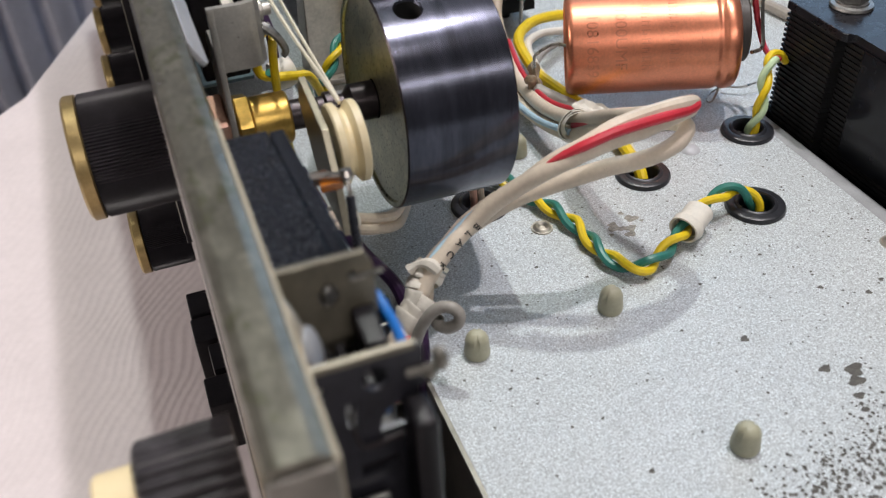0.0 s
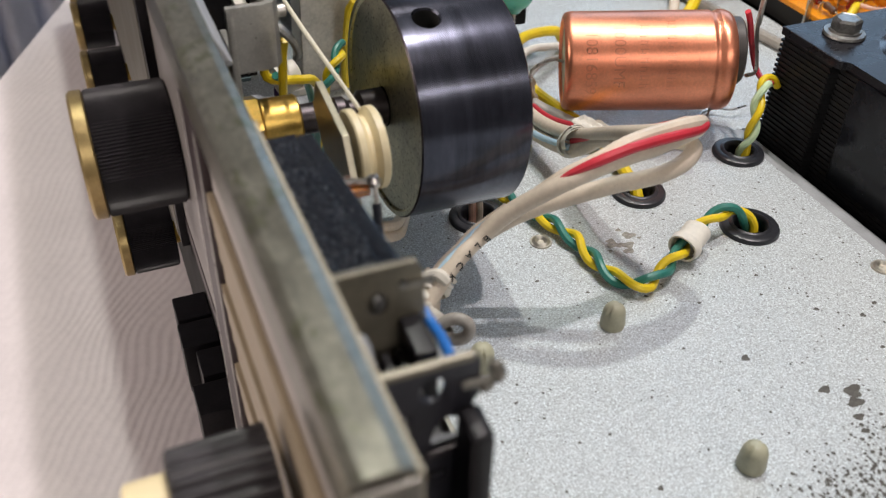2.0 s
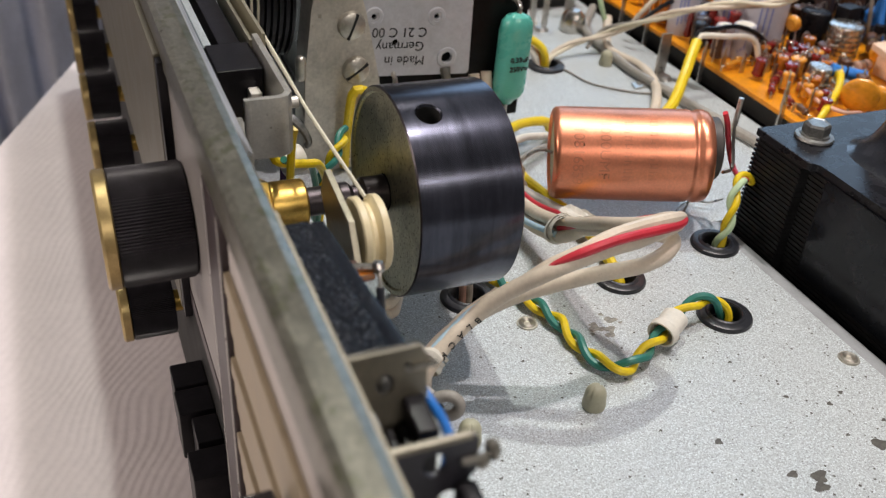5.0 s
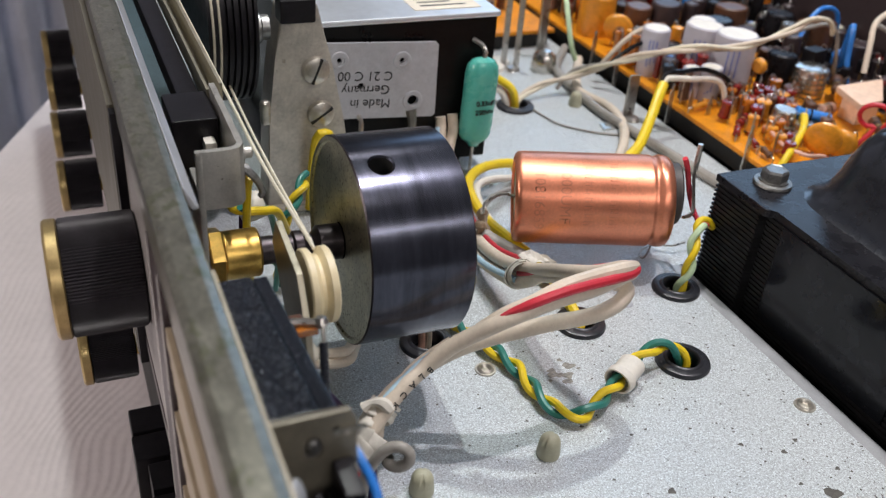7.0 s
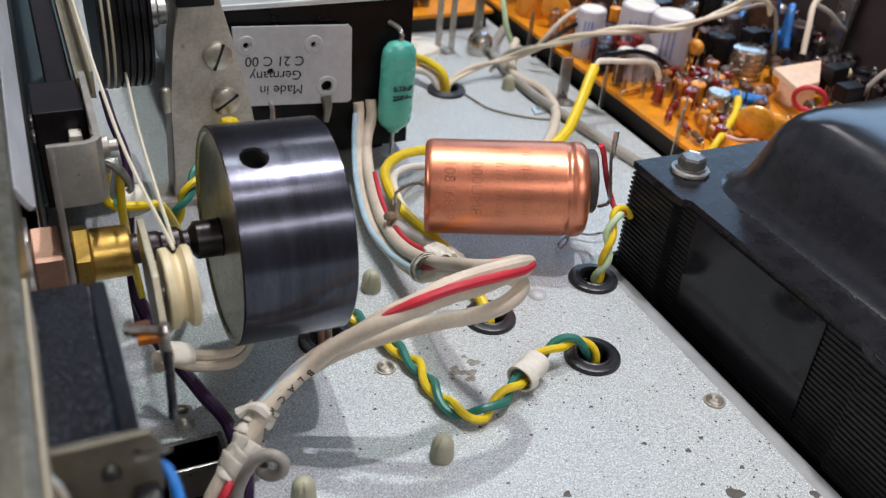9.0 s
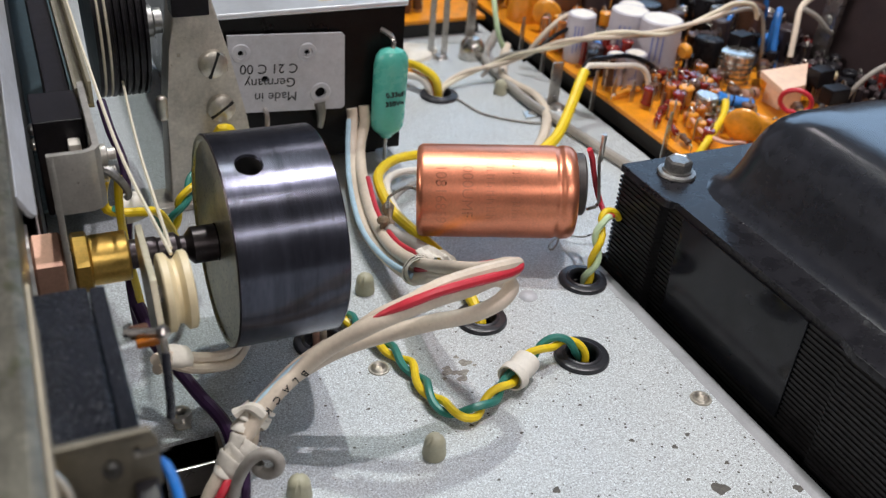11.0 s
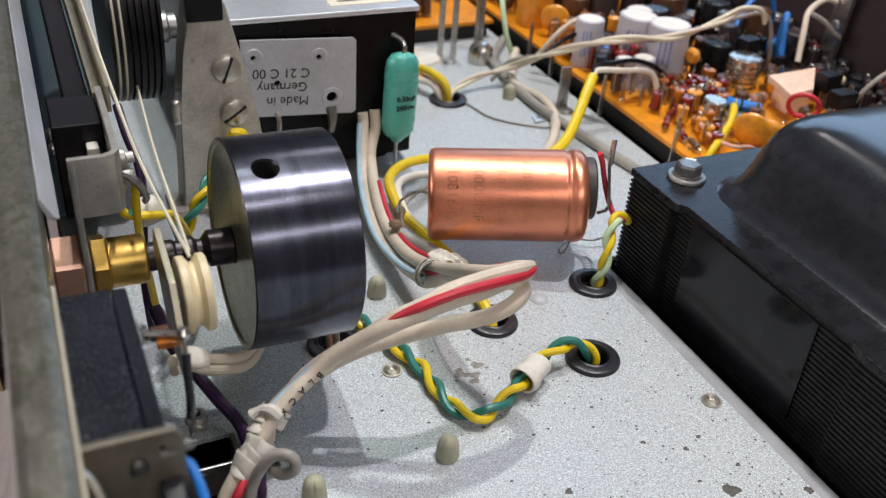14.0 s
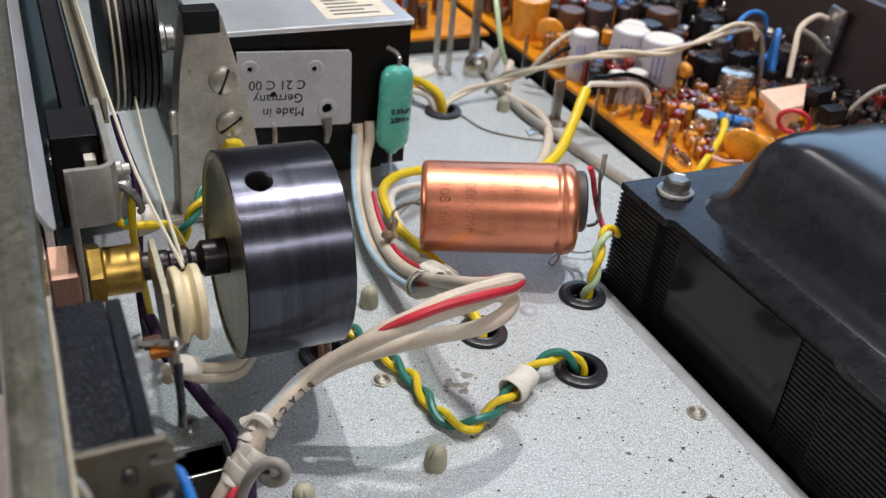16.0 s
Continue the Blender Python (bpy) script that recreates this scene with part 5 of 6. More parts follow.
    part("lug_tab", bm, M_AMBER, t, "brown phenolic tab")
    bm = B()
    box(bm, -55.8, -52.8, -32.4, -30, 48, 49.4, 0.3)
    part("terminal_strip", bm, M_BROWN, t)


switch_bank()


# ---- wires ----
def wire(name, pts, r, material, label, n=10, step=1.2, group=""):
    bm = B()
    tube(bm, pts, r, n, step)
    return solo(name, bm, material, label, "wire", group=group)


CABLE_A = [(-48.4, -31.3, -4.8), (-46.0, -29.2, 3.4), (-42.3, -27.3, 8.6), (-38.2, -25.0, 12.7), (-34.2, -22.9, 16.6), (-29.5, -20.7, 19.6), (-24.4, -19.1, 22.2), (-18.6, -20.2, 27.4), (-9.5, -23.3, 33.7), (2.2, -23.6, 36.6), (8.7, -23.0, 36.8), (13.8, -21.9, 37.0), (19.4, -19.6, 36.2), (22.7, -17.4, 35.3), (22.7, -14.3, 34.2), (19.9, -9.1, 30.2), (16.5, 0.6, 25.0), (17.5, 19.0, 14.0), (16.6, 35.3, 9.0), (18.3, 53.9, 7.0), (21.8, 71.6, 8.0), (26.9, 89.1, 10.0), (30.3, 94.5, 16.0), (30.6, 96.5, 21.0)]
CABLE_B = [(-45.7, -31.0, -6.3), (-43.6, -28.8, 1.9), (-40.5, -26.0, 6.1), (-36.6, -23.7, 10.1), (-34.2, -19.4, 13.1), (-29.3, -16.4, 15.6), (-21.4, -15.2, 19.4), (-13.0, -17.5, 24.4), (0.9, -21.9, 29.3), (7.1, -22.6, 29.7), (12.1, -22.7, 30.0), (17.2, -21.7, 30.6), (20.8, -19.6, 31.1), (22.1, -17.4, 31.3), (21.3, -13.7, 30.3), (18.5, -6.5, 27.3), (17.6, 5.4, 21.2), (16.4, 17.4, 11.0), (15.4, 34.2, 6.0), (15.6, 52.4, 4.5), (19.8, 74.0, 6.0), (24.5, 89.8, 10.0), (26.9, 96.2, 16.0), (27.0, 97.5, 20.0)]


def shifted(pts, dx, dy, dz, a=0, b=None):
    return [(x + dx, y + dy, z + dz) for x, y, z in pts[a:b]]


def harness():
    t = thing("wiring_harness", (-20, -18, 0), "ivory cable loop of several laced wires arching over the deck", "cable")
    bm = B()
    path_a = spline(CABLE_A, 0.5)
    sweep(bm, path_a, 1.72, 16)
    part("sleeve", bm, M_BEIGE, t, "ivory sleeve printed with black letters")
    bm = B()
    tube(bm, CABLE_B, 1.75, 14, 0.8)
    part("sleeve", bm, M_BEIGE, t)
    for pts, r, mat_, label in (
        ([(-13.6, -21.9, 31.3), (-10.0, -23.3, 35.1), (-4.3, -24.5, 37.6), (1.7, -24.5, 38.8), (8.1, -23.9, 38.9), (14.4, -22.9, 38.4), (20.1, -20.5, 36.9), (23.3, -18.3, 36.3), (23.7, -15.3, 35.2), (21.8, -11.0, 32.5), (19.2, -5.8, 28.8), (16.5, 0.5, 24.6), (16.6, 18.0, 13.0)], lambda u: 1.05 * min(1, 0.1 + 7 * u), M_RED, "red wire"),
        ([(-13.6, -20.2, 30.0), (-9.3, -21.9, 34.1), (-3.5, -22.8, 36.7), (2.4, -22.7, 38.9), (9.0, -21.9, 39.3), (15.6, -20.8, 38.9), (21.3, -18.6, 37.3), (23.9, -16.5, 35.6), (23.6, -12.9, 33.1), (20.2, -8.0, 29.1), (16.7, 0.7, 23.2), (17.2, 17.9, 12.4)], 1.45, M_BEIGE, "ivory wire"),
        ([(-36.8, -22.7, 15.0), (-32.9, -21.3, 18.7), (-29.5, -20.0, 20.6), (-25.6, -18.5, 22.5), (-22.6, -18.1, 24.0), (-18.0, -17.7, 26.3)], 0.85, M_PALEBLUE, "pale blue wire"),
        ([(-38.5, -23.1, 13.3), (-34.3, -21.4, 17.6), (-30.5, -19.4, 19.4), (-26.2, -17.7, 21.9), (-23.1, -17.3, 23.6), (-18.4, -17.3, 26.2)], 0.85, M_BEIGE, "ivory wire"),
        (shifted(CABLE_B, -1.5, -0.5, 1.1, -7, -1), 0.8, M_PALEBLUE, "pale blue wire"),
        (shifted(CABLE_A, 1.5, 0.4, 1.2, -7, -3), 0.8, M_RED, ""),
        ([(-41.6, -29.3, 8.1), (-43.2, -30.9, 7.5), (-45.1, -31.8, 4.1), (-46.5, -33.0, -4.0)], 0.9, M_RED, ""),
        ([(-38.2, -27.6, 8.4), (-39.1, -31.0, 5.7), (-39.8, -32.6, 2.9), (-41.4, -34.0, -6.0)], 0.9, M_PURPLE, ""),
    ):
        bm = B()
        tube(bm, pts, r, 10)
        part("wire", bm, mat_, t, label)
    # printed letters along the sleeve
    fr = frames_along(path_a)
    start = min(range(len(path_a)), key=lambda k: (path_a[k] - Vector((-23.2, -18.0, 21.4))).length)
    letters = "BLACK"
    for i, ch in enumerate(letters):
        k = start - round(i * 5.0)
        c, (tg, _, _) = path_a[k], fr[k]
        out = Vector((0.25, -0.83, 0.3))
        out = (out - tg * out.dot(tg)).normalized()
        ydir = tg
        xdir = ydir.cross(out).normalized()
        mm = Matrix((xdir, ydir, out)).transposed().to_4x4()
        # letters read down the cable, feet turned towards its end
        mm = mm @ Matrix.Rotation(radians(-90), 4, "Z")
        mm.translation = c + out * 1.79
        part("lettering", lettering(ch, 2.15, mm, 0.1), M_INK, t)


harness()


def lacing():
    """Flat tape wound askew round the bundle, in creased overlapping turns, with twisted free ends."""
    path = spline([tuple((Vector(p) + Vector(q)) / 2) for p, q in zip(CABLE_A[:9] + CABLE_A[-7:], CABLE_B[:9] + CABLE_B[-7:])], 0.5)
    fr = frames_along(path)

    def ribbon(bm, c0, r, width, run, turns, start, seed, squash=0.86):
        """A flat strip that winds round the cable at c0 and creeps along it by run."""
        k0 = min(range(len(path)), key=lambda j: (path[j] - Vector(c0)).length)
        tg, sd, up = fr[k0]
        n = int(30 * turns)
        rings = []
        for i in range(n + 1):
            u = i / n
            a = start + 2 * math.pi * turns * u
            crease = 0.22 * math.sin(7 * u * turns + seed) + 0.14 * math.sin(17 * u * turns + 2.3 * seed)
            rr = r + 0.35 * u + crease
            wide = width * (0.75 + 0.25 * math.sin(5 * u * turns + 1.7 * seed))
            out = math.cos(a) * sd + squash * math.sin(a) * up
            c = path[k0] + tg * (run * (u - 0.5) + 0.5 * math.sin(a + seed)) + out * rr
            lean = tg + 0.35 * math.sin(a + seed) * out
            lean.normalize()
            row = []
            for w, h in ((-0.5, 0.0), (-0.36, 0.22), (-0.1, 0.34 + 0.14 * math.sin(9 * u + seed)), (0.14, 0.2), (0.36, 0.26), (0.5, 0.0), (0.3, -0.16), (-0.3, -0.16)):
                row.append(bm.verts.new(c + lean * (w * wide) + out.normalized() * h))
            rings.append(row)
        m = len(rings[0])
        for p, q in zip(rings, rings[1:]):
            for j in range(m):
                bm.faces.new((p[j], p[(j + 1) % m], q[(j + 1) % m], q[j]))
        bm.faces.new(rings[0][::-1])
        bm.faces.new(rings[-1])

    for spots in (
        [((-34.4, -22.6, 15.4), 3.0, 3.6, 1.6, 1.3, 0.4, 1), ((-35.2, -23.0, 14.6), 3.2, 3.2, -2.2, 1.2, 2.0, 2), ((-33.6, -22.0, 16.0), 3.3, 1.8, 1.4, 1.1, 4.1, 3)],
        [((-39.0, -25.4, 10.4), 3.1, 4.2, 2.6, 1.4, 0.9, 4), ((-40.2, -26.2, 9.2), 3.4, 3.8, -2.8, 1.3, 2.6, 5), ((-38.2, -24.8, 11.2), 3.5, 3.2, 3.0, 1.2, 4.4, 6), ((-41.2, -27.0, 8.0), 3.2, 2.6, 1.6, 1.2, 5.6, 7)],
        [((17.0, 18.2, 12.6), 3.3, 6.2, 0.8, 1.3, 0.6, 8), ((17.2, 19.6, 12.4), 3.6, 4.4, 1.2, 1.15, 2.2, 9)],
    ):
        t = thing("lacing", spots[0][0], "white lacing tape wound in creased turns round the cable loop", "tape", group="cable lacings")
        for spot in spots:
            bm = B()
            ribbon(bm, *spot)
            part("turn", bm, M_TAPE, t, sharp=50)
    bm = B()
    tube(bm, [(-33.4, -24.2, 17.2), (-34.8, -23.0, 18.6), (-36.6, -21.8, 18.2), (-38.2, -21.4, 17.0)], lambda u: 1.0 + 0.3 * math.sin(7 * u), 7, 0.5)
    solo("lacing_end", bm, M_TAPE, "twisted end of the white lacing tape", "tape", group="cable lacings")


lacing()


def tape_tail():
    """The crumpled free end of the broad tape, lying over the loop."""
    bm = B()
    path = spline([(17.6, 18.6, 16.0), (20.2, 19.4, 16.6), (23.0, 19.8, 15.6), (25.6, 18.4, 14.6), (27.6, 16.8, 13.6)], 0.5)
    rows = []
    n = len(path)
    for k, c in enumerate(path):
        u = k / (n - 1)
        w = 4.4 - 1.2 * u + 0.35 * math.sin(13 * u)
        side = Vector((-0.35, 0.8, 0.5)).normalized()
        up = Vector((0.1, -0.45, 0.9)).normalized()
        row = [c + side * (w * v) + up * (0.45 * math.sin(15 * u + 5 * v) + 0.25 * math.sin(31 * u - 3 * v)) for v in (-0.5, -0.25, 0, 0.25, 0.5)]
        rows.append([bm.verts.new(p) for p in row] + [bm.verts.new(p - 0.35 * up) for p in reversed(row)])
    for p, q in zip(rows, rows[1:]):
        for j in range(10):
            bm.faces.new((p[j], p[(j + 1) % 10], q[(j + 1) % 10], q[j]))
    bm.faces.new(rows[0][::-1]), bm.faces.new(rows[-1])
    solo("lacing_end", bm, M_TAPE, "crumpled free end of the white tape", "tape", group="cable lacings")


tape_tail()
# loose curl of grey sleeving by the lacing
def curled_sleeve():
    """A loose curl of empty grey sleeving, with its open end showing."""
    t = thing("curled_sleeve", (-40, -32, 0), "curled empty end of grey sleeving by the lacing", "sleeve")
    path = spline([(-44, -35, -6), (-43.1, -33.9, 0.8), (-41.8, -32.3, 5.7), (-40.6, -31.5, 9.5), (-38.9, -31.7, 13.1), (-36.8, -32.2, 15.6), (-34.7, -33.4, 16.4), (-33.4, -34.5, 15.4), (-33.7, -34.9, 13.4), (-35.4, -33.9, 11.9), (-36.9, -32.5, 12.2), (-36.6, -32.2, 13.6)], 0.5)
    bm = B()
    sweep(bm, path, 1.15, 14, caps=False)
    part("sleeve", bm, M_GREYPVC, t)
    bm = B()
    sweep(bm, path[-12:], 0.85, 14, caps=False)
    part("bore", bm, M_DULL, t)


curled_sleeve()


def twisted(name, pts, gap, pitch, mats, label, r=0.97, phase=0.0):
    a, b = pair_paths(pts, gap, pitch, phase)
    t = thing(name, tuple(Vector(pts[len(pts) // 2]) * 1.0), label, "wire")
    for path, mat_ in zip((a, b), mats):
        bm = B()
        sweep(bm, path, r, 9)
        part("strand", bm, mat_, t)
    return t


twisted("twisted_pair", [(-5, 29, 3), (-3.1, 23.8, 2.6), (-1.4, 17.7, 2.4), (1.1, 9.8, 2.4), (4.2, 2.3, 2.4), (6.2, -5.4, 2.4), (6.8, -14.5, 2.4), (8.8, -21.1, 2.4), (13.3, -23.6, 2.6), (20.7, -20.2, 3.2), (27.2, -16.2, 3.6), (32.7, -12.8, 4.2), (37.9, -11.5, 5.8), (43.6, -11.2, 5.4), (48.0, -12.4, 1.0), (49.5, -12.6, -8.0)], 1.05, 15, (M_YELLOW, M_GREEN), "green and yellow twisted pair running into a grommet", phase=1.0)
twisted("twisted_pair", [(66, 15.5, -9), (66.4, 15.0, 1), (67.6, 14.8, 7.0), (68.4, 15.8, 11.4), (69.6, 17.4, 14.6), (71.6, 19.0, 17.6), (74.4, 20.6, 17.2), (77.4, 21.5, 15.0)], 0.9, 13, (M_YELLOW, M_LTGREEN), "yellow and pale green pair rising from a grommet", r=0.95)
twisted("twisted_pair", [(-30, 52, 30), (-32.6, 46, 29), (-35.5, 44, 26), (-38, 44, 20), (-39, 45, 10), (-38, 46, 2)], 0.9, 12, (M_YELLOW, M_GREEN), "yellow and green pair behind the flywheel", r=0.9)


def pair_clip():
    t = thing("sleeve_clip", (30.5, -14.6, 0), "white plastic sleeve collar round the twisted pair", "clip")
    m = axis_at((28.4, -15.8, 3.6), (5.5, 3.4, 0.6))
    bm = B()
    lathe(bm, [(2.6, -1.0), (3.1, -1.0), (3.05, 1.2), (3.2, 1.5), (3.2, 4.4), (3.0, 4.7), (2.6, 4.7), (2.6, -1.0)], m, 24, wobble=lambda a, h: 1 + 0.05 * math.sin(3 * a))
    part("collar", bm, M_WHITE, t)
    bm = B()
    lathe(bm, [(2.6, -3.8), (3.0, -3.8), (3.3, -1.2), (3.1, -1.1), (2.6, -1.2), (2.6, -3.8)], m @ Matrix.Rotation(0.25, 4, "X"), 24, wobble=lambda a, h: 1 + 0.14 * math.sin(2 * a + 1))
    part("torn_sleeve", bm, M_TAPE, t)


pair_clip()
wire("yellow_wire", [(52, 89, 2), (48.3, 86.5, 6), (37.5, 82.2, 8.6), (29.7, 76.7, 9), (26.1, 70.3, 8.0), (25.7, 58.4, 5.5), (28.6, 47.8, 4), (31.1, 33.2, 4), (31.5, 22, 3), (31.3, 10, 0), (31.3, 9.2, -8)], 1.55, M_YELLOW, "thick yellow wire curving beside the copper capacitor")
wire("white_wire", [(50, 84, 1.6), (44, 79, 5), (35, 76, 7), (29, 71, 7), (27.5, 60, 4.5), (30, 46, 3), (32.4, 32, 3.4), (33, 20, 2.6), (32.0, 10, -8)], 1.2, M_WHITE, "white wire beside the yellow one")
wire("grey_wire", [(58, 88, 1.2), (48, 78, 2.4), (38, 72, 4.6), (30, 66, 4.6), (24, 56, 3), (20, 48, 4)], 0.8, M_GREYPVC, "grey wire under the yellow one")


def axial_part():
    t = thing("axial_resistor", (22, 40, 2), "brown axial resistor with a soldered tag among the wires", "resistor")
    bm = B()
    m = axis_at((18.5, 44.5, 8.4), (7, -9, -2.2))
    lathe(bm, [(0, 0), (1.9, 0.2), (2.3, 1), (2.1, 3), (2.1, 12), (2.3, 14), (1.9, 15), (0, 15.2)], m, 20)
    part("body", bm, M_GREYPVC, t)
    bm = B()
    box(bm, 16.6, 18.8, 43.6, 44.6, 4, 12.5, 0.3)
    lathe(bm, [(0, -1.2), (1.5, -0.8), (1.8, 0), (1.3, 1.0), (0, 1.4)], axis_at((17.6, 44.6, 11.6), (0.1, 0.2, 1)), 14)
    part("solder_tag", bm, M_TIE, t)


axial_part()
wire("purple_wire", [(-51, 10, 24), (-49.0, 4, 18), (-46.2, 0.7, 14), (-44.2, -3, 12), (-42.3, -6.7, 10.0), (-38.8, -13, 6.4), (-38.6, -19, 1), (-41, -24, -10)], 1.4, M_PURPLE, "dark purple wire hanging by the pulley")
wire("brown_wire", [(-50, 12, 22), (-47.6, 5, 16), (-45.0, 1.6, 12), (-43.2, -2, 10), (-41.2, -6.4, 8.0), (-38.0, -12.4, 4.6), (-38.2, -18, -1), (-40.4, -22, -8)], 0.9, M_BROWN, "brown wire beside the purple one")
wire("ivory_wire", [(-50.5, -9, 24), (-47.8, -6, 22), (-44.2, -4.4, 19.4), (-40, -2.6, 16.6), (-34.5, 1.4, 13), (-30, 10, 8.6), (-24, 24, 2)], 1.2, M_BEIGE, "ivory wires running beneath the flywheel", group="ivory wires")
wire("ivory_wire", [(-50.5, -9.6, 22), (-47.6, -6.8, 20.4), (-44.0, -6.0, 17.6), (-39.6, -4.0, 14.8), (-34.2, 0.6, 10.8), (-30, 9, 6.2), (-24, 22, 2)], 1.1, M_BEIGE, "ivory wires running beneath the flywheel", group="ivory wires")
bm = B()
lathe(bm, [(2.3, -2.6), (2.7, -2.5), (2.9, 0), (2.6, 2.6), (2.3, 2.4), (2.3, -2.6)], axis_at((-46.0, -4.6, 20.2), (0.85, 0.3, -0.5)) @ Matrix.Diagonal((1, 0.7, 1, 1)), 24, wobble=lambda a, h: 1 + 0.12 * math.sin(2 * a))
solo("wire_collar", bm, M_TAPE, "white tape collar on the ivory wires", "tape")
wire("blue_wire", [(-59, -66, 53.4), (-57.4, -66, 54.6), (-56.0, -67.4, 54.9), (-55.5, -70.4, 54.4), (-55.5, -74.5, 54.8), (-56.2, -78.4, 55), (-58, -81, 53), (-60.5, -82, 46), (-61, -82, 10)], 0.68, M_BLUE, "bright blue wire leaving the switch bank")
wire("pink_wire", [(-11, 14.5, -8), (-11, 14, 2), (-12, 15, 12), (-16, 20, 16)], 0.9, M_PINK, "pinkish wire rising from a grommet", group="wires under the flywheel")
wire("pink_wire", [(-9.4, 14.8, -8), (-9.2, 14, 2), (-10.4, 15.4, 12), (-14, 21, 17)], 0.9, M_BEIGE, "ivory wire rising from a grommet", group="wires under the flywheel")
wire("yellow_wire", [(-13.4, 84, 1), (-13.6, 83, 16), (-14.2, 81.4, 24.6), (-16.2, 80.4, 27.0), (-18.4, 81.2, 25.0), (-19.4, 83, 12), (-19.8, 84, 1)], 1.4, M_YELLOW, "yellow wire arching up behind the flywheel")
# by the bracket
wire("yellow_wire", [(-52.4, 20, 50), (-52.6, 24, 47.5), (-53.6, 26, 42), (-53.2, 26, 38.4), (-50.6, 26, 37.2), (-46, 27, 36), (-42, 30, 33), (-38, 36, 20), (-37, 40, 2)], 1.0, M_YELLOW, "yellow wire looping by the bracket")
wire("yellow_wire", [(-50.6, 18, 50), (-50.8, 20, 46), (-51.0, 21, 40), (-50.6, 24, 32), (-49, 30, 14), (-48, 34, 2)], 0.9, M_YELLOW, "yellow wire hanging by the bracket")
wire("green_wire", [(-51.6, 25, 39), (-50.0, 27, 36.4), (-46, 29, 35), (-43, 34, 31), (-40, 40, 16), (-40, 44, 2)], 0.8, M_GREEN, "green wire beside the yellow loop")
wire("purple_strand", [(-49, 60, 48), (-48.4, 52, 44), (-47, 46, 38), (-48, 40, 30), (-50, 34, 16), (-50, 30, 2)], 1.1, M_PURPLE, "purple wire hanging behind the bracket")
bm = B()
lathe(bm, [(2.6, -2.4), (3.2, -2.4), (3.4, 0), (3.2, 2.4), (2.6, 2.4), (2.6, -2.4)], axis_at((-47.5, 34, 33.4), (0.9, 0.2, 0.1)), 24)
solo("wire_tape", bm, M_TAPE, "white tape holding wires near the bracket", "tape")
# far end
wire("yellow_wire", [(62, 176, 2), (69.0, 158.6, 7), (72.3, 146.0, 9.0), (76.2, 140.6, 5.0), (77, 139.8, -8)], 1.6, M_YELLOW, "yellow wire dropping into the far grommet", group="far wires")
wire("orange_wire", [(56, 168, 2), (64, 158, 6), (70, 150, 6), (75.5, 142, 3), (76, 139.8, -8)], 1.3, M_ORANGE, "orange wire dropping into the far grommet", group="far wires")
wire("white_wire", [(58, 160, 2), (68, 150.5, 5), (73.0, 142.7, 4.0), (74.6, 139.6, -8)], 1.4, M_WHITE, "white wire dropping into the far grommet", group="far wires")
twisted("twisted_pair", [(77.6, 139.4, -4), (79.2, 141.8, 2.0), (90.5, 146.0, 5.0), (105.0, 145.7, 8.0), (114.0, 132, 18.0), (122, 116, 27.5), (131, 107, 31.6), (150.3, 106.0, 31.1), (169.8, 106.0, 35.5), (179.3, 106.0, 39.2), (188, 106.0, 38.4), (193, 107, 33)], 0.75, 46, (M_BEIGE, M_SILK), "ivory and cream wires twisted together, running to the circuit board", r=0.85)
wire("grey_wire", [(98, 146, 3), (106, 147.5, 9.6), (114.0, 134, 17.0), (122.6, 118, 26), (131.6, 108.4, 30), (150.3, 107.8, 30), (171, 107.6, 34), (196, 110, 34), (206, 112, 12)], 0.8, M_GREYPVC, "grey wire beside the ivory one")
wire("ivory_wire", [(119, 166, 6), (113, 157, 6), (107.6, 147, 3.6), (106.9, 140.5, 2.4), (110.6, 128.6, 2.0), (109.8, 118, 1.9), (105.4, 107.0, 1.9), (95.6, 92.9, 1.8), (83.9, 81.3, 1.8), (74, 76, 1.6)], 1.8, M_BEIGE, "thick ivory wire winding across the deck")
wire("yellow_pink_wire", [(80, 74, 1.8), (87.1, 79.8, 4.0), (96.4, 85.0, 7.0), (106.4, 94.5, 12.0), (112, 100, 16.6), (116.6, 104.4, 20.0)], 1.9, M_YELLOW, "thick yellow wire rising to the circuit board")
wire("pink_wire", [(110, 98, 12.6), (117.3, 105.0, 20.6), (121, 105, 21.6), (129.5, 105.0, 20.6), (138.5, 105.0, 19.7), (144, 105.0, 16.6), (147, 104, 8.5)], 1.1, M_WHITE, "whitish wire bending onto the circuit board")
wire("grey_cable", [(126, 190, 1.8), (110.1, 168, 1.8), (106.9, 150.3, 1.8), (105.8, 125.1, 1.8), (108.4, 104.6, 1.8), (111.8, 82.7, 1.8), (115.0, 62.7, 1.8), (117, 46, 1.8), (119, 30, 1.8)], 1.8, M_GREYPVC, "round grey cable lying along the deck")
wire("thin_wire", [(79, 137, 0.4), (82.3, 133.5, 0.5), (86.3, 119.5, 0.5), (99.9, 108.0, 0.5), (112, 106, 0.6)], 0.4, M_GREYPVC, "thin grey wire lying on the deck")
wire("green_wire", [(116, 182, 34), (113, 172, 28), (112.2, 163.4, 15), (115, 163, 8), (118, 164, 3)], 1.1, M_LTGREEN, "pale green wire arching over the board edge")


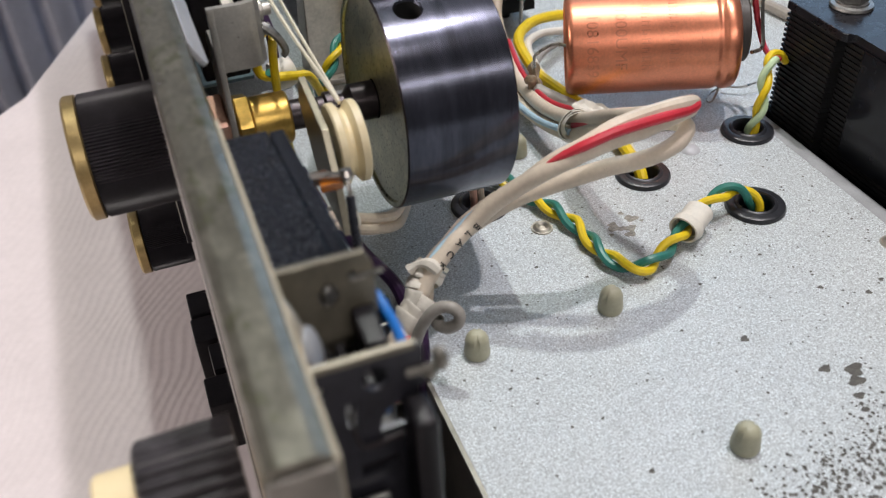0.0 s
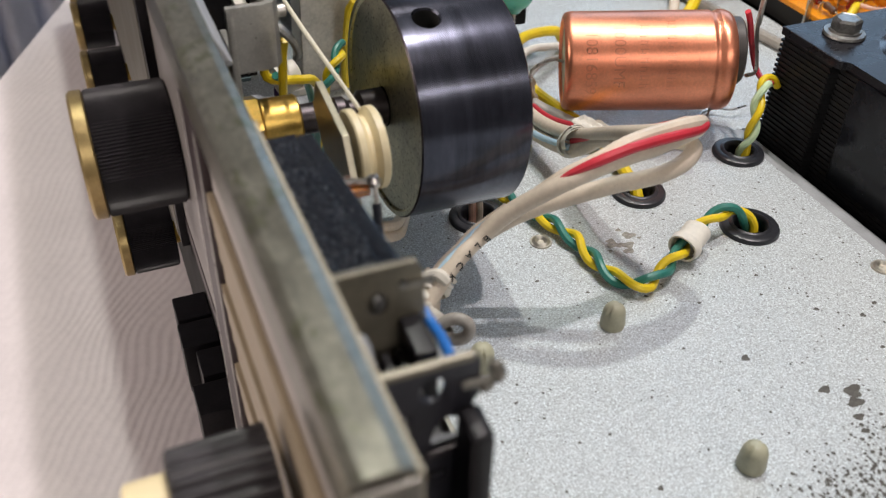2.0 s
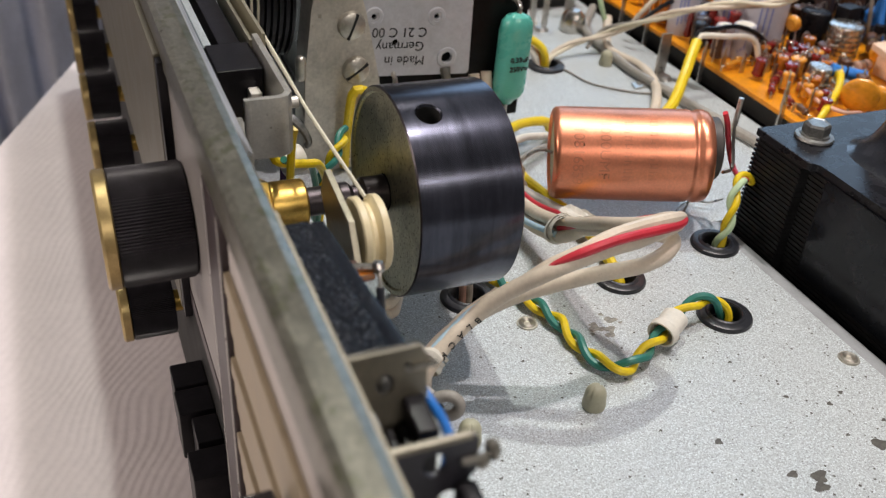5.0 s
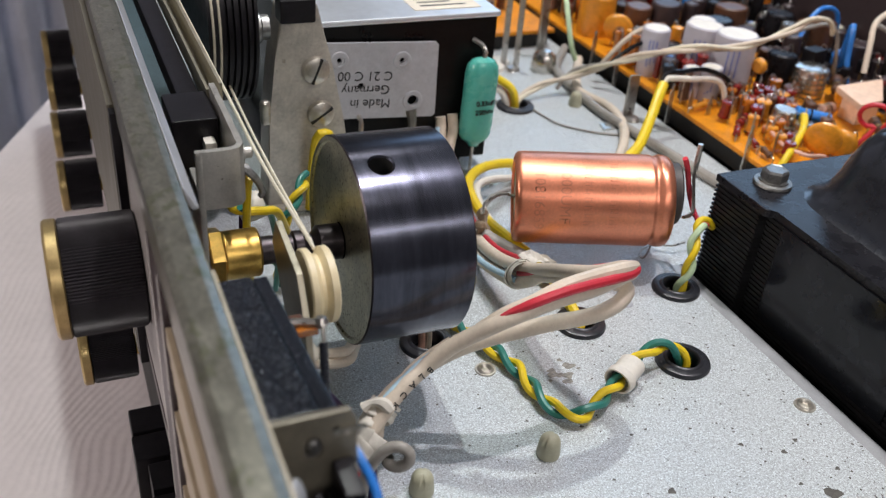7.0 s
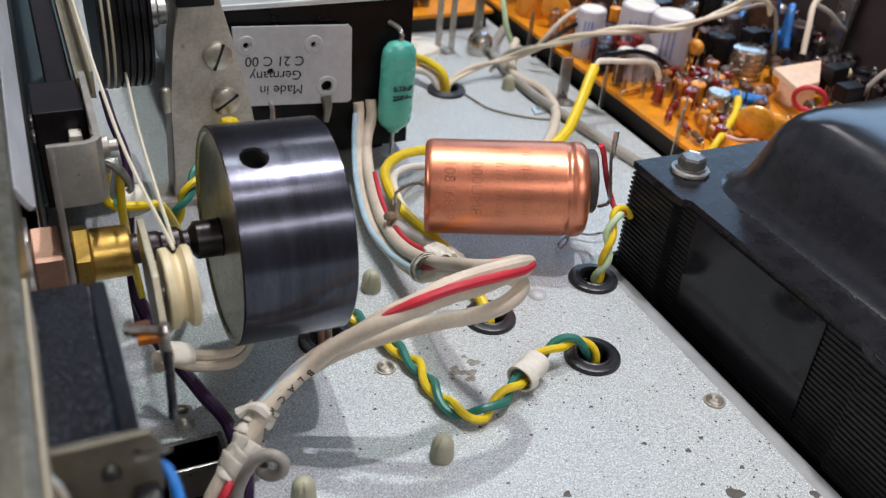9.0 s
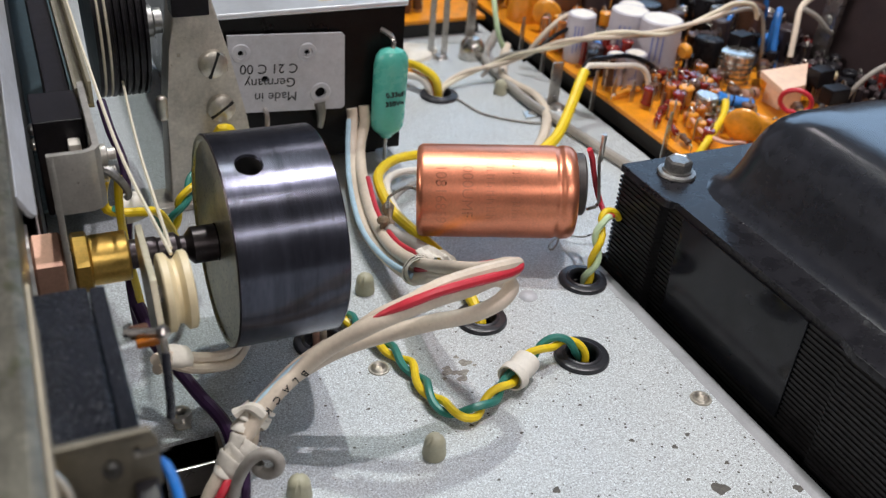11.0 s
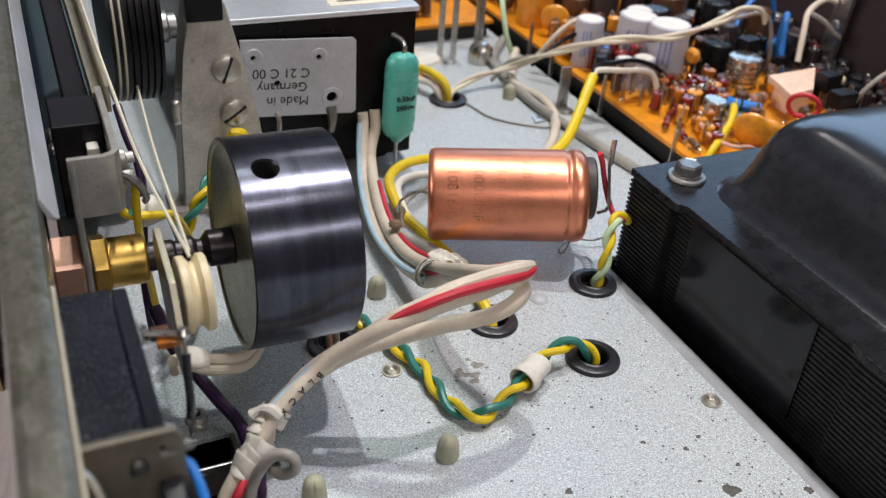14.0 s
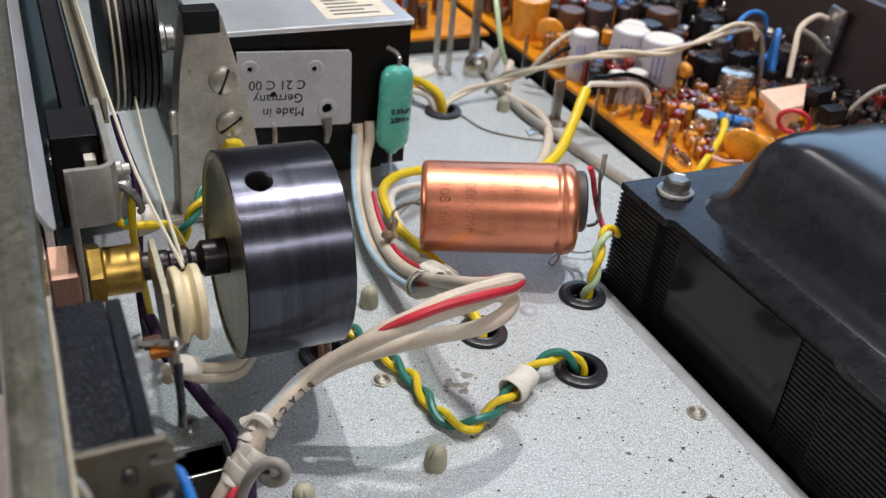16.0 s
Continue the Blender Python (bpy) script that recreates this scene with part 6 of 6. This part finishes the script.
# ---- circuit boards ----
def can(board, x, y, r, h, mat_, name="capacitor", top=None, z=8.0):
    bm = B()
    m = axis_at((x, y, z), (random.uniform(-0.05, 0.05), random.uniform(-0.05, 0.05), 1))
    lathe(bm, [(0, 0.0), (r, 0.0), (r, h - 0.8), (r - 0.15, h - 0.4), (r - 0.7, h), (r - 1.0, h - 0.3), (0, h - 0.3)], m, 28)
    p = part(name, bm, mat_, board)
    if top:
        bm = B()
        lathe(bm, [(r - 0.8, h - 0.2), (0, h - 0.15)], m, 24)
        part("top", bm, top, p)
    return p


def lying(board, x, y, z, yaw, r, length, mat_, bands=(), name="resistor"):
    d = Vector((math.cos(yaw), math.sin(yaw), random.uniform(-0.15, 0.15)))
    m = axis_at(Vector((x, y, z)) - d * length / 2, d)
    bm = B()
    lathe(bm, [(0, 0), (r * 0.8, 0.1), (r, 0.5), (r, 1.3), (r * 0.86, 1.9), (r * 0.86, length - 1.9), (r, length - 1.3), (r, length - 0.5), (r * 0.8, length - 0.1), (0, length)], m, 14)
    p = part(name, bm, mat_, board)
    for h, bmat in bands:
        bm = B()
        lathe(bm, [(r * 0.93, h), (r * 0.95, h + 0.1), (r * 0.95, h + 0.6), (r * 0.93, h + 0.7)], m, 14)
        part("band", bm, bmat, p)
    bm = B()
    a, b = m @ Vector((0, 0, -1.6)), m @ Vector((0, 0, length + 1.6))
    tube(bm, [tuple(m @ Vector((0, 0, 0.3))), tuple(a), (a.x, a.y, 7.9)], 0.32, 5)
    tube(bm, [tuple(m @ Vector((0, 0, length - 0.3))), tuple(b), (b.x, b.y, 7.9)], 0.32, 5)
    part("lead", bm, M_TIN, p)


def standing(board, x, y, r, length, mat_, lean=0.1):
    """A resistor on end with its lead bent over."""
    m = axis_at((x, y, 9.2), (random.uniform(-lean, lean), random.uniform(-lean, lean), 1))
    bm = B()
    lathe(bm, [(0, 0), (r * 0.8, 0.1), (r, 0.6), (r * 0.85, 1.6), (r * 0.85, length - 1.6), (r, length - 0.6), (r * 0.8, length - 0.1), (0, length)], m, 14)
    p = part("resistor", bm, mat_, board)
    top = m @ Vector((0, 0, length))
    a = random.uniform(0, 6.28)
    q = top + Vector((2.6 * math.cos(a), 2.6 * math.sin(a), 0.2))
    bm = B()
    tube(bm, [tuple(top - Vector((0, 0, 0.2))), tuple((top + q) / 2 + Vector((0, 0, 1.3))), tuple(q), (q.x, q.y, 7.9)], 0.32, 5)
    part("lead", bm, M_TIN, p)


def disc(board, x, y, r, th, z, yaw, mat_):
    d = (math.cos(yaw), math.sin(yaw), 0.15)
    m = axis_at((x, y, z), d)
    bm = B()
    lathe(bm, [(0, -th), (r * 0.7, -th * 0.9), (r * 0.95, -th * 0.4), (r, 0), (r * 0.95, th * 0.4), (r * 0.7, th * 0.9), (0, th)], m, 24)
    p = part("disc_capacitor", bm, mat_, board)
    bm = B()
    for s in (-1, 1):
        tube(bm, [(x - s * 2 * math.sin(yaw), y + s * 2 * math.cos(yaw), z - r * 0.7), (x - s * 2.2 * math.sin(yaw), y + s * 2.2 * math.cos(yaw), 7.9)], 0.32, 5)
    part("lead", bm, M_TIN, p)


def transistor(board, x, y, yaw, z=14.0, mat_=None):
    m = Matrix.Translation((x, y, z)) @ Matrix.Rotation(yaw, 4, "Z")
    bm = B()
    box(bm, -2.6, 2.6, -1.8, 1.8, -2.6, 2.6, 0.4, m)
    p = part("transistor", bm, mat_ or M_PLASTIC, board)
    bm = B()
    for k in (-1.4, 0, 1.4):
        a = m @ Vector((k, 0, -2.4))
        tube(bm, [tuple(a), (a.x, a.y, 7.9)], 0.3, 5)
    part("lead", bm, M_TIN, p)


def metal_can(board, x, y, r, h, z=10.5):
    bm = B()
    m = axis_at((x, y, z), (0.08, -0.05, 1))
    lathe(bm, [(0, 0), (r + 0.6, 0), (r + 0.6, 0.5), (r, 0.8), (r, h - 0.5), (r - 0.5, h), (0, h)], m, 28)
    p = part("metal_can_transistor", bm, M_SILVER, board)
    bm = B()
    for k in range(3):
        a = m @ Vector((1.4 * math.cos(2.1 * k), 1.4 * math.sin(2.1 * k), 0.1))
        tube(bm, [tuple(a), (a.x, a.y, 7.9)], 0.3, 5)
    part("lead", bm, M_TIN, p)


def trimmer(board, x, y):
    m = axis_at((x, y, 8), (0, 0, 1))
    bm = B()
    prof = [(0, 0)]
    for k in range(5):
        prof += [(6.4, 2.0 * k), (6.4, 2.0 * k + 1.3), (5.5, 2.0 * k + 1.4), (5.5, 2.0 * k + 1.9)]
    prof += [(6.4, 10.2), (6.4, 12.2), (5.4, 12.8), (0, 12.8)]
    lathe(bm, prof, m, 32)
    part("trimmer", bm, M_SILVER, board)


def pin_lug(board, x, y, h, name="terminal_pin"):
    bm = B()
    box(bm, x - 0.9, x + 0.9, y - 0.3, y + 0.3, 0.0, h, 0.15)
    box(bm, x - 0.5, x + 0.5, y - 0.35, y + 0.35, h, h + 3, 0.15)
    part(name, bm, M_TIN, board)


def main_board():
    b = thing("circuit_board", (185, 140, 0), "orange phenolic circuit board crowded with old components", "circuit board")
    bm = B()
    box(bm, 128.6, 206, 54, 300, 6.4, 8.0, 0.15)
    part("board", bm, M_PCB, b, "orange phenolic board")
    # the orange ends here and a dark brown sheet carries on
    bm = B()
    box(bm, 206.2, 238, 54, 300, 5.8, 7.9, 0.15)
    part("dark_sheet", bm, M_CASE, b, "dark brown sheet beyond the orange board")
    bm = B()
    box(bm, 131, 133, 56, 298, -1.1, 6.3)
    part("spacer", bm, M_DARK, b)
    random.seed(11)
    taken = []
    # white electrolytics with faint blue print
    for x, y, r, h in ((137.5, 141.7, 5.6, 19), (153.0, 133.5, 7.6, 22), (159.5, 120.5, 8.0, 22.5), (145.2, 113.6, 4.2, 13), (138.4, 116.6, 3.6, 12), (168, 152, 5.5, 17)):
        p = can(b, x, y, r, h, M_WHITECAP, top=M_WHITE)
        taken.append((x, y, r))
        bm = B()
        for k in range(3):
            ang = radians(215 + 14 * k)
            q = Matrix.Translation((x + (r + 0.03) * math.cos(ang), y + (r + 0.03) * math.sin(ang), 8 + h * 0.5)) @ Matrix.Rotation(ang, 4, "Z")
            box(bm, -0.05, 0.05, -0.3, 0.3, -h * (0.28 - 0.05 * k), h * 0.3, 0, q)
        part("print", bm, M_PRINT, p)
    trimmer(b, 186, 105)
    taken += [(186, 105, 9), (181, 97, 5), (186, 96, 4)]
    for x, y, r, h, z in ((155, 82.8, 4.3, 6, 10), (158.8, 74.7, 4.2, 5, 8.2), (203, 138, 5.5, 7, 18)):
        metal_can(b, x, y, r, h, z)
        taken.append((x, y, r))
    for x, y, r, z, yaw, mt in ((153.7, 60.8, 6.4, 14.5, 0.75, M_ORANGE), (158.8, 57.6, 5.4, 13.6, 0.85, M_ORANGE), (150, 160, 5, 14, 0.3, M_ORANGE), (140, 172, 6.5, 16, 0.8, M_ORANGE), (174, 126, 4.4, 14, 0.4, M_BROWN), (215, 120, 4, 16, 0.9, M_BLUECAP), (166, 112, 3.2, 20, 0.2, M_ORANGE), (192, 92, 3.4, 13, 0.7, M_ORANGE)):
        disc(b, x, y, r, 2.0, z, yaw, mt)
        taken.append((x, y, r))
    for x, y, z, yaw, r, ln, mt in ((165.3, 79, 13.6, -0.5, 2.6, 13, M_BLUECAP), (146, 141, 14, 1.0, 2.4, 10, M_BLUECAP), (142, 88, 10.5, 0.6, 1.6, 8, M_DKRED), (176, 84, 13, 0.3, 2.4, 9, M_COPNUT), (172, 90, 11, 0.2, 2.0, 10, M_BROWN), (184, 66, 13, 1.2, 2.2, 9, M_BROWN), (196, 100, 14, 0.9, 2.6, 11, M_BROWN), (208, 100, 12, 0.3, 2.2, 10, M_BROWN)):
        lying(b, x, y, z, yaw, r, ln, mt, ((3, M_KNOBGOLD), (5, M_BLACK)))
        taken.append((x, y, 4))
    for x, y, yaw, z in ((172, 116, 0.8, 14), (207, 108, 0.6, 15), (216, 108, 0.3, 17), (200, 122, 1.0, 15), (164, 162, 0.4, 15), (186, 140, 0.5, 16)):
        transistor(b, x, y, yaw, z)
        taken.append((x, y, 4))
    for x, y, z, w, d, h, yaw in ((204, 79.4, 19, 8.5, 6, 6.5, 0.1), (199.6, 67, 17.6, 9, 6, 6, 0.0), (193, 113, 21, 8, 6, 7, 0.2)):
        m = Matrix.Translation((x, y, z)) @ Matrix.Rotation(yaw, 4, "Z")
        bm = B()
        box(bm, -w / 2, w / 2, -d / 2, d / 2, -h / 2, h / 2, 0.5, m)
        p = part("power_transistor", bm, M_PLASTIC, b)
        bm = B()
        for k in (-2, 0, 2):
            foot = m @ Vector((k, 0, -h / 2 + 0.2))
            tube(bm, [tuple(foot), (foot.x, foot.y, 7.9)], 0.4, 6)
        part("lead", bm, M_TIN, p)
        taken.append((x, y, 6))
    bm = B()
    lathe(bm, [(0, 0), (1.8, 0), (1.8, 2.4), (1.4, 2.8), (0, 2.8)], axis_at((208.2, 79.4, 19), (1, -0.2, 0)), 16)
    part("cream_bead", bm, M_NYLON, b)
    for x, y, r, h, mt in ((140, 190, 8, 18, M_ORANGE), (154, 180, 6, 15, M_BROWN), (166, 176, 6.5, 17, M_CASE), (178, 154, 6, 16, M_BLACK), (190, 162, 7, 18, M_BROWN), (206, 150, 6, 18, M_BLACK), (214, 132, 5, 20, M_BROWN), (224, 120, 5, 14, M_CASE), (183, 119, 6, 13, M_BLACK)):
        can(b, x, y, r, h, mt)
        taken.append((x, y, r))
    bm = B()
    prism(bm, [(180.1, 72.5), (192.4, 74.4), (209.0, 91.4), (184.6, 89.9)], 16.6, 19.2, None, 0.4)
    box(bm, 186, 196, 78, 87, 8.0, 16.5, 0.4)
    part("coil_former", bm, M_COIL, b, "pale pink flat-topped coil former")
    taken.append((190, 82, 12))
    rng = random.Random(4)
    cols = [M_DKRED, M_DKRED, M_BROWN, M_ORANGE, M_BROWN, M_DKRED]

    def clear(x, y, r):
        return all(math.hypot(x - tx, y - ty) > r + tr for tx, ty, tr in taken)

    beads = [M_DKRED, M_DKRED, M_AMBER, M_DKRED, M_BROWN, M_AMBER, M_ORANGE]
    for k in range(200):
        x, y = rng.uniform(146, 184), rng.uniform(80, 116)
        r = rng.uniform(1.9, 3.0)
        if clear(x, y, r * 0.75):
            standing(b, x, y, r, rng.uniform(4.5, 7.5), rng.choice(beads))
            taken.append((x, y, r * 0.8))
    for k in range(700):
        x, y = rng.uniform(132, 234), rng.uniform(112, 230)
        r = rng.uniform(1.6, 4.2)
        if not clear(x, y, r * 0.8):
            continue
        taken.append((x, y, r * 0.7))
        if r < 2.9:
            standing(b, x, y, r, rng.uniform(7, 14), rng.choice(beads + [M_BLACK, M_PLASTIC] if x < 180 else [M_CASE, M_BLACK, M_BROWN, M_CASE, M_AMBER]))
        elif rng.random() < 0.4:
            disc(b, x, y, r, 1.6, rng.uniform(13, 17), rng.uniform(0, 3), rng.choice([M_ORANGE, M_BROWN, M_BROWN, M_BLUECAP]))
        else:
            can(b, x, y, r, rng.uniform(8, 17), rng.choice([M_BLACK, M_SILVER, M_CASE, M_BLACK, M_PLASTIC, M_CASE]))
    for k in range(150):
        x, y = rng.uniform(186, 234), rng.uniform(58, 124)
        r = rng.uniform(1.4, 3.2)
        if not clear(x, y, r * 0.8):
            continue
        taken.append((x, y, r * 0.8))
        if r < 2.3:
            standing(b, x, y, r, rng.uniform(5, 9), rng.choice([M_CASE, M_BROWN, M_BLACK, M_CASE, M_DKRED]))
        else:
            can(b, x, y, r, rng.uniform(6, 10), rng.choice([M_BLACK, M_CASE, M_PLASTIC]))
    for k in range(90):
        x, y = rng.uniform(138, 166), rng.uniform(60, 96)
        r = rng.uniform(1.5, 2.5)
        if clear(x, y, r):
            standing(b, x, y, r, rng.uniform(4, 7), rng.choice(beads))
            taken.append((x, y, r * 1.2))
    for k in range(60):
        x, y = rng.uniform(133, 152), rng.uniform(64, 112)
        if clear(x, y, 3):
            lying(b, x, y, 10.2, rng.uniform(0, 3.1), rng.uniform(1.1, 1.5), rng.uniform(5, 7), rng.choice(cols))
            taken.append((x, y, 3))
    for x, y, h in ((133.6, 108, 12), (136, 100, 13), (146, 98, 12), (141, 84, 12), (144, 92, 11), (127.6, 112, 13), (130.4, 70, 15), (127.2, 66.4, 12), (127.4, 150, 12), (126.8, 168, 14)):
        pin_lug(b, x, y, h)


main_board()


def rear_board():
    b = thing("rear_circuit_board", (92, 250, 0), "second orange circuit board behind the tuner box", "circuit board")
    bm = B()
    box(bm, 58, 124, 197, 300, 6.4, 8.0, 0.15)
    part("board", bm, M_PCB, b)
    bm = B()
    box(bm, 60, 122, 199, 201, 0.01, 6.3)
    part("spacer", bm, M_DARK, b)
    rng = random.Random(8)
    random.seed(9)
    for k in range(26):
        x, y = rng.uniform(62, 121), rng.uniform(202, 250)
        if rng.random() < 0.5:
            standing(b, x, y, rng.uniform(1.6, 2.6), rng.uniform(7, 12), rng.choice([M_BROWN, M_DKRED, M_ORANGE]))
        else:
            can(b, x, y, rng.uniform(2, 4.5), rng.uniform(8, 16), rng.choice([M_BLACK, M_SILVER, M_BROWN, M_BLUECAP]))


rear_board()


def lug_strip(x, y, h, w=6):
    t = thing("solder_lug", (x, y, 0), "tall tinned solder lugs on the deck", "lug", group="solder lugs")
    for k in (-1, 1):
        bm = B()
        box(bm, x + k * w / 3 - 1.3, x + k * w / 3 + 1.3, y - 0.4, y + 0.4, 0, h, 0.2)
        part("lug", bm, M_TIN, t)
    bm = B()
    lathe(bm, [(0, 1.6), (2.2, 1.4), (3.0, 0.6), (3.2, 0)], axis_at((x, y - 3, 0), (0, 0, 1)), 20)
    part("rivet", bm, M_STEEL, t)


lug_strip(93, 178, 46, 9)
lug_strip(111, 185, 38, 2.6)
lug_strip(116, 121, 17, 3)
bm = B()
lathe(bm, [(0, 9), (2.6, 8.6), (4.6, 6.6), (5.4, 3), (5.2, 0)], axis_at((106, 172, 0), (0, 0, 1)), 24)
solo("solder_blob", bm, M_SILVER, "shiny blob of solder beside the board", "solder")
bm = B()
lathe(bm, [(9, 0.02), (8.6, 1.6), (6, 3.0), (2.4, 3.4), (0, 3.2)], axis_at((84, 181, 0), (0, 0, 1)), 24, wobble=lambda a, h: 1 + 0.2 * math.sin(3 * a + 1) + 0.1 * math.sin(5 * a))
solo("wax_blob", bm, M_WHITE, "dripped white wax on the deck", "wax")
bm = B()
plate(bm, [(99.6, 111.6), (105, 112.2), (106.4, 116.6), (101, 117)], [circle(103, 114.4, 1.3, 14)], 0.02, 0.9)
solo("deck_tag", bm, M_STEEL, "small bright tag riveted to the deck", "tag")


def board_wires():
    for pts, r, mt, label in (
        ([(161, 80, 8), (160.6, 79, 13.4), (158, 75.6, 15.6), (152, 69, 14.4), (146, 64.4, 13.4), (138, 59, 11), (134, 57, 8)], 1.3, M_YELLOW, "yellow wire loop on the circuit board"),
        ([(178, 58, 8), (179.5, 57.5, 14.6)] + [(175.7 + 5.2 * 0.67 * math.cos(a) - 5.2 * 0.24 * math.sin(a), 61.5 - 5.2 * 0.74 * math.cos(a) - 5.2 * 0.22 * math.sin(a), 20 + 5.2 * 0.94 * math.sin(a)) for a in [radians(-50 + 30 * k) for k in range(12)]] + [(172, 63, 8)], 0.85, M_RED, "red wire loop on the circuit board"),
        ([(147, 82, 8), (144.3, 78.6, 12), (141, 69, 12.6), (140.2, 63.6, 12), (142.9, 55.6, 12), (150, 55.4, 11), (154, 56, 8)], 0.7, M_PINK, "pink wire loop on the circuit board"),
        ([(206, 70, 8), (210, 66, 22), (220, 64, 28), (230, 62, 20), (232, 60, 8)], 0.9, M_GREYPVC, "grey wire arching over the circuit board"),
        ([(208, 100, 18), (211, 104, 28), (215, 108, 35), (224, 110, 38.5), (230, 110, 37)], 1.2, M_BEIGE, "ivory wire rising to the lug plate"),
        ([(214, 106, 35), (220, 104, 32), (226, 103, 27), (231.6, 105, 24)], 1.0, M_GREYPVC, "grey wire rising to the lug plate"),
        ([(112, 100.6, 15), (118.6, 106.6, 22.4), (126, 107, 23), (137, 107.4, 22.6), (149, 108, 17), (153, 108.6, 8.4)], 0.9, M_BLACK, "black wire bending onto the circuit board"),
        ([(118, 150, 6), (124, 146, 14), (131, 143, 20), (139, 141, 21), (144, 140, 12), (145, 140, 8)], 0.9, M_BLACK, "black wire arching over the board edge"),
        ([(122, 156, 5), (130, 152, 18), (137, 149, 24), (143, 147, 22), (147, 146, 8.2)], 1.1, M_BEIGE, "ivory wire arching over the board edge"),
        ([(198, 128, 22), (203, 130, 30), (210, 131, 34), (218, 131, 31), (222, 132, 18)], 1.0, M_BLUECAP, "blue wire arching over the circuit board"),
        ([(208, 106, 8), (208, 110, 20), (210, 114, 32), (213, 118, 8)], 1.3, M_BLUECAP, "blue wire on the circuit board"),
        ([(138, 158, 8), (138, 154, 20), (142, 148, 24), (146, 146, 18), (147, 145, 8)], 1.2, M_BEIGE, "ivory wire loop on the circuit board"),
        ([(196, 58, 8), (206, 58, 14), (214, 56, 12), (222, 57, 8)], 1.4, M_BEIGE, "short ivory wire on the circuit board"),
    ):
        wire("board_wire", pts, r, mt, label, group="board wires")


board_wires()


def lug_plate():
    t = thing("lug_plate", (232, 108, 0), "tinned lug plate fixed to the dark rear wall", "lug plate")
    bm = B()
    m = Matrix.Translation((233, 109, 24)) @ Matrix.Rotation(radians(4), 4, "X")
    box(bm, -1.2, 1.2, -4, 4, -20, 18, 0.4, m)
    part("plate", bm, M_TIN, t)
    for h in (14, 4):
        bm = B()
        lathe(bm, [(0, 0.9), (1.6, 0.8), (2.4, 0)], axis_at(m @ Vector((-1.2, 0, h)), (-1, 0, 0.1)), 18)
        part("eyelet", bm, M_STEEL, t)
    bm = B()
    box(bm, 232, 238.4, 104, 110, 8, 12, 0.4)
    part("foot", bm, M_DULL, t)


lug_plate()
bm = B()
box(bm, 238.5, 243, -240, 300, -58, 47, 0.8)
solo("rear_wall", bm, M_CASE, "dark brown rear wall of the receiver case", "case wall")
bm = B()
box(bm, -66, 246, 300.5, 304, -58, 60, 0.8)
solo("side_wall", bm, M_CASE, "dark brown side wall of the receiver case", "case wall")
# closed end of the flange
bm = B()
box(bm, -74.9, -68.6, -101.4, -100.2, -20, 68.4, 0.3)
solo("end_bracket", bm, M_DULL, "grey steel bracket closing the panel's end", "bracket")
bm = B()
box(bm, -52, -41.5, -15.6, -14.9, -9, -0.6, 0.15)
solo("deck_lip", bm, M_STEEL, "bright sheet edge across the slot in the deck", "sheet edge")
